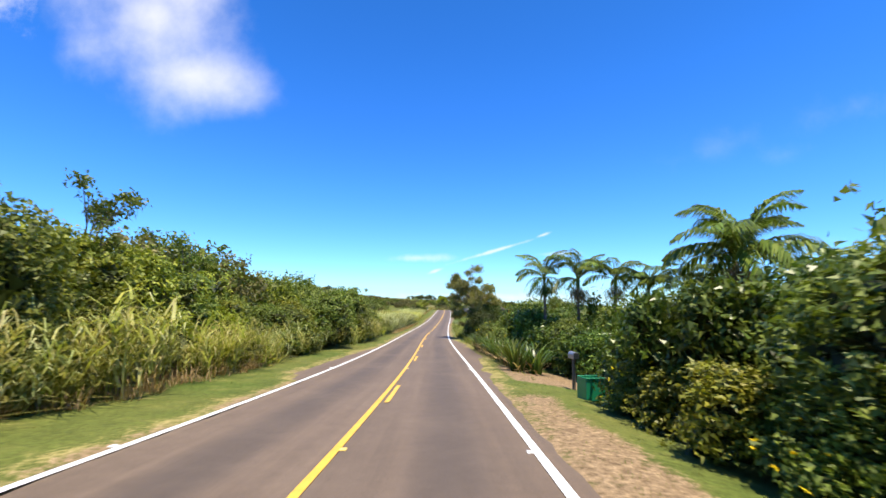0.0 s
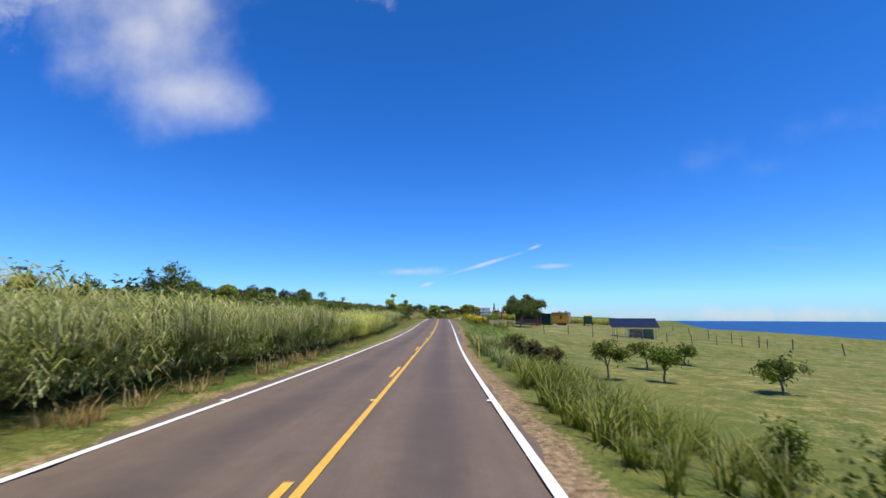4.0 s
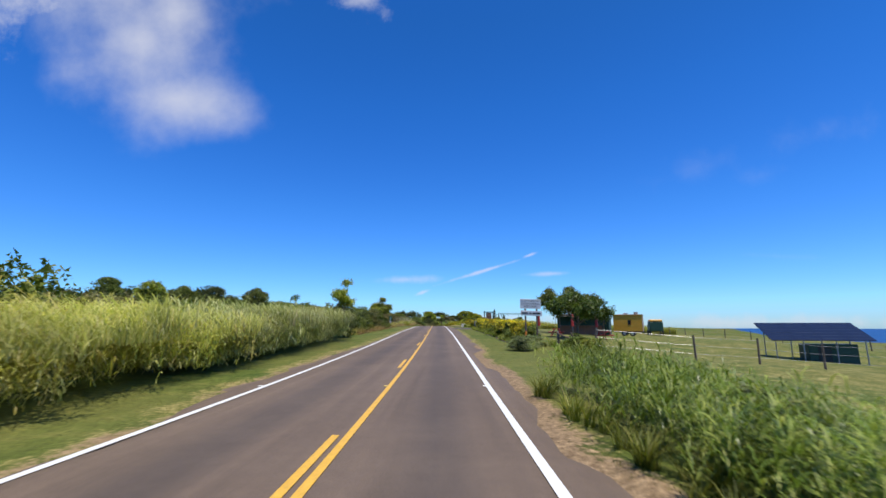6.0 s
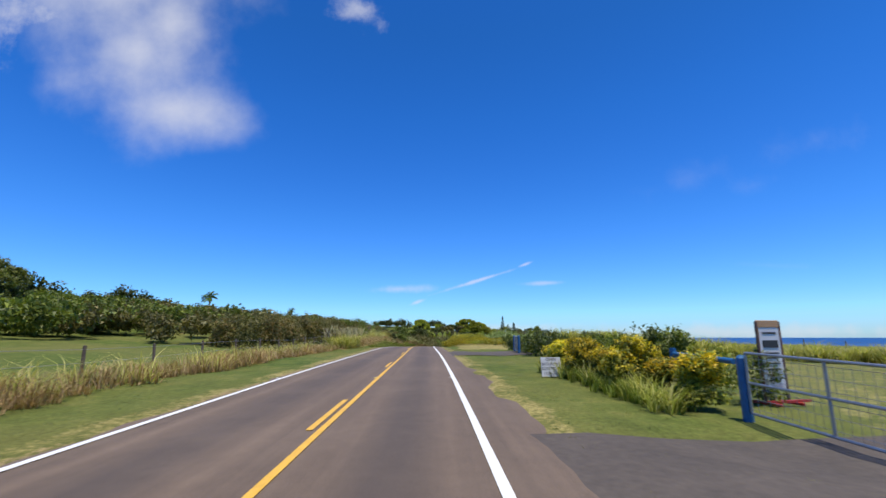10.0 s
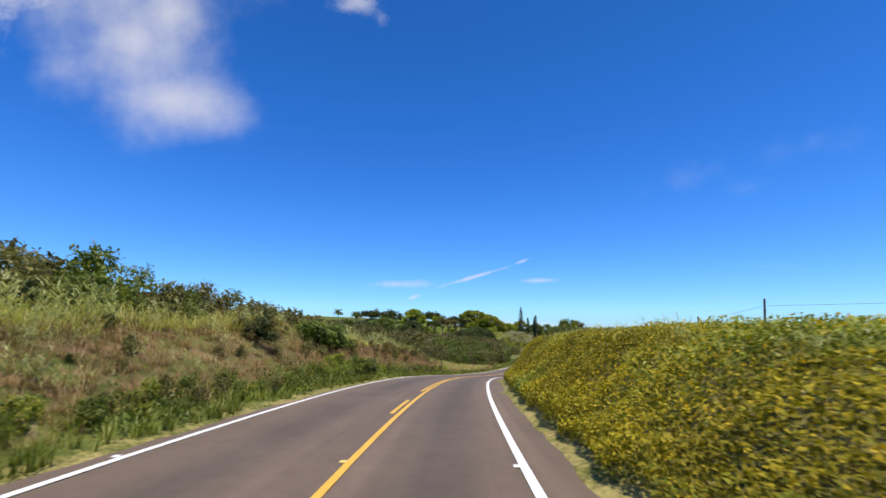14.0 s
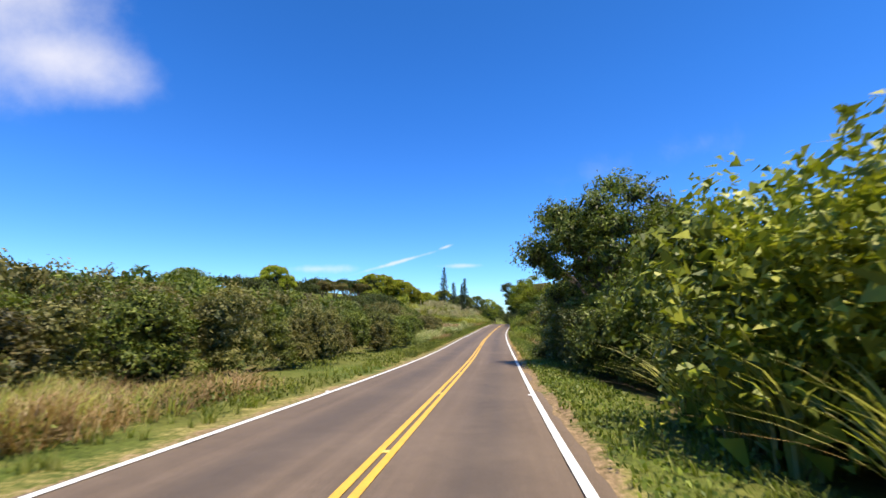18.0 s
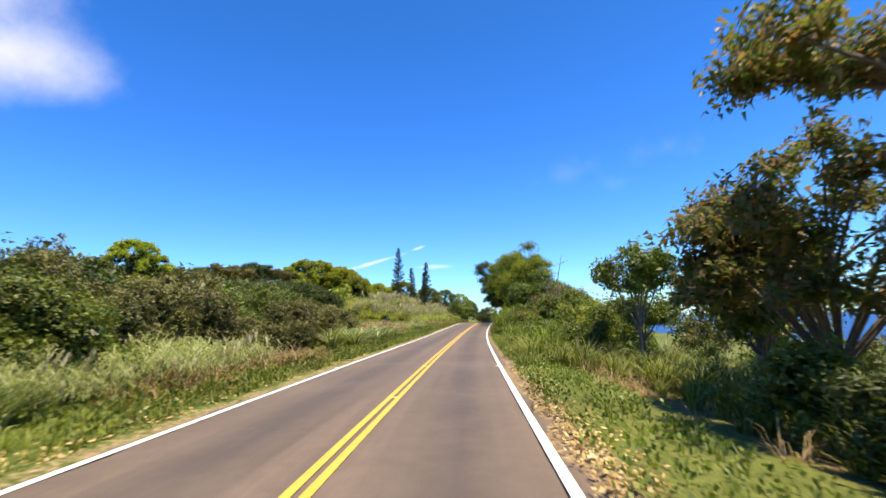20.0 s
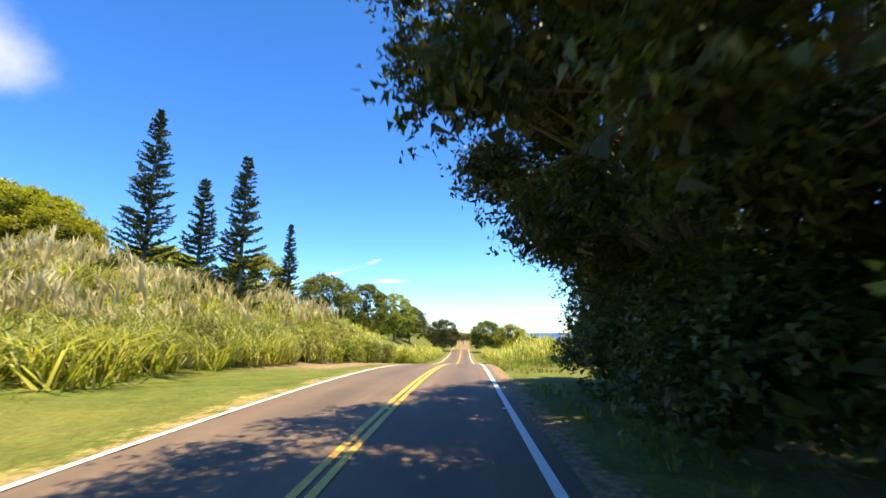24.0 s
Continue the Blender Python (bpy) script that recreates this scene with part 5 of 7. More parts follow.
def palm(s, d, h, seed, label, n=13, frond=2.3, r=0.085, lw=0.05, straight=False):
    rng = np.random.default_rng(seed)
    root = thing("palm_tree", stand(s, d, rng.uniform(0, 360)), label, "palm")
    bend = rng.normal(0, 0.15, 2) if not straight else np.zeros(2)
    part("trunk", tube([[0, 0, -0.3], [bend[0] * 0.3, bend[1] * 0.3, h * 0.5], [bend[0], bend[1], h]], [r * 1.25, r, r * 0.85], 9), M["bark"], root)
    top = np.array([bend[0], bend[1], h])
    part("crown_shaft", tube([top - [0, 0, 0.1], top + [0, 0, 0.3], top + [0, 0, 0.6]], [r, r * 1.2, r * 0.5], 8), M["palm"], root)
    for i in range(n):
        a = 2 * math.pi * i / n + rng.uniform(-0.25, 0.25)
        rise0 = radians(rng.uniform(-10, 75) if straight else rng.uniform(2, 82))
        L = frond * rng.uniform(0.9, 1.12)
        t = np.linspace(0, 1, 9)
        bow = rise0 - (1.3 if straight else 1.8) * t ** 1.5 * rng.uniform(0.7, 1.2)
        o = np.array([math.cos(a), math.sin(a), 0])
        out = np.r_[0, np.cumsum(np.cos(bow[:-1]))] * L / 8
        climb = np.r_[0, np.cumsum(np.sin(bow[:-1]))] * L / 8
        spine = top + [0, 0, 0.42] + o * out[:, None] + np.array([0, 0, 1]) * climb[:, None]
        m = 40
        tt = np.repeat(np.linspace(0.14, 0.98, m), 2)
        base = np.stack([np.interp(tt, t, spine[:, k]) for k in range(3)], 1)
        dirs = np.gradient(spine, axis=0)
        along = unit(np.stack([np.interp(tt, t, dirs[:, k]) for k in range(3)], 1))
        sgn = np.tile([-1.0, 1.0], m)[:, None]
        side = np.array([[-o[1], o[0], 0.0]])
        lf = unit(side * sgn * 0.8 + along * 0.75 + rng.normal(0, 0.08, (2 * m, 3)))
        ll = (0.30 * frond * np.sin(np.pi * np.clip(tt * 0.85 + 0.12, 0, 1)))[:, None]
        wv = unit(np.cross(lf, [0, 0, 1])) * lw / 2
        mid = base + lf * ll * 0.5
        tip = base + lf * ll - np.array([0, 0, 0.5]) * ll
        V = np.stack([base, mid + wv, tip, mid - wv], 1).reshape(-1, 3)
        part("frond", join((V, np.arange(len(V)).reshape(-1, 4)), tube(spine, np.linspace(0.03, 0.008, 9), 5)), M["palm"], root)
    dead = leaves(np.repeat((top + [0, 0, -0.15])[None], 260, 0) + rng.normal(0, 0.22, (260, 3)) * [1, 1, 0.8], np.tile([0, 0, -1.0], (260, 1)) + rng.normal(0, 0.3, (260, 3)), 0.55, 0.035, rng, 0.5)
    part("flower_skirt", dead, M["palm" if seed == 200 else "dry"], root, "hanging skirt of old fronds and seed strands")
    return root


PALM = "slim ornamental palm with arching feathery fronds"
for i, (s, d, h) in enumerate([(26.4, 7.5, 4.8), (24.6, 8.9, 4.4), (24.6, 10.8, 4.5), (24.3, 12.6, 4.4), (22.9, 13.7, 4.4), (21.0, 14.4, 4.4), (14.2, 10.6, 4.1), (12.2, 9.4, 3.9)]):
    palm(s, d, h, 200 + i, PALM, 17 if i > 5 else 13, lw=0.065)
palm(58, 13.4, 3.4, 230, "ragged coconut palm behind the dark tree", 11, 2.6, 0.13, 0.06)
palm(167.6, 22.0, 3.7, 231, "ragged palm behind the food stand", 10, 2.4, 0.12, 0.06)
for i, (s, d, h) in enumerate([(290, -70, 5.5), (395, -128, 13), (385, -138, 12), (420, -95, 9), (430, -92, 8.5), (455, -75, 7.5)]):
    palm(s, d, h, 240 + i, "coconut palm on the ridge", 20, 2.6, 0.16, 0.14, True)


def pine(s, d, h, seed, spread):
    """A column pine: upright trunk with tiers of upswept branches."""
    rng = np.random.default_rng(seed)
    root = thing("column_pine", stand(s, d, rng.uniform(0, 360)), "tall narrow column pine with tiered upswept branches", "pine", "pines on the mound")
    C, A, tubes = [], [], []
    z = h * 0.10
    while z < h * 0.985:
        t = z / h
        R = spread * (1 - t) ** 0.75 * (0.75 + 0.25 * min(1, t * 6)) + 0.06
        for k in range(6):
            a = rng.uniform(0, 6.28)
            Rk = R * rng.uniform(0.75, 1.1)
            o = np.array([math.cos(a), math.sin(a), 0])
            m = max(5, int(22 * Rk / spread))
            u = np.linspace(0.15, 1, m)[:, None]
            pts = np.array([0, 0, z]) + o * Rk * u + np.array([0, 0, 1]) * Rk * 0.30 * u ** 2
            for w in (-1.2, -0.6, 0, 0.6, 1.2):
                C.append(pts)
                A.append(np.repeat((o * 0.7 + np.array([-o[1], o[0], 0]) * w * 0.8 + [0, 0, 0.9])[None], m, 0))
            tubes.append(tube([[0, 0, z], pts[m // 2], pts[-1]], [0.03, 0.02, 0.008], 4))
        z += 0.30 + 0.16 * (1 - t)
    part("foliage", leaves(np.concatenate(C), np.concatenate(A), 0.28, 0.10, rng, 0.0), M["pine"], root)
    part("trunk", join(tube([[0, 0, -0.5], [0.03, 0, h * 0.5], [0, 0, h]], [0.2, 0.13, 0.02], 9), *tubes), M["bark"], root)
    return root


pine(466.9, -22.5, 15.5, 301, 2.6), pine(469.0, -19.6, 10.9, 302, 2.0), pine(467.5, -15.4, 13.2, 303, 2.3), pine(488, -20.0, 12.4, 304, 1.6)


def dead_tree(s, d, h, seed):
    rng = np.random.default_rng(seed)
    root = thing("dead_tree", stand(s, d), "bare grey dead tree with crooked branches", "tree")
    top = np.array([0.5, 0.2, h])
    pts = [np.array([0, 0, -0.2]), np.array([0.15, 0, h * 0.4]), np.array([0.05, 0.1, h * 0.7]), top]
    part("trunk", tube(pts, [0.07, 0.055, 0.04, 0.015], 6), M["dead"], root)
    for i in range(12):
        t = rng.uniform(0.35, 0.95)
        b = np.array([np.interp(t, [0, .4, .7, 1], [p[k] for p in pts]) for k in range(3)])
        a = rng.uniform(0, 6.28)
        e = b + np.array([math.cos(a) * 0.8, math.sin(a) * 0.8, rng.uniform(0.1, 0.9)]) * rng.uniform(0.4, 1.1)
        part("branch", tube([b, (b + e) / 2 + rng.normal(0, 0.08, 3), e], [0.025, 0.016, 0.006], 5), M["dead"], root)
    return root


dead_tree(391.5, 8.0, 7.0, 311), dead_tree(393.5, 7.4, 5.6, 312)
for i, (s, d) in enumerate([(226, -10.0), (229, -10.4), (232.5, -9.6), (250, -9.5)]):
    dead_tree(s, d, 1.8, 320 + i)


# ---- woods beyond the fields ----
def woods():
    rng = np.random.default_rng(5)
    tm = []
    for i in range(4):
        lob = [(np.array([rng.normal(0, 1.0), rng.normal(0, 1.0), rng.uniform(1.0, 3.0)]), np.array([1.5, 1.5, 1.2]) * rng.uniform(0.8, 1.1)) for _ in range(6)]
        tm.append(join(lobes_cloud(lob, 430, 0.5, 0.32, rng), filling(lob, 170, 0.75, rng)))

    def fill(s0, s1, da, db, n, h0, h1):
        s = rng.uniform(s0, s1, n)
        d = rng.uniform(0, 1, n)
        d = np.interp(s, [s0, s1], [da[0], da[1]]) * (1 - d) + np.interp(s, [s0, s1], [db[0], db[1]]) * d
        return on_ground(s, d, -0.3), rng.uniform(h0, h1, n) / 4.0

    zones = {"shrub": [fill(176, 245, (-36, -24), (-70, -60), 230, 3.0, 3.9), fill(0, 110, (-20, -24), (-60, -60), 70, 3.0, 5.0)],
             "grey": [fill(110, 180, (-50, -38), (-90, -80), 70, 3.0, 4.2), fill(240, 310, (-15, -18), (-60, -60), 120, 2.2, 3.6), fill(300, 420, (-26, -30), (-75, -75), 190, 3.0, 4.8), fill(215, 245, (-17, -16), (-40, -40), 40, 2.6, 3.6)],
             "lime": [fill(440, 600, (-40, -14), (-75, -50), 90, 3.5, 5.5)]}
    zones["dark"] = [fill(395, 450, (-66, -60), (-95, -85), 60, 4, 6), fill(600, 680, (-40, -40), (40, 40), 70, 5, 7), fill(200, 500, (-75, -75), (-130, -120), 150, 4, 6.5), fill(-60, -14, (-10, -8), (-30, -30), 12, 4, 6), fill(-60, -14, (8, 8), (30, 30), 12, 4, 6)]
    for key, zs in zones.items():
        pts = np.concatenate([z[0] for z in zs])
        sc = np.concatenate([z[1] for z in zs])
        stuff("far_woods", "band of low %s woodland on the rising land" % {"shrub": "green", "grey": "grey-green", "lime": "bright green", "dark": "dark green"}[key],
              "woods", [scatter(tm, pts, sc, rng)], M[key])


woods()


# ---- grasses ----
def tall_grasses():
    rng = np.random.default_rng(9)
    tm = {
        "field": [blades(30, 1.0, 0.26, 0.024, 0.55, rng, 2, (0.18, 0), 0.4) for _ in range(5)],
        "tangle": [join(blades(20, 1.0, 0.30, 0.026, 0.9, rng, 2, (0.15, 0), 0.3, 0.4), blades(12, 0.5, 0.35, 0.03, 1.3, rng, 2, upright=0.3, sag=0.4)) for _ in range(5)],
        "lush": [blades(34, 1.0, 0.17, 0.038, 0.9, rng, 3, (0.12, 0), 0.4) for _ in range(4)],
        "clump": [join(blades(44, 1.0, 0.16, 0.030, 1.1, rng, 3, (0.10, 0.0), 0.55, 0.34), blades(22, 0.6, 0.26, 0.032, 1.4, rng, 2, (0.05, 0.0), 0.4, 0.42)) for _ in range(5)],
        "broad": [join(blades(14, 1.1, 0.14, 0.022, 0.30, rng, 5, (-0.06, -0.03), 0.6, 0.9), blades(20, 1.2, 0.17, 0.022, 0.45, rng, 5, (-0.10, -0.05), 0.6, 1.0), blades(22, 0.8, 0.22, 0.022, 0.7, rng, 5, (-0.06, 0), 0.4, 0.85)) for _ in range(5)],
        "reed": [reeds(7, 1.0, rng) for _ in range(5)],
    }
    tm["mound"] = [blades(30, 1.0, 0.22, 0.040, 1.1, rng, 2, (0.10, 0.0), 0.5, 0.36) for _ in range(5)]
    tm["cane_leaf"] = [guinea(9, rng, (-0.10, -0.03), 11, 0.0075, (0.20, 0.40), 3) for _ in range(6)]
    tm["guinea"] = [guinea(12, rng) for _ in range(6)]
    tm["mane"] = [(lambda V, Q: (V + np.array([0, 0, 0.42]), Q))(*blades(56, 0.62, 0.3, 0.010, 1.2, rng, 4, (-0.4, 0.04), 0.6, 0.75)) for _ in range(5)]
    tm["tuft"] = [blades(11, 1.0, 0.18, 0.066, 0.7, rng, 2) for _ in range(5)]

    def zone(s0, s1, d0, d1, dens, h, hj=0.25):
        area = (s1 - s0) * abs(d1 - d0)
        n = int(area * dens)
        s, d = rng.uniform(s0, s1, n), rng.uniform(min(d0, d1), max(d0, d1), n)
        return on_ground(s, d, -0.03), h * rng.uniform(1 - hj, 1 + hj, n) * (1 + 0.22 * wobble(s, d * 1.5, 0.9))

    Z = []  # material, template, label, zones
    Z.append(("cane", "reed", "tall green-and-straw cane grass", [zone(-8, 20, -6.4, -8.0, 0.7, 2.3), zone(30, 46, -5.6, -6.4, 0.8, 1.5),
             zone(456, 520, -8.5, -19, 0.3, 2.0), zone(448, 462, -12, -26, 0.4, 2.1), zone(500, 560, -5, -10, 1.2, 2.2), zone(462, 560, 5.5, 12, 0.9, 1.9)]))
    Z.append(("cane", "clump", "straw-green roadside grass tufts", [zone(219, 231, -6.1, -8.4, 1.2, 1.9), zone(147, 173, -6.7, -7.8, 0.45, 1.1), zone(20, 30, -6.6, -7.6, 0.8, 1.8), zone(6, 18, -6.4, -7.6, 0.8, 2.4)]))
    Z.append(("pale", "cane_leaf", "clumps of pale silvery reed grass on the verge", [zone(360, 372, -5.4, -7.6, 4.0, 1.25, 0.2), zone(411, 418, -6.0, -8.0, 1.2, 0.9)]))
    Z.append(("lush", "cane_leaf", "wind-blown green grass at the foot of the cutting", [zone(258, 284, -4.3, -5.6, 1.6, 0.85, 0.25), zone(232, 250, -4.4, -5.8, 1.2, 0.8, 0.25)]))
    Z.append(("pale", "guinea", "pale wispy grass on the cutting's crest", [zone(246, 296, -8.8, -11.5, 1.2, 1.3, 0.25), zone(240, 270, -5.8, -9.2, 1.1, 0.75, 0.35), zone(246, 272, 5.4, 8.2, 0.6, 0.7, 0.25)]))
    Z.append(("gold", "cane_leaf", "broad yellow-green leaves through the golden grass", [zone(97, 121, -5.7, -7.6, 2.4, 1.95, 0.2)]))
    Z.append(("pale", "cane_leaf", "broad pale leaves through the tall grass", [zone(60, 97, -5.5, -7.0, 1.2, 2.1, 0.2), zone(41.5, 46.8, -5.3, -6.4, 2.2, 2.6, 0.15), zone(121, 139, -6.2, -7.6, 1.2, 2.0, 0.2)]))
    Z.append(("silver", "mound", "bushy pale cane clumps behind the bank", [zone(234, 237, 10.5, 13.5, 2.2, 1.75), zone(239.5, 242, 11, 14, 2.2, 1.7), zone(245, 248, 12, 15, 2.0, 1.7), zone(228, 250, 13, 19, 0.8, 1.2), zone(226, 252, 9.5, 12, 1.0, 0.8)]))
    Z.append(("silver", "guinea", "green and pale cane clumps over the mound", [zone(447, 500, -9.5, -21, 1.1, 2.2, 0.3)]))
    Z.append(("dry", "guinea", "tall brownish grass on the verge", [zone(228, 246, -5.2, -8.0, 1.5, 0.95, 0.25)]))
    Z.append(("grass", "guinea", "green grass through the creeper", [zone(231, 246, 3.6, 6.5, 1.4, 0.65, 0.3), zone(250, 300, 3.4, 4.6, 0.6, 0.5, 0.3)]))
    Z.append(("cane", "cane_leaf", "tall bright cane grass with drooping leaves", [zone(-8, 20, -6.2, -8.0, 2.8, 2.15, 0.2), zone(20, 32, -6.4, -7.4, 1.6, 1.7, 0.2), zone(32, 48, -5.4, -6.8, 2.0, 1.8, 0.3), zone(41.5, 46.8, -5.2, -6.2, 4.5, 2.4, 0.15)]))
    Z.append(("russet", "guinea", "brown dead grass over the cut slope", [zone(264, 298, -5.4, -9.0, 1.8, 0.75, 0.3)]))
    Z.append(("cane", "mound", "straw-green clumps over the grassy mound", [zone(446, 500, -9.5, -26, 0.9, 2.3), zone(449, 478, -24, -40, 0.6, 2.0)]))
    Z.append(("gold", "field", "golden ripe grass field", [zone(294, 326, -5, -12, 2.0, 0.75), zone(450, 474, -14, -24, 0.3, 2.2), zone(240, 302, 4.6, 8.5, 3.4, 0.5)]))
    Z.append(("pale", "guinea", "tall wind-bent straw-green roadside grass", [zone(53, 102, -5.6, -7.2, 3.2, 2.35, 0.2), zone(53, 100, -7.2, -9.5, 2.5, 2.6, 0.2), zone(118, 140, -6.3, -8.0, 4.5, 2.3, 0.2), zone(118, 140, -8.0, -11, 2.0, 2.5, 0.2), zone(447, 480, -20, -38, 0.6, 1.9), zone(-8, 14, -6.6, -8.0, 2.5, 2.3), zone(20, 30, -6.6, -7.4, 2.0, 2.0)]))
    Z.append(("pale", "mane", "fine wind-combed blades over the tall roadside grass", [zone(53, 102, -5.5, -7.4, 3.0, 3.1, 0.15), zone(118, 140, -6.0, -8.0, 3.0, 3.0, 0.15)]))
    Z.append(("gold", "mane", "fine golden blades over the ripe grass", [zone(98, 122, -5.8, -8.0, 2.6, 2.8, 0.15)]))
    Z.append(("silver", "guinea", "pale lush wind-swept grass on the verge", [zone(103, 113, 4.8, 7.6, 1.0, 1.2, 0.2)]))
    Z.append(("gold", "guinea", "golden-green wind-bent grass", [zone(98, 122, -5.9, -8.0, 2.4, 2.1, 0.2), zone(98, 122, -8, -13, 2.2, 2.3, 0.2), zone(70, 100, -9, -12, 1.2, 2.6), zone(98, 122, -13, -20, 0.8, 2.0)]))
    Z.append(("silver", "lush", "silvery bending grass", [zone(93.5, 102, 3.6, 5.4, 4.0, 1.15), zone(86, 93.5, 3.5, 4.3, 3.0, 0.9), zone(358, 373, -5.9, -7.4, 3.4, 0.95), zone(413, 418, -6.2, -8.0, 3.0, 1.0), zone(424, 432, -6, -9, 1.0, 1.0), zone(384, 396, 12, 20, 0.4, 1.0), zone(206, 216, -7, -9, 0.9, 0.9)]))
    Z.append(("grass", "lush", "lush green bending grass", [zone(52, 80, 3.5, 5.0, 2.5, 0.75), zone(76, 86, 3.5, 6.0, 3.0, 0.9), zone(102, 116, 3.5, 4.4, 3.0, 0.6), zone(94, 104, 3.6, 5.5, 2.5, 0.8), zone(372, 394, 3.9, 5.6, 2.2, 1.1),
             zone(381, 397, -5.0, -8.4, 0.7, 0.8), zone(372, 397, 3.05, 4.3, 4.0, 0.55), zone(40, 50, 3.9, 5.0, 2.5, 0.7), zone(392, 404, -5.0, -6.5, 1.6, 0.7), zone(117, 128, 7.4, 9, 1.0, 0.5), zone(126.5, 133.5, 7.6, 9.8, 3.5, 0.55), zone(119, 127, 7.2, 8.8, 3.0, 0.75), zone(360, 380, 6.0, 11.5, 1.8, 0.85)]))
    Z.append(("grass", "lush", "strappy foliage along the foot of the hedge", [zone(135.5, 171.5, 6.0, 6.8, 6.0, 0.45), zone(183, 192, 6.1, 6.7, 4.0, 0.5)]))
    Z.append(("gold", "tangle", "fluffy golden grass along the pasture fence", [zone(172, 216, -6.9, -8.6, 1.6, 1.25), zone(240, 300, -8.4, -10.8, 2.6, 1.0), zone(300, 328, -5.4, -8.5, 1.6, 0.9)]))
    Z.append(("lush", "cane_leaf", "tall lush green cane grass with broad drooping leaves", [zone(400.5, 411, 5.2, 7.2, 5.5, 3.15, 0.12), zone(399, 411, 4.0, 5.2, 5.5, 2.35, 0.2), zone(397.5, 411, 3.5, 4.1, 3.0, 1.3, 0.3), zone(382, 396, 4.4, 6.4, 2.4, 1.7)]))
    Z.append(("lush", "broad", "long arching blades among the cane grass", [zone(401, 411, 4.6, 6.8, 0.7, 2.7, 0.12), zone(378, 396, 4.0, 6.4, 1.0, 1.5)]))
    Z.append(("cane", "lush", "pale variegated strap leaves in the hedge", [zone(135.5, 171.5, 6.3, 7.1, 5.0, 0.55), zone(183, 192, 6.2, 7.0, 5.0, 0.7)]))
    Z.append(("grass", "cane_leaf", "wind-bent broad-leaved roadside grass", [zone(102.5, 116, 4.1, 7.6, 4.2, 1.3, 0.2)]))
    Z.append(("gloss", "cane_leaf", "dark broad leaves within the verge grass", [zone(102.5, 115.5, 4.2, 7.4, 3.2, 1.25, 0.2)]))
    Z.append(("dry", "tangle", "dry golden-brown roadside grass", [zone(-6, 20, -5.9, -6.6, 2.4, 0.9), zone(60, 100, -4.4, -5.0, 2.2, 0.7), zone(147, 174, -6.4, -7.6, 2.2, 0.95), zone(172, 216, -6.6, -8.6, 4.5, 0.95), zone(232, 300, -4.6, -10.5, 4.5, 0.5), zone(296, 330, -4.8, -9.5, 5.5, 0.8), zone(365, 376, -4.7, -6.0, 3.0, 0.9), zone(358, 376, 4.8, 8.0, 1.2, 0.7), zone(421, 437, -5.2, -9.5, 2.0, 0.9), zone(397, 411, 3.1, 4.4, 3.0, 0.45), zone(405, 425, -6, -13, 0.7, 0.7), zone(216, 232, -6, -9, 1.6, 0.7)]))
    Z.append(("russet", "tangle", "reddish-brown dead grass on the cut slope", [zone(242, 292, -5.3, -9.0, 6.0, 0.42), zone(292, 304, -6.0, -8.5, 4.0, 0.5), zone(300, 328, -5.2, -9.5, 3.5, 0.7), zone(366, 376, -4.7, -5.9, 3.0, 0.95)]))
    Z.append(("grass", "tuft", "ragged green roadside tufts", [zone(228, 300, -3.8, -5.5, 9.0, 0.36), zone(236, 305, 4.2, 7.0, 3.0, 0.34), zone(300, 350, -3.8, -5.4, 6.0, 0.28), zone(300, 345, 3.2, 5.0, 6.0, 0.28), zone(345, 440, -3.75, -5.6, 11.0, 0.30)]))
    Z[-1][3].extend([zone(376, 411, 2.95, 3.7, 8, 0.25), zone(300, 345, 2.95, 3.4, 8, 0.2), zone(16, 50, 4.2, 4.8, 5, 0.16), zone(136, 171, 6.1, 6.9, 7.0, 0.34), zone(183, 192, 6.0, 6.8, 7, 0.45), zone(20, 34, 4.2, 4.6, 4, 0.25),
             zone(250, 280, 3.5, 4.1, 8, 0.22), zone(280, 306, 3.15, 3.8, 8, 0.22), zone(455, 500, 3.2, 5.5, 4, 0.3), zone(405, 446, -8, -33, 2.4, 0.30), zone(345, 450, 3.6, 5.0, 3.5, 0.3)])
    k = rng.uniform(0, 1, 200)
    s, d = 236 - 40 * k + rng.uniform(0, 5, 200), 15 + 31 * k + rng.uniform(0, 8, 200)
    Z.append(("cane", "clump", "pale cane grass beyond the field", [(on_ground(s, d, -0.03), rng.uniform(2.0, 3.0, 200))]))
    for key, t, label, zs in Z:
        pts, sc = np.concatenate([z[0] for z in zs]), np.concatenate([z[1] for z in zs])
        stuff("grass_clumps", label, "grass", [scatter(tm[t], pts, sc, rng, 0.7 if t in ("guinea", "mane", "field", "lush") else math.pi)], M[key])
    # seed plumes over the cane
    pl = [join(*[(lambda V, Q: (V + np.array([rng.normal(0, 0.25), rng.normal(0, 0.25), rng.uniform(0.75, 1.0)]), Q))(*blades(7, 0.34, 0.015, 0.045, 0.35, rng, 2, (0.25, 0))) for _ in range(5)]) for _ in range(3)]
    zs = [zone(54, 100, -5.4, -8.5, 0.15, 1.5), zone(120, 139, -5.8, -10, 0.3, 1.5), zone(219, 231, -6, -8.4, 0.9, 1.8), zone(446, 486, -12, -27, 0.7, 2.4), zone(360, 372, -5, -6.4, 0.8, 0.95)]
    stuff("grass_plumes", "pale feathery seed heads above the tall grass", "grass",
          [scatter(pl, np.concatenate([z[0] for z in zs]), np.concatenate([z[1] for z in zs]), rng)], M["plume"])
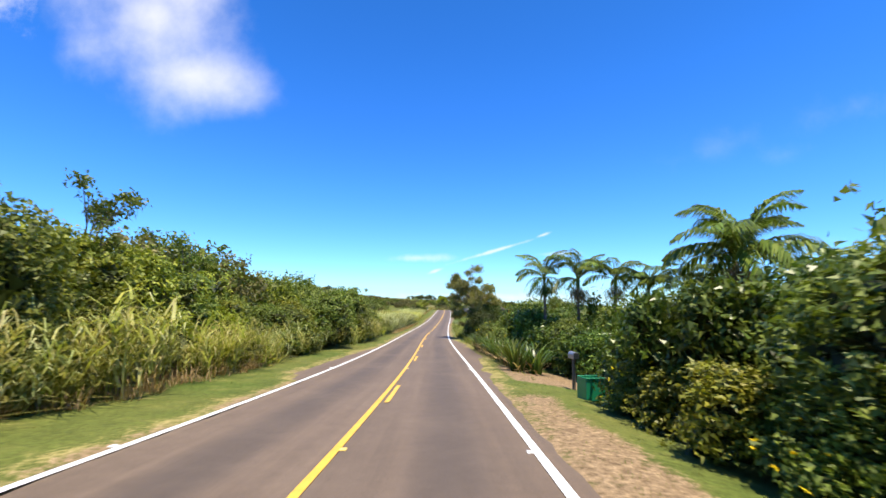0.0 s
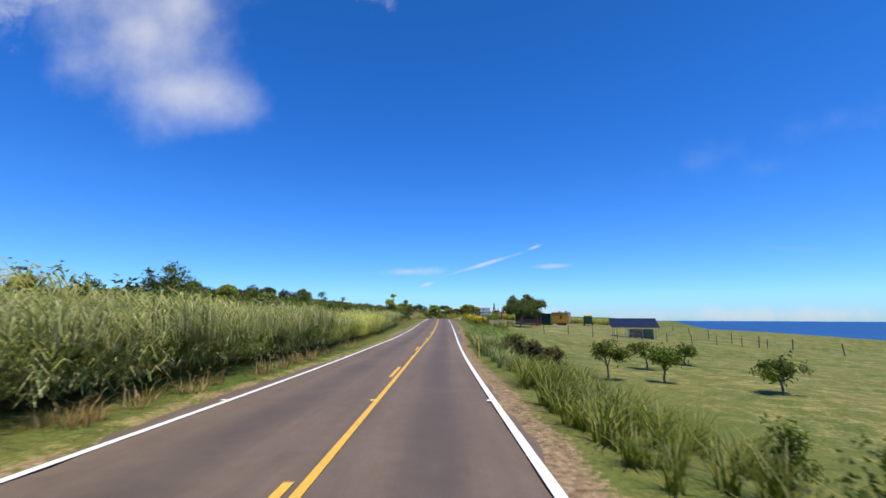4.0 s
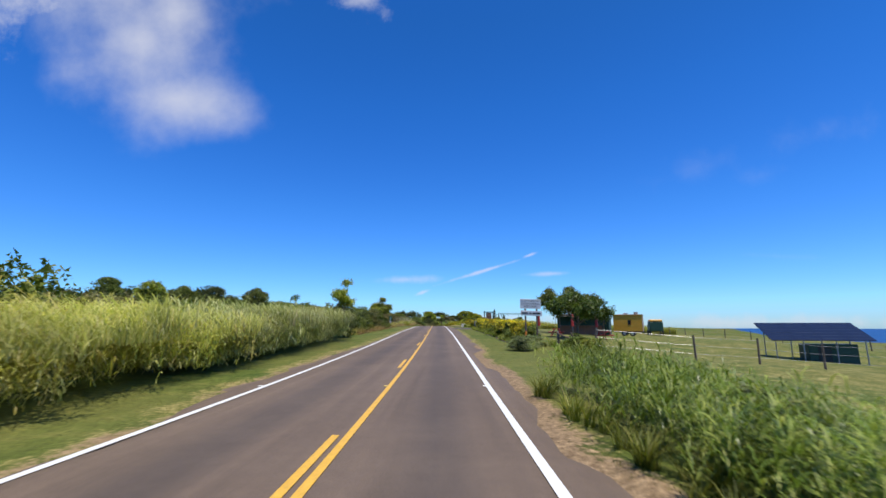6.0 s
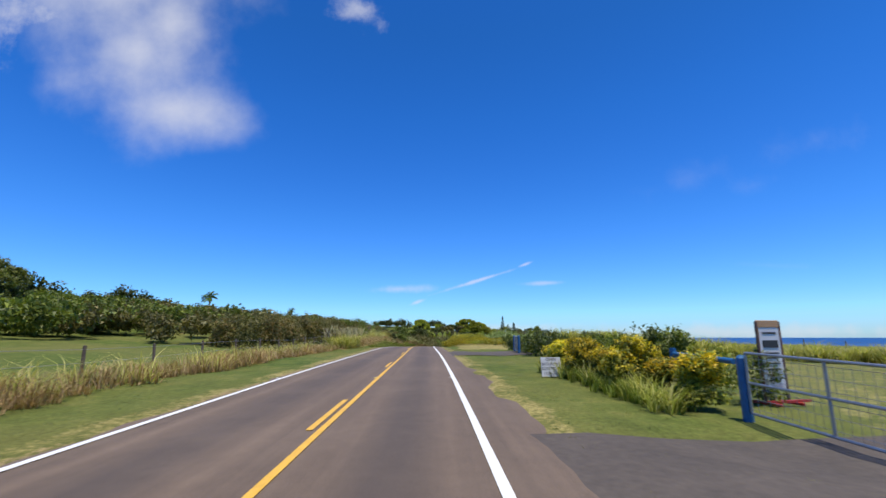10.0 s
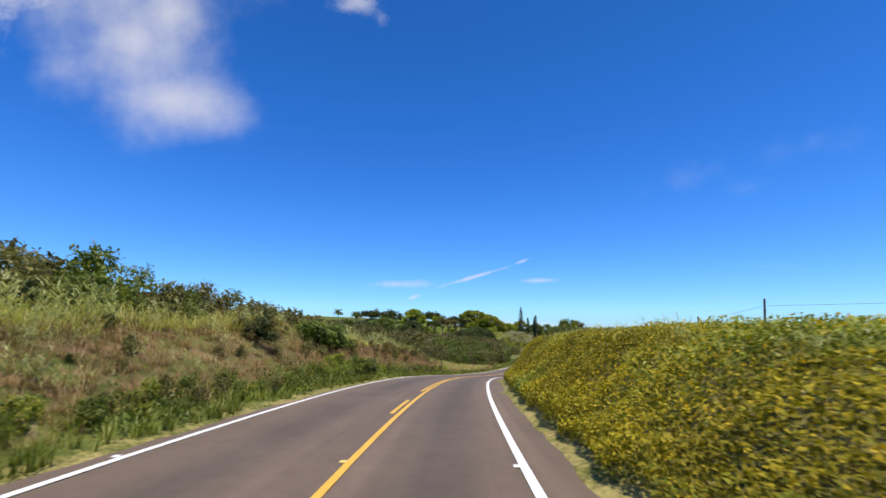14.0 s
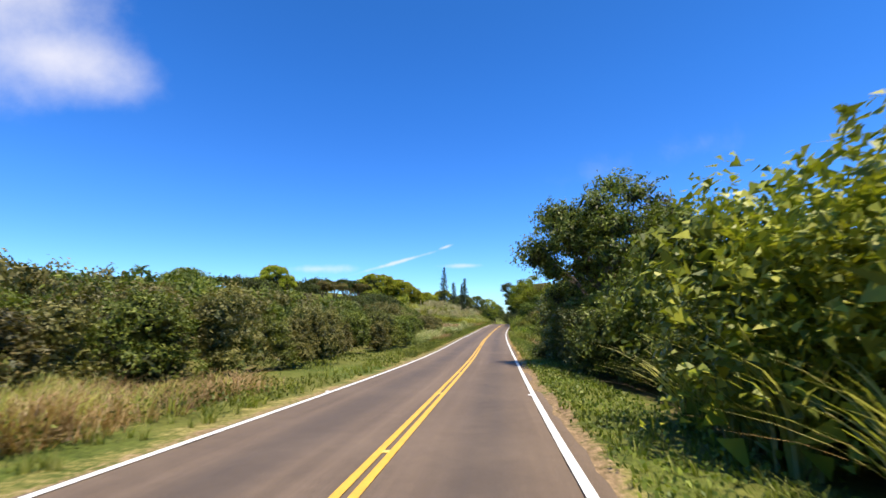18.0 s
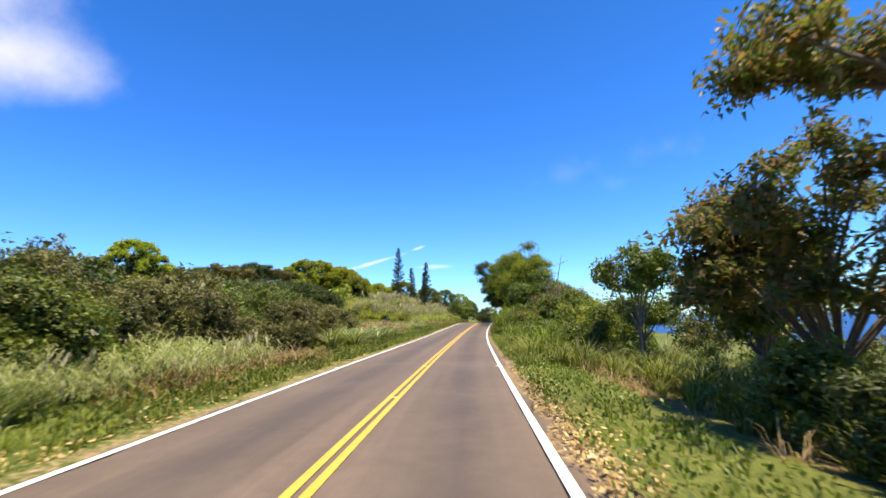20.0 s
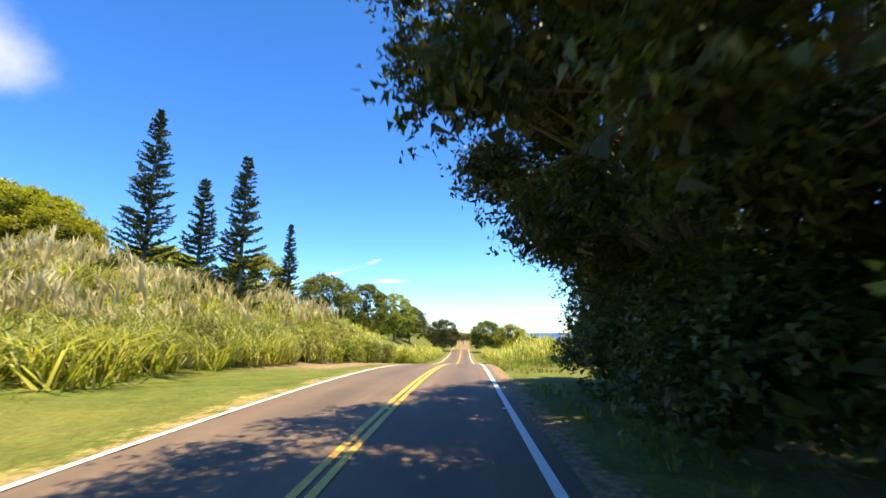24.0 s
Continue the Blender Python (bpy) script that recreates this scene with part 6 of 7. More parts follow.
    # short turf along the verges
    short = [blades(8, 0.06, 0.12, 0.012, 0.7, rng, 1) for _ in range(5)]
    n = 14000
    s = rng.uniform(-8, 470, n)
    left = rng.uniform(0, 1, n) < 0.5
    k = rng.uniform(0, 1, n) ** 1.4
    wl = tab(s, (0, 2.4), (60, 1.2), (110, 1.6), (150, 3.4), (172, 3.2), (215, 2.5), (230, .8), (300, .8), (345, 1.2), (440, 2), (452, 14), (470, 8))
    wr = tab(s, (0, 1.4), (50, .8), (110, .8), (118, 3.4), (136, 2.2), (170, 2.2), (190, 2.4), (225, 2.5), (232, .6), (450, .8), (455, 3))
    d = np.where(left, edge_left(s) - 0.15 - k * wl, edge_right(s) + 0.15 + k * wr)
    stuff("short_turf", "short mown roadside turf", "grass", [scatter(short, on_ground(s, d, -0.03), rng.uniform(0.4, 1.0, n), rng)], M["turf"])


tall_grasses()


def creeper():
    """Leafy creeper with yellow flowers over the cutting's right bank, and weeds on the left one."""
    rng = np.random.default_rng(12)
    n = 500000
    s = rng.uniform(226, 312, n)
    d = edge_right(s) + 0.12 + rng.uniform(0, 1, n) ** 1.2 * tab(s, (226, 8), (240, 6), (300, 5), (312, 4))
    z = on_ground(s, d, 0.0)
    z[:, 2] += rng.uniform(0, 1, n) ** 0.6 * (0.34 + 0.26 * wobble(s, d, 2.2) + 0.16 * wobble(s, d + 3, 5.0)) + 0.04
    green = wobble(s, d * 1.6, 0.75) + rng.normal(0, 0.3, n) > 0.32
    for z, key, label in ((z[~green], "creeper", "dense golden-green creeper over the cut bank"), (z[green], "lime", "patches of greener creeper on the cut bank")):
        k = len(z)
        stuff("creeper", label, "ground cover", [clothe(z, np.tile([-0.35, 0, 0.8], (k, 1)), 0.070, 0.047, rng, 0.1, 0.7)], M[key])
    m = 3200
    s = rng.uniform(228, 312, m)
    d = edge_right(s) + 0.3 + rng.uniform(0, 1, m) * 4.6
    c = on_ground(s, d, 0.0)
    c[:, 2] += rng.uniform(0.22, 0.5, m)
    stuff("creeper_flowers", "small yellow daisies on the creeper", "flowers", [leaves(np.repeat(c, 3, 0), np.tile([0, 0, 0.5], (m * 3, 1)), 0.042, 0.04, rng, 0.0)], M["petal"])
    n = 44000
    s = rng.uniform(236, 430, n)
    d = edge_left(s) - 0.2 - rng.uniform(0, 1, n) ** 1.3 * tab(s, (236, 3.0), (245, 1.6), (300, 1.6), (310, 4.0), (345, 4.0), (350, 1.5), (395, 1.8), (405, 3.0))
    z = on_ground(s, d, 0.0)
    keep = (wobble(s, d, 0.8) > np.where(s > 350, -0.5, -0.05))
    z = z[keep]
    z[:, 2] += rng.uniform(0, 0.32, len(z))
    stuff("low_weeds", "low green weeds on the bank", "weeds", [leaves(z, np.tile([0, 0, 0.9], (len(z), 1)), 0.12, 0.055, rng, 0.0)], M["shrub"])
    n = 16000
    s = rng.uniform(312, 412, n)
    d = edge_right(s) + 0.15 + rng.uniform(0, 1, n) ** 1.2 * 2.2
    z = on_ground(s, d, 0.0)
    z[:, 2] += rng.uniform(0, 0.30, n) * (0.6 + 0.4 * wobble(s, d, 1.1))
    stuff("low_weeds", "low leafy green weeds along the verge", "weeds", [leaves(z, np.tile([0, 0, 0.9], (n, 1)), 0.10, 0.055, rng, 0.0)], M["shrub"])
    # fallen leaves
    n = 5600
    s = np.r_[rng.uniform(338, 368, n // 2), rng.uniform(404, 440, n // 2)]
    d = edge_right(s) + np.abs(rng.normal(0.15, 0.4, n)) - 0.08
    d = np.where(rng.uniform(0, 1, n) < 0.25, edge_left(s) - abs(rng.normal(0.5, 0.6, n)), d)
    s = np.r_[s, rng.uniform(352, 380, 900)]
    d = np.r_[d, edge_left(s[-900:]) - 0.15 - np.abs(rng.normal(0.0, 0.7, 900))]
    s = np.r_[s, rng.uniform(345, 372, 1600)]
    d = np.r_[d, edge_right(s[-1600:]) + 0.05 + np.abs(rng.normal(0.1, 0.3, 1600))]
    n = len(s)
    z = on_ground(s, d, 0.035)
    a = rng.normal(0, 1, (n, 3)) * [1, 1, 0.12]
    stuff("leaf_litter", "fallen yellow and tan leaves along the road edge", "leaves", [leaves(z, a * 3, 0.085, 0.045, rng, 0.0)], M["litter"])


creeper()


def strap_clump(s, d, h, seed, key="strap", label="clump of long arching strap leaves", n=30, width=0.13, bend=0.7):
    rng = np.random.default_rng(seed)
    root = thing("strap_leaf_plant", stand(s, d, rng.uniform(0, 360)), label, "plant", "strap-leaf plants")
    part("leaf_rosette", blades(n, h, 0.28, width, bend, rng, 5, upright=0.6, sag=0.3), M[key], root)
    part("dry_foliage", blades(10, h * 0.6, 0.3, width * 0.8, 1.4, rng, 4, upright=0.4), M["dry"], root, "withered lower leaves")
    return root


k = 0
for s in np.arange(19.4, 33.5, 1.0):
    for d in (4.4, 5.3):
        k += 1
        strap_clump(float(s) + 0.3 * math.sin(k * 5), d + 0.2 * math.sin(k * 3), 1.4 + 0.2 * math.sin(k * 7), 400 + k)
for i, (s, d) in enumerate([(35.5, 4.6), (36.8, 4.8), (38.2, 4.5), (9.0, 6.0), (10.6, 6.0), (7.6, 6.2)]):
    strap_clump(s, d, 1.2, 440 + i)
for i, (s, d) in enumerate([(384.5, -6.2), (386.0, -6.8), (386.5, -5.9), (388.2, -6.6), (389.4, -5.7), (391, -6.3), (387.8, -7.6), (392.2, -5.8), (393.5, -6.2), (383.2, -5.6), (382.4, -6.8), (385.2, -7.8), (390.2, -7.6), (392, -7.2), (395, -5.7), (396.6, -6.1), (394.4, -7.0)]):
    strap_clump(s, d, 1.6 + 0.12 * (i % 3), 445 + i, "variegated", "clump of pale-striped arching strap leaves", 60, 0.085, 1.15)
for i, (s, d, h) in enumerate([(321.5, 5.4, 1.9), (323.5, 5.4, 2.4), (325.2, 5.6, 2.6), (326.6, 5.4, 2.2), (324.6, 6.6, 2.8), (327.3, 6.4, 2.4)]):
    strap_clump(s, d, h, 470 + i, "cane", "big spiky clump of narrow stiff leaves", 90, 0.06, 0.8)

for i, (s, d, h) in enumerate([(420, -7.9, 2.1), (416.6, -7.4, 1.0), (415.0, -8.2, 0.9), (422.6, -8.6, 1.3), (424.5, -8.2, 1.0), (413.2, -7.2, 0.8), (418.6, -20.5, 0.9), (420.5, -21.5, 1.0)]):
    strap_clump(s, d, h, 490 + i, "pale", "silvery clump of stiff arching strap leaves", 60, 0.11, 0.75)


def hanging_vine(s, d, w, z0, z1, seed, key):
    """Leafy strands that hang in front of the trees."""
    rng = np.random.default_rng(seed)
    root = thing("hanging_vine", stand(s, d), "leafy vine hanging from the roadside trees", "vine", "hanging vines")
    for i in range(16):
        y, x = rng.uniform(-w / 2, w / 2), rng.normal(0, 0.28)
        a, b = rng.uniform(z0, z0 + 0.4 * (z1 - z0)), rng.uniform(0.75 * z1, z1)
        z = np.linspace(b, a, 90)
        line = np.stack([x + 0.25 * np.sin(z * 1.3 + i), y + 0.2 * np.sin(z + i * 2), z], 1)
        part("stem", tube(line[::9], np.linspace(0.014, 0.005, 10), 5), M["bark"], root)
        C = np.repeat(line, 3, 0) + rng.normal(0, 0.18, (270, 3)) * [1, 1.1, 0.5]
        part("foliage", clothe(C, np.tile([-0.8, -0.4, 0.35], (270, 1)), 0.13, 0.085, rng, 0.5), M[key], root)
    return root


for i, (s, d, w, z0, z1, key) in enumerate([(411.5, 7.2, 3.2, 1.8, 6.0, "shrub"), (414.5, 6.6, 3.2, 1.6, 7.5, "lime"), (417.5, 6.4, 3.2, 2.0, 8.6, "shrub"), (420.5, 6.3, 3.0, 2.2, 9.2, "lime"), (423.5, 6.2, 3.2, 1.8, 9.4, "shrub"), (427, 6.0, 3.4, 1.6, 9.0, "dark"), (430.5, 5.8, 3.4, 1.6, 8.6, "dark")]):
    hanging_vine(s, d, w, z0, z1, 700 + i, key)


# ---- things beside the road ----
def text(parent, words, size, at, mat, turn=(90, 0, 0)):
    cu = bpy.data.curves.new("lettering", "FONT")
    cu.body, cu.size, cu.extrude, cu.align_x, cu.align_y = words, size, 0.002, "CENTER", "CENTER"
    cu.materials.append(mat)
    ob = new("lettering", cu)
    ob.parent = parent
    ob.matrix_basis = pose(*at, *turn)
    return ob


def bars(parent, mat, rows_, y, dy=-0.006):
    """Unreadable writing as plain bars: (x, z, width, height)."""
    for x, z, w, h in rows_:
        part("lettering_bar", box(B(), (w, 0.006, h), (x, y + dy, z)), mat, parent)


def litter_sign():
    t = thing("highway_sign", stand(133.3, 7.1, 4), "white two-panel roadside sign on wooden posts", "sign")
    for x in (-0.33, 0.42):
        part("post", box(B(), (0.09, 0.09, 2.95), (x, 0.06, 1.36), (0, 0, 0), 0.01), M["wood"], t)
    part("orange_sleeve", box(B(), (0.10, 0.10, 0.32), (-0.33, 0.06, 0.72), (0, 0, 0), 0.01), M["orange"], t)
    a = part("upper_panel", box(B(), (1.36, 0.02, 0.62), (0, 0, 2.62), (0, 1.5, 0), 0.006), M["sign_white"], t)
    part("lower_panel", box(B(), (1.40, 0.02, 0.32), (0.05, 0, 2.02), (0, 2.5, 0), 0.006), M["sign_white"], t)
    for w, z, sz in (("ADOPT-A-HIGHWAY", 2.80, 0.135), ("LITTER CONTROL", 2.62, 0.15), ("NEXT 2 MILES", 2.45, 0.15)):
        text(t, w, sz, (0, -0.014, z), M["ink"])
    bars(t, M["ink"], [(-0.38, 2.03, 0.42, 0.10), (-0.02, 2.02, 0.14, 0.10), (0.38, 2.01, 0.50, 0.10)], -0.012)


def open_sign():
    t = thing("opening_hours_sign", stand(190.0, 6.0, 6), "hand-lettered white board leaning by the hedge", "sign")
    part("board", box(B(), (0.72, 0.02, 0.66), (0, 0, 0.35), (-8, 0, 0), 0.005), M["sign_white"], t)
    part("stake", box(B(), (0.04, 0.04, 0.6), (-0.3, 0.06, 0.2)), M["wood"], t)
    part("stake", box(B(), (0.04, 0.04, 0.6), (0.3, 0.06, 0.2)), M["wood"], t)
    for w, z, sz in (("OPEN", 0.60, 0.15), ("SATURDAY", 0.45, 0.135), ("SUN MON", 0.30, 0.15), ("11:30-5:00", 0.13, 0.135)):
        text(t, w, sz, (0, -0.013 - (0.35 - z) * 0.14, z), M["ink"], (82, 0, 0))


def tall_board():
    t = thing("menu_board", stand(183.9, 9.3, 12), "tall framed menu board on a red base", "sign")
    part("panel", box(B(), (0.58, 0.03, 1.35), (0, 0, 0.98), (0, 0, 0), 0.01), M["sign_white"], t)
    for x in (-0.31, 0.31):
        part("side_frame", box(B(), (0.05, 0.06, 1.75), (x, 0, 0.9), (0, 0, 0), 0.008), M["carved"], t)
    part("header", box(B(), (0.62, 0.05, 0.16), (0, 0, 1.72), (0, 0, 0), 0.01), M["tan_panel"], t)
    part("arrow_plate", box(B(), (0.42, 0.01, 0.16), (0, -0.022, 1.28)), M["ink"], t)
    for x in (-0.3, 0.3):
        part("foot", box(B(), (0.06, 0.7, 0.06), (x, 0, 0.03), (0, 0, 0), 0.01), M["red_paint"], t)
    part("base_bar", box(B(), (1.1, 0.06, 0.05), (0.1, -0.2, 0.08)), M["red_paint"], t)
    bars(t, M["ink"], [(0, 1.52, 0.38, 0.04), (0, 1.08, 0.42, 0.03), (0, 0.98, 0.36, 0.03), (0, 0.86, 0.40, 0.03), (0, 0.74, 0.30, 0.03), (0, 0.62, 0.38, 0.03), (0, 0.5, 0.34, 0.03)], -0.016)


def carved_board():
    t = thing("carved_sign", stand(172, 8.75, 0), "carved brown board hung in a dark post frame", "sign")
    for x in (-0.66, 0.66):
        part("post", box(B(), (0.13, 0.13, 2.7), (x, 0, 1.25), (0, 0, 0), 0.015), M["teal_post"], t)
        part("post_cap", box(B(), (0.18, 0.18, 0.05), (x, 0, 2.62), (0, 0, 0), 0.01), M["teal_post"], t)
    part("beam", box(B(), (1.56, 0.10, 0.12), (0, 0, 2.5), (0, 0, 0), 0.015), M["teal_post"], t)
    part("hanging_board", box(B(), (0.82, 0.05, 1.15), (0, 0, 1.82), (0, 0, 0), 0.02), M["carved"], t)
    for x in (-0.3, 0.3):
        part("chain", rod(B(), (x, 0, 2.38), (x, 0, 2.46), 0.01), M["steel"], t)
    bars(t, M["tan_panel"], [(0, 2.18, 0.44, 0.07), (0, 1.98, 0.55, 0.05), (0, 1.6, 0.5, 0.05), (0, 1.48, 0.4, 0.05)], -0.025)


def green_sign():
    t = thing("mile_sign", stand(175.2, -6.4, 0), "small green road sign on a steel post in long grass", "sign")
    part("post", rod(B(), (0, 0.03, -0.3), (0, 0.03, 1.9), 0.028), M["steel"], t)
    part("plate", box(B(), (0.42, 0.012, 0.66), (0, 0, 1.52), (0, 0, 0), 0.004), M["sign_green"], t)
    part("lower_plate", box(B(), (0.30, 0.012, 0.18), (0, 0, 1.04), (0, 0, 0), 0.003), M["sign_white"], t)
    bars(t, M["sign_white"], [(0, 1.70, 0.24, 0.05), (0, 1.52, 0.12, 0.14), (0, 1.32, 0.12, 0.14)], -0.006)


def gate(name, s0, d0, s1, d1, label, leaf_h=1.05, gap=0.12):
    a, b = P(s0, d0), P(s1, d1)
    L = (b - a).length
    yaw = math.degrees(math.atan2(b.y - a.y, b.x - a.x))
    t = thing(name, pose(a.x, a.y, a.z, 0, 0, yaw), label, "gate")
    for x in (0.0, L):
        bm = rod(B(), (x, 0, -0.4), (x, 0, 1.22), 0.09, None, 10)
        bmesh.ops.create_uvsphere(bm, u_segments=10, v_segments=5, radius=0.09, matrix=Matrix.Translation((x, 0, 1.22)))
        part("post", bm, M["blue_paint"], t)
    dz = (b.z - a.z) / L
    n = max(1, round(L / 3.7))
    for k in range(n):
        x0, x1 = k * L / n + gap, (k + 1) * L / n - gap
        bm = B()
        for z in (0.12, 0.12 + leaf_h * 0.5, 0.12 + leaf_h):
            rod(bm, (x0, 0, z + dz * x0), (x1, 0, z + dz * x1), 0.024)
        for x in (x0, (x0 + x1) / 2, x1):
            rod(bm, (x, 0, 0.12 + dz * x), (x, 0, 0.12 + leaf_h + dz * x), 0.024)
        leaf = part("gate_leaf", bm, M["steel"], t)
        bm = B()
        for i in range(int((x1 - x0) / 0.15)):
            x = x0 + 0.15 * (i + 0.5)
            rod(bm, (x, 0, 0.12 + dz * x), (x, 0, 0.12 + leaf_h + dz * x), 0.004, None, 4)
        for i in range(6):
            z = 0.12 + leaf_h * (i + 0.5) / 6
            rod(bm, (x0, 0, z + dz * x0), (x1, 0, z + dz * x1), 0.004, None, 4)
        part("wire_mesh", bm, M["steel"], leaf)
    return t


def blue_rail(s0, d0, s1, d1):
    a, b = P(s0, d0), P(s1, d1)
    yaw = math.degrees(math.atan2(b.y - a.y, b.x - a.x))
    t = thing("pipe_rail", pose(a.x, a.y, a.z, 0, 0, yaw), "short blue-painted pipe rail beside the gate", "rail")
    L = (b - a).length
    part("pipe", rod(B(), (0.1, 0, 1.0), (L, 0, 0.98 + (b.z - a.z)), 0.055, None, 10), M["blue_paint"], t)
    part("post", rod(B(), (L, 0, -0.4), (L, 0, 1.12 + b.z - a.z), 0.08, None, 10), M["blue_paint"], t)


def post_fence(name, pts, label, spacing=3.0, h=1.15, r=0.06, wires=3, mat="wood", lean=3.0, seed=0):
    """Posts with wires along a line of (station, offset) points."""
    rr = random.Random(seed)
    t = thing(name, Matrix(), label, "fence")
    P0 = [P(s, d) for s, d in pts]
    stops = []
    for a, b in zip(P0[:-1], P0[1:]):
        n = max(1, round((b - a).length / spacing))
        stops += [a.lerp(b, i / n) for i in range(n)]
    stops.append(P0[-1])
    stops = [Vector((p.x, p.y, p.z)) for p in stops]
    tops = []
    for p in stops:
        e = Vector((rr.gauss(0, lean), rr.gauss(0, lean), 100)).normalized()
        hh = h * rr.uniform(0.92, 1.1)
        bm = rod(B(), p - e * 0.35, p + e * hh, r * rr.uniform(0.85, 1.15), r * 0.85, 7)
        part("post", bm, M[mat], t)
        tops.append((p, e, hh))
    for k in range(wires):
        f = (k + 0.8) / (wires + 0.1)
        bm = B()
        for (p, e, a), (q, g, b) in zip(tops[:-1], tops[1:]):
            rod(bm, p + e * a * f, q + g * b * f, 0.006, None, 4)
        part("wire", bm, M["steel"], t)
    return t


def rail_fence():
    t = thing("rail_fence", Matrix(), "rough grey log rail fence by the sign", "fence")
    pts = [P(135.2, 9.3), P(130.6, 8.1), P(128.6, 9.6)]
    for p, h, r in zip(pts, (0.85, 0.9, 1.15), (0.08, 0.10, 0.06)):
        part("post", rod(B(), p - Vector((0, 0, 0.3)), p + Vector((0.03, 0.02, h)), r, r * 0.8, 8), M["wood"], t)
    for a, b, za, zb in ((0, 1, 0.78, 0.62), (1, 2, 0.6, 0.35), (1, 2, 0.85, 0.15)):
        part("rail", rod(B(), pts[a] + Vector((0, 0, za)), pts[b] + Vector((0, 0, zb)), 0.042, 0.036, 7), M["wood"], t)
    c = P(130.2, 8.7)
    part("brace", rod(B(), c + Vector((0.5, -0.4, 0)), c + Vector((0, 0, 0.9)), 0.05, 0.04, 7), M["wood"], t)


def mailbox():
    t = thing("mailbox", stand(15.0, 5.6, 8), "weathered mailbox on a dark wooden post", "mailbox")
    part("post", box(B(), (0.09, 0.09, 1.2), (0, 0, 0.4), (0, 0, 0), 0.01), M["wood"], t)
    bm = box(B(), (0.2, 0.42, 0.14), (0, 0, 1.05), (0, 0, 0), 0.01)
    rod(bm, (0, -0.21, 1.11), (0, 0.21, 1.11), 0.1, None, 14)
    b = part("box", bm, M["steel"], t)
    part("door", box(B(), (0.18, 0.012, 0.2), (0, -0.215, 1.08), (0, 0, 0), 0.004), M["dark_metal"], b)


def bins():
    t = thing("green_crate", stand(12.6, 5.35, 10), "open green plastic crate on the verge", "crate")
    for sx, sy, w, d in ((0, -0.25, 0.56, 0.03), (0, 0.25, 0.56, 0.03), (-0.27, 0, 0.03, 0.5), (0.27, 0, 0.03, 0.5)):
        part("side", box(B(), (w, d, 0.6), (sx, sy, 0.32), (0, 0, 0), 0.006), M["bin_green"], t)
    part("bottom", box(B(), (0.52, 0.48, 0.03), (0, 0, 0.035)), M["bin_green"], t)
    part("rim", box(B(), (0.60, 0.05, 0.04), (0, -0.26, 0.61), (0, 0, 0), 0.008), M["bin_green"], t)
    u = thing("red_tub", stand(12.1, 5.85, 10), "faded red tub beside the green crate", "tub")
    part("body", rod(B(), (0, 0, 0.0), (0, 0, 0.42), 0.2, 0.27, 14), M["red_paint"], u)
    part("rim", rod(B(), (0, 0, 0.40), (0, 0, 0.44), 0.285, None, 14), M["red_paint"], u)


def delineator():
    t = thing("marker_post", stand(91.9, 3.2, 0), "thin leaning yellow marker post in the grass", "marker post")
    part("post", box(B(), (0.06, 0.02, 1.0), (0.02, 0, 0.42), (0, -3, 0), 0.005), M["marker_yellow"], t)
    part("reflector", box(B(), (0.06, 0.006, 0.12), (0.0, -0.014, 0.84), (0, -3, 0)), M["orange"], t)


def umbrella(s, d):
    t = thing("closed_umbrella", stand(s, d, 20), "closed red patio umbrella", "umbrella", "red umbrellas")
    part("pole", rod(B(), (0, 0, 0), (0, 0, 2.35), 0.022), M["steel"], t)
    bm = rod(B(), (0, 0, 0.95), (0, 0, 2.0), 0.17, 0.13, 9)
    rod(bm, (0, 0, 2.0), (0, 0, 2.3), 0.13, 0.02, 9)
    part("folded_canopy", bm, M["red_paint"], t)
    part("foot", rod(B(), (0, 0, 0), (0, 0, 0.08), 0.25, 0.22, 12), M["dark_metal"], t)


def picnic_table(s, d, turn):
    t = thing("picnic_table", stand(s, d, turn), "red-painted wooden picnic table", "table", "picnic tables")
    for i in range(4):
        part("top_board", box(B(), (1.7, 0.17, 0.04), (0, -0.27 + 0.18 * i, 0.74), (0, 0, 0), 0.006), M["red_paint"], t)
    for y in (-0.65, 0.65):
        part("bench", box(B(), (1.7, 0.26, 0.04), (0, y, 0.44), (0, 0, 0), 0.006), M["red_paint"], t)
    for x in (-0.6, 0.6):
        for sy in (-1, 1):
            part("leg", rod(B(), (x, sy * 0.55, 0), (x, sy * 0.2, 0.72), 0.04), M["red_paint"], t)
        part("crossbar", box(B(), (0.05, 1.4, 0.08), (x, 0, 0.40)), M["red_paint"], t)


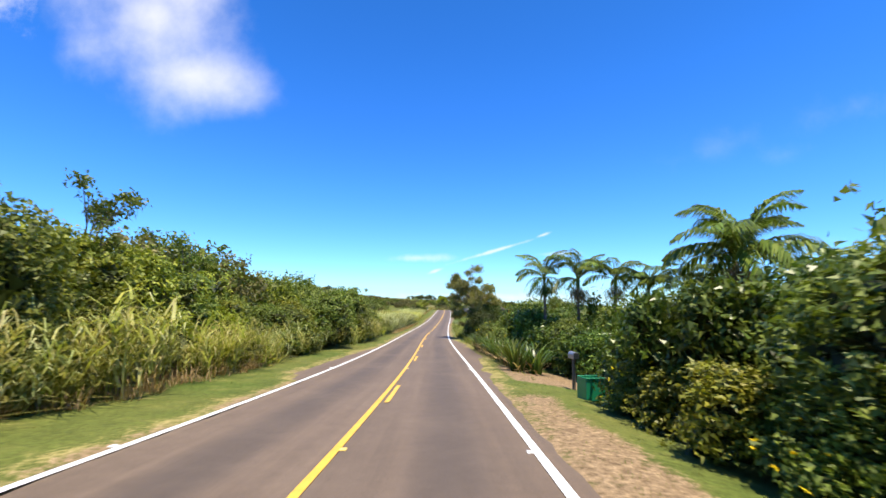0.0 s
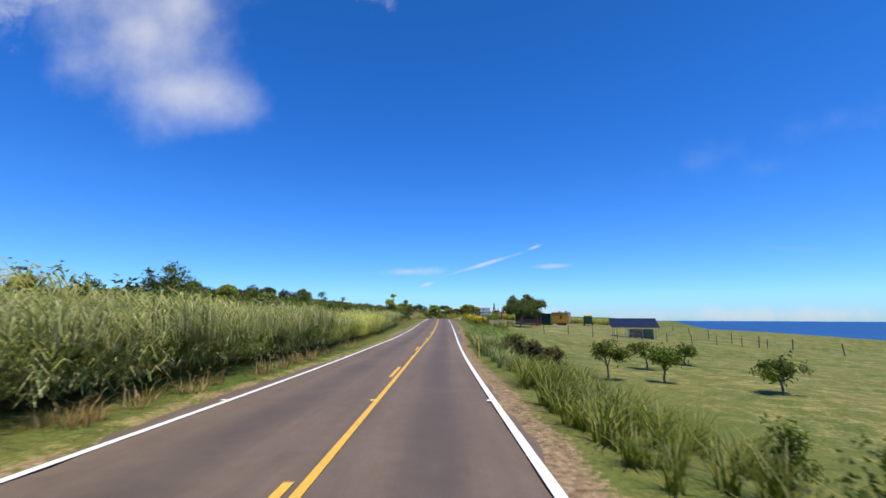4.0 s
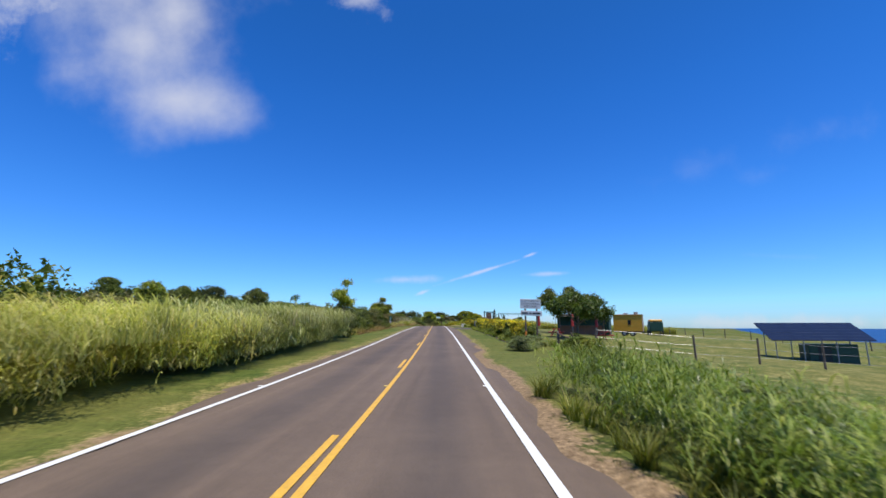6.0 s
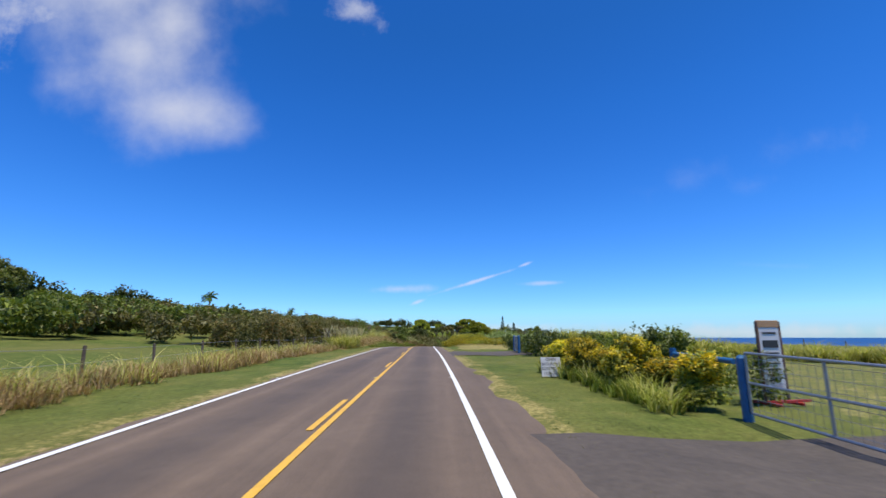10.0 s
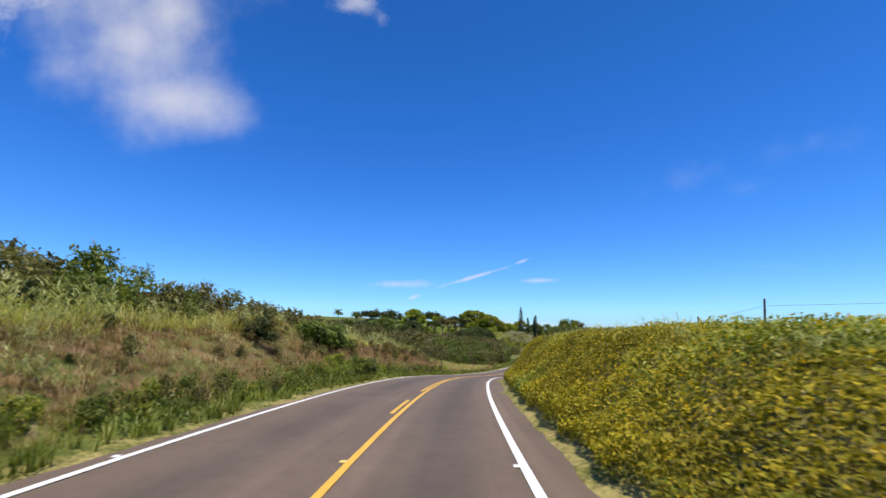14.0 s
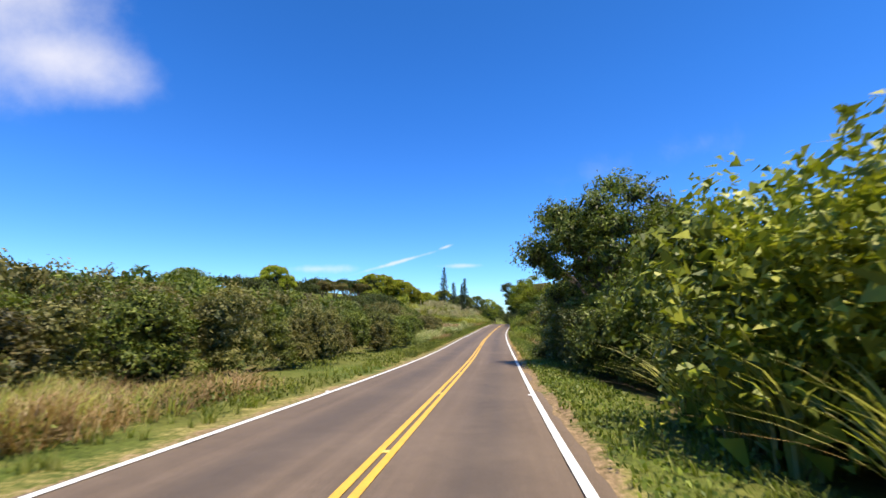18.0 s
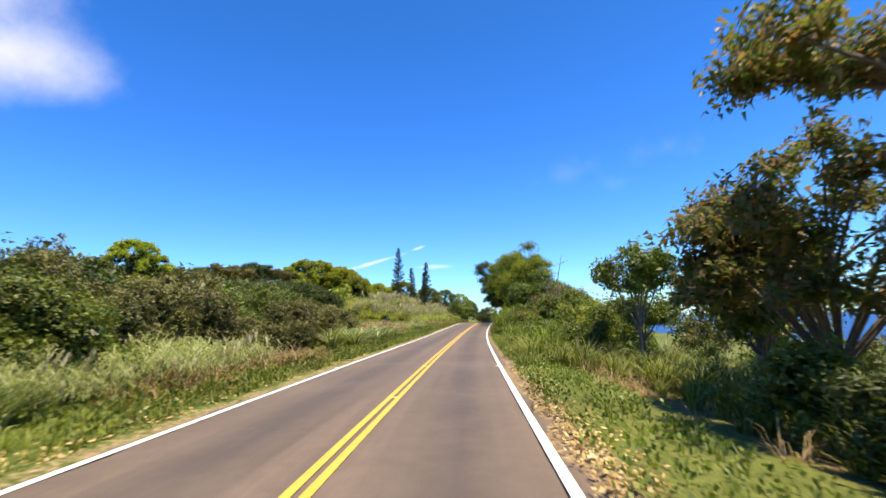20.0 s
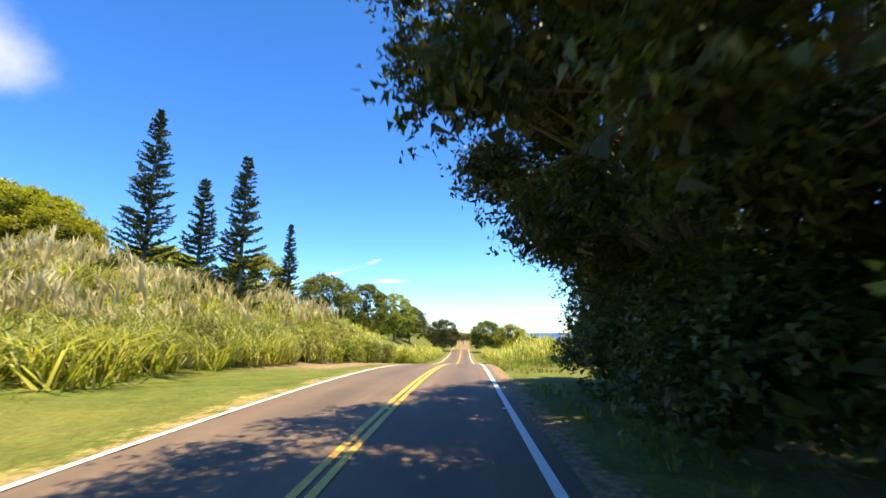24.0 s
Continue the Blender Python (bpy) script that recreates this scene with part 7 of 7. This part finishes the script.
def food_trailer():
    t = thing("food_trailer", stand(161.0, 25.2, -28), "mustard-yellow food trailer with tan end wall", "trailer")
    part("long_wall", box(B(), (3.3, 0.06, 2.0), (0, -1.1, 1.6), (0, 0, 0), 0.01), M["yellow_panel"], t)
    part("back_wall", box(B(), (3.3, 0.06, 2.0), (0, 1.1, 1.6), (0, 0, 0), 0.01), M["yellow_panel"], t)
    for x in (-1.65, 1.65):
        part("end_wall", box(B(), (0.06, 2.26, 2.0), (x, 0, 1.6), (0, 0, 0), 0.01), M["tan_panel"], t)
    part("roof", box(B(), (3.42, 2.36, 0.08), (0, 0, 2.64), (0, 0, 0), 0.02), M["tan_panel"], t)
    part("floor_frame", box(B(), (3.4, 2.2, 0.14), (0, 0, 0.54)), M["dark_metal"], t)
    part("window", box(B(), (0.36, 0.02, 0.6), (0.2, -1.14, 1.7)), M["glass"], t)
    part("roof_vent", rod(B(), (0.9, 0.3, 2.68), (0.9, 0.3, 3.0), 0.22, 0.26, 12), M["steel"], t)
    part("roof_box", box(B(), (0.5, 0.4, 0.22), (-0.3, 0.2, 2.78), (0, 0, 0), 0.02), M["steel"], t)
    for x in (-0.45, 0.45):
        for y in (-1.0, 1.0):
            w = part("wheel", rod(B(), (x, y - 0.09, 0.33), (x, y + 0.09, 0.33), 0.33, None, 18), M["rubber"], t)
            part("rim", rod(B(), (x, y - 0.10, 0.33), (x, y + 0.10, 0.33), 0.18, None, 12), M["steel"], w)
    part("tow_bar", box(B(), (1.0, 0.1, 0.1), (2.1, 0, 0.5)), M["dark_metal"], t)


def container():
    t = thing("storage_container", stand(164.5, 22.6, -28), "dark green storage container behind the stand", "container")
    part("body", box(B(), (3.0, 2.2, 2.2), (0, 0, 1.2), (0, 0, 0), 0.03), M["green_panel"], t)
    for i in range(12):
        part("rib", box(B(), (0.06, 0.04, 2.0), (-1.35 + 0.245 * i, -1.115, 1.2)), M["green_panel"], t)
    part("roof_sheet", box(B(), (3.2, 2.5, 0.06), (0, -0.1, 2.34)), M["dark_metal"], t)
    part("base_block", box(B(), (2.8, 2.0, 0.14), (0, 0, 0.06)), M["stone"], t)


def truck():
    t = thing("parked_truck", stand(174.5, 35, -20), "small green truck with yellow roof parked by the field", "truck")
    part("cargo_body", box(B(), (1.9, 3.0, 1.5), (0, -0.4, 1.35), (0, 0, 0), 0.12), M["green_panel"], t)
    part("roof_cap", box(B(), (1.8, 3.0, 0.35), (0, -0.4, 2.2), (0, 0, 0), 0.14), M["yellow_panel"], t)
    part("cab", box(B(), (1.85, 1.3, 1.2), (0, 1.75, 1.1), (0, 0, 0), 0.18), M["green_panel"], t)
    part("windscreen", box(B(), (1.5, 0.04, 0.5), (0, 2.4, 1.45), (-20, 0, 0)), M["glass"], t)
    for x in (-0.9, 0.9):
        for y in (-1.2, 1.7):
            w = part("wheel", rod(B(), (x - 0.1, y, 0.36), (x + 0.1, y, 0.36), 0.36, None, 16), M["rubber"], t)
            part("rim", rod(B(), (x - 0.11, y, 0.36), (x + 0.11, y, 0.36), 0.2, None, 12), M["steel"], w)


def booth():
    t = thing("food_stand", stand(156.5, 17.6, -10), "open dark food stand with a flat black roof", "stand")
    for x in (-2.4, 2.4):
        for y in (-1.3, 1.3):
            part("post", box(B(), (0.1, 0.1, 2.3), (x, y, 1.1), (0, 0, 0), 0.01), M["wood"], t)
    part("roof", box(B(), (5.4, 3.2, 0.12), (0, 0, 2.28), (4, 0, 0), 0.02), M["dark_metal"], t)
    part("counter", box(B(), (4.6, 0.5, 0.08), (0, -1.1, 1.0), (0, 0, 0), 0.01), M["wood"], t)
    for i in range(8):
        part("counter_board", box(B(), (0.56, 0.04, 0.94), (-2.02 + 0.575 * i, -1.0, 0.5), (0, 0, 0), 0.006), M["carved"], t)
    part("back_screen", box(B(), (4.8, 0.05, 2.0), (0, 1.25, 1.1)), M["green_panel"], t)


def tent():
    t = thing("shade_canopy", stand(171.0, 21.4, 8), "peaked tan shade canopy on thin poles", "canopy")
    w, h, pk = 2.1, 2.35, 3.15
    bm = B()
    c = [bm.verts.new((x * w, y * w, h)) for x, y in ((-1, -1), (1, -1), (1, 1), (-1, 1))]
    low = [bm.verts.new((x * w, y * w, h - 0.2)) for x, y in ((-1, -1), (1, -1), (1, 1), (-1, 1))]
    p = bm.verts.new((0, 0, pk))
    for i in range(4):
        bm.faces.new((c[i], c[(i + 1) % 4], p))
        bm.faces.new((low[i], low[(i + 1) % 4], c[(i + 1) % 4], c[i]))
    bmesh.ops.solidify(bm, geom=bm.faces[:], thickness=0.02)
    part("cover", bm, M["tarp"], t)
    for x in (-w, w):
        for y in (-w, w):
            part("pole", rod(B(), (x, y, -0.1), (x, y, h), 0.025), M["steel"], t)


def pipe_frame():
    t = thing("canopy_frame", stand(169.5, 11.6, 0), "bare dark pipe frame of an uncovered canopy", "frame")
    w, l, h = 1.7, 2.7, 2.3
    for x in (-w, w):
        for y in (-l, 0, l):
            part("leg", rod(B(), (x, y, -0.1), (x, y, h + (0.12 if y == 0 else 0)), 0.02), M["dark_metal"], t)
        for y in (-l, 0):
            part("eave_pipe", rod(B(), (x, y, h + (0.12 if y == 0 else 0)), (x, y + l, h + (0.12 if y + l == 0 else 0)), 0.018), M["dark_metal"], t)
    for y in (-l, 0, l):
        part("cross_pipe", rod(B(), (-w, y, h + (0.12 if y == 0 else 0)), (w, y, h + (0.12 if y == 0 else 0)), 0.018), M["dark_metal"], t)


def solar_shelter():
    t = thing("solar_shelter", stand(140.2, 31.0, -14, -0.1), "dark solar panel roof over a green pump box", "solar panel")
    tilt, mid = 25.0, 2.42
    up, back = math.sin(radians(tilt)), math.cos(radians(tilt))
    for i in range(4):
        x = -2.61 + 1.74 * i
        p = part("panel", box(B(), (1.72, 3.2, 0.06), (x, 0, mid), (tilt, 0, 0), 0.008), M["solar"], t)
        for j in range(6):
            y = -1.3 + 0.52 * j
            part("cell_line", box(B(), (1.66, 0.014, 0.005), (x, y * back - 0.035 * up, mid + y * up + 0.035 * back), (tilt, 0, 0)), M["dark_metal"], p)
    for y in (-1.05, 1.05):
        part("frame_rail", box(B(), (6.9, 0.09, 0.09), (0, y * back, mid + y * up - 0.085)), M["steel"], t)
        for x in (-3.0, -1.1, 1.1, 3.0):
            part("leg", rod(B(), (x, y * back, -0.3), (x, y * back, mid + y * up - 0.1), 0.045), M["steel"], t)
    part("pump_box", box(B(), (3.3, 1.5, 1.6), (1.0, 0.1, 0.65), (0, 0, 0), 0.03), M["green_panel"], t)
    part("box_door", box(B(), (0.9, 0.03, 1.25), (0.4, -0.67, 0.65), (0, 0, 0), 0.008), M["dark_metal"], t)


def driveway(name, s0, s1, d1, label, near, far):
    s = np.arange(s0, s1 + 0.1, 0.5)
    k = np.linspace(0, 1, 12)
    a = edge_right(s) - 0.7
    S = s[:, None] + ((1 - (s - s0) / (s1 - s0))[:, None] * -near + ((s - s0) / (s1 - s0))[:, None] * far) * ((1 - k) ** 1.6)[None, :]
    D = a[:, None] + (d1 - a)[:, None] * k[None, :] + 0.08 * np.sin(S * 3)
    X, Y = place(S, D)
    Z = level(S) + rise(S, D) + 0.008 - 0.07 * (1 - ease(k, 0.0, 0.085))[None, :]
    V = np.stack([X, Y, Z], -1).reshape(-1, 3)
    i = (np.arange(len(s) - 1)[:, None] * 12 + np.arange(11)[None, :]).ravel()
    Q = np.stack([i, i + 1, i + 13, i + 12], 1)
    me = mesh_np(name, V, Q, M["drive"], True)
    uvl = me.uv_layers.new(name="along")
    uvl.data.foreach_set("uv", np.stack([D.ravel()[Q.ravel()] + 20, S.ravel()[Q.ravel()]], 1).astype(np.float32).ravel())
    tagged(new(name, me), label, "driveway", kind="structure")


def road_studs():
    bm = box(B(), (0.10, 0.10, 0.018), (0, 0, 0.03), (0, 0, 0), 0.008)
    white = bpy.data.meshes.new("road_stud")
    bm.to_mesh(white)
    bm.free()
    yellow = white.copy()
    white.materials.append(M["marker_white"])
    yellow.materials.append(M["marker_yellow"])
    k = -13
    while True:
        s = 164.77 + 12.192 * k
        k += 0.5 if s > 255 else 1
        if s > 520:
            break
        for d, me in ((float(yellow_r(s)) - 0.095, yellow), (float(line_l(s)) - 0.12, white), (float(line_r(s)) - 0.10, white)):
            if me is white and round(s * 10) % 2 and s > 255:
                continue
            x, y = place(s, d)
            ob = new("road_stud", me)
            ob.matrix_basis = pose(float(x), float(y), float(level(s)) - 0.006, 0, 0, face(s))
            tagged(ob, "small reflective road stud beside the painted line", "road stud", "road studs")


def brush_pile(s, d, seed):
    rng = np.random.default_rng(seed)
    t = thing("brush_pile", stand(s, d), "low heap of dry brown cut branches", "brush pile")
    n = 420
    a = rng.uniform(0, 6.28, n)
    r = 2.2 * np.sqrt(rng.uniform(0, 1, n))
    c = np.stack([r * np.cos(a), r * np.sin(a) * 0.8, 0.1 + 0.7 * (1 - r / 2.3) * rng.uniform(0.2, 1, n)], 1)
    part("brushwood", leaves(c, rng.normal(0, 1, (n, 3)) * [1, 1, 0.25] * 2, 1.0, 0.035, rng, 0.0), M["straw"], t)
    part("dead_leaf_layer", leaves(np.repeat(c, 4, 0) + rng.normal(0, 0.2, (n * 4, 3)) * [1, 1, 0.4], rng.normal(0, 1, (n * 4, 3)), 0.25, 0.12, rng, 0.0), M["dry"], t)


litter_sign(), open_sign(), tall_board(), carved_board(), green_sign()
gate("field_gate", 175.0, 7.3, 182.3, 7.5, "wide steel farm gate with blue round posts")
gate("field_gate", 206.8, 8.3, 210.5, 8.7, "steel mesh gate with blue posts across the second drive")
blue_rail(174.9, 7.35, 172.6, 7.6), blue_rail(182.5, 7.55, 185.2, 7.8)
rail_fence(), mailbox(), bins(), delineator()
umbrella(153.0, 12.0), umbrella(153.8, 15.9), umbrella(155.0, 19.0)
picnic_table(150.5, 13.2, 70), picnic_table(148.8, 17.5, 40)
food_trailer(), container(), truck(), booth(), tent(), pipe_frame(), solar_shelter()
post_fence("wire_fence", [(128.6, 9.6), (127, 14), (126, 26), (125, 44)], "post and wire fence across the field", 3.2, 1.2, 0.055, 3, seed=1)
post_fence("wire_fence", [(70, 52), (125, 44), (175, 46), (235, 50)], "post and wire fence along the seaward edge of the field", 6.0, 1.25, 0.07, 3, seed=2)
post_fence("wire_fence", [(177, -8.2), (205, -8.4), (236, -9.2)], "old post and wire fence along the pasture", 3.4, 1.15, 0.055, 3, seed=3)
post_fence("wire_fence", [(212, 20), (240, 21), (262, 13), (300, 10)], "leaning fence posts along the top of the cutting", 5.0, 1.8, 0.045, 2, seed=4, lean=6)
post_fence("wire_fence", [(432, -15.5), (446, -19)], "old grey rail fence by the field", 3.5, 1.0, 0.06, 2, seed=5)
driveway("driveway_1", 174.8, 180.4, 16.0, "short dark asphalt drive to the gate", 5.5, 1.2)
driveway("driveway_2", 205.5, 210.5, 14.0, "second asphalt drive to a gate", 1.6, 1.6)
brush_pile(409.5, -11.5, 600), brush_pile(413, -12.8, 601), brush_pile(416.5, -11.8, 602), brush_pile(418.5, -9.6, 603), brush_pile(411.5, -9.6, 604)
road_studs()


def edging():
    """Lava stones along the foot of the hedge."""
    rng = np.random.default_rng(77)
    base = tagged(new("stone_edging"), "row of dark lava stones at the foot of the hedge", "edging", kind="structure")
    mesh = []
    for i in range(5):
        V, Q = blob(np.zeros(3), np.array([0.13, 0.10, 0.075]) * rng.uniform(0.6, 1.4, 3), rng, 7, 5)
        mesh.append(mesh_np("stone", V, Q, M["stone"]))
    for s in np.arange(136, 171.5, 0.33):
        ob = new("stone", mesh[int(rng.integers(0, 5))])
        p = P(s, 6.12 + rng.normal(0, 0.08), -0.03)
        ob.parent = base
        ob.matrix_basis = pose(p.x, p.y, p.z, 0, 0, rng.uniform(0, 360))


edging()
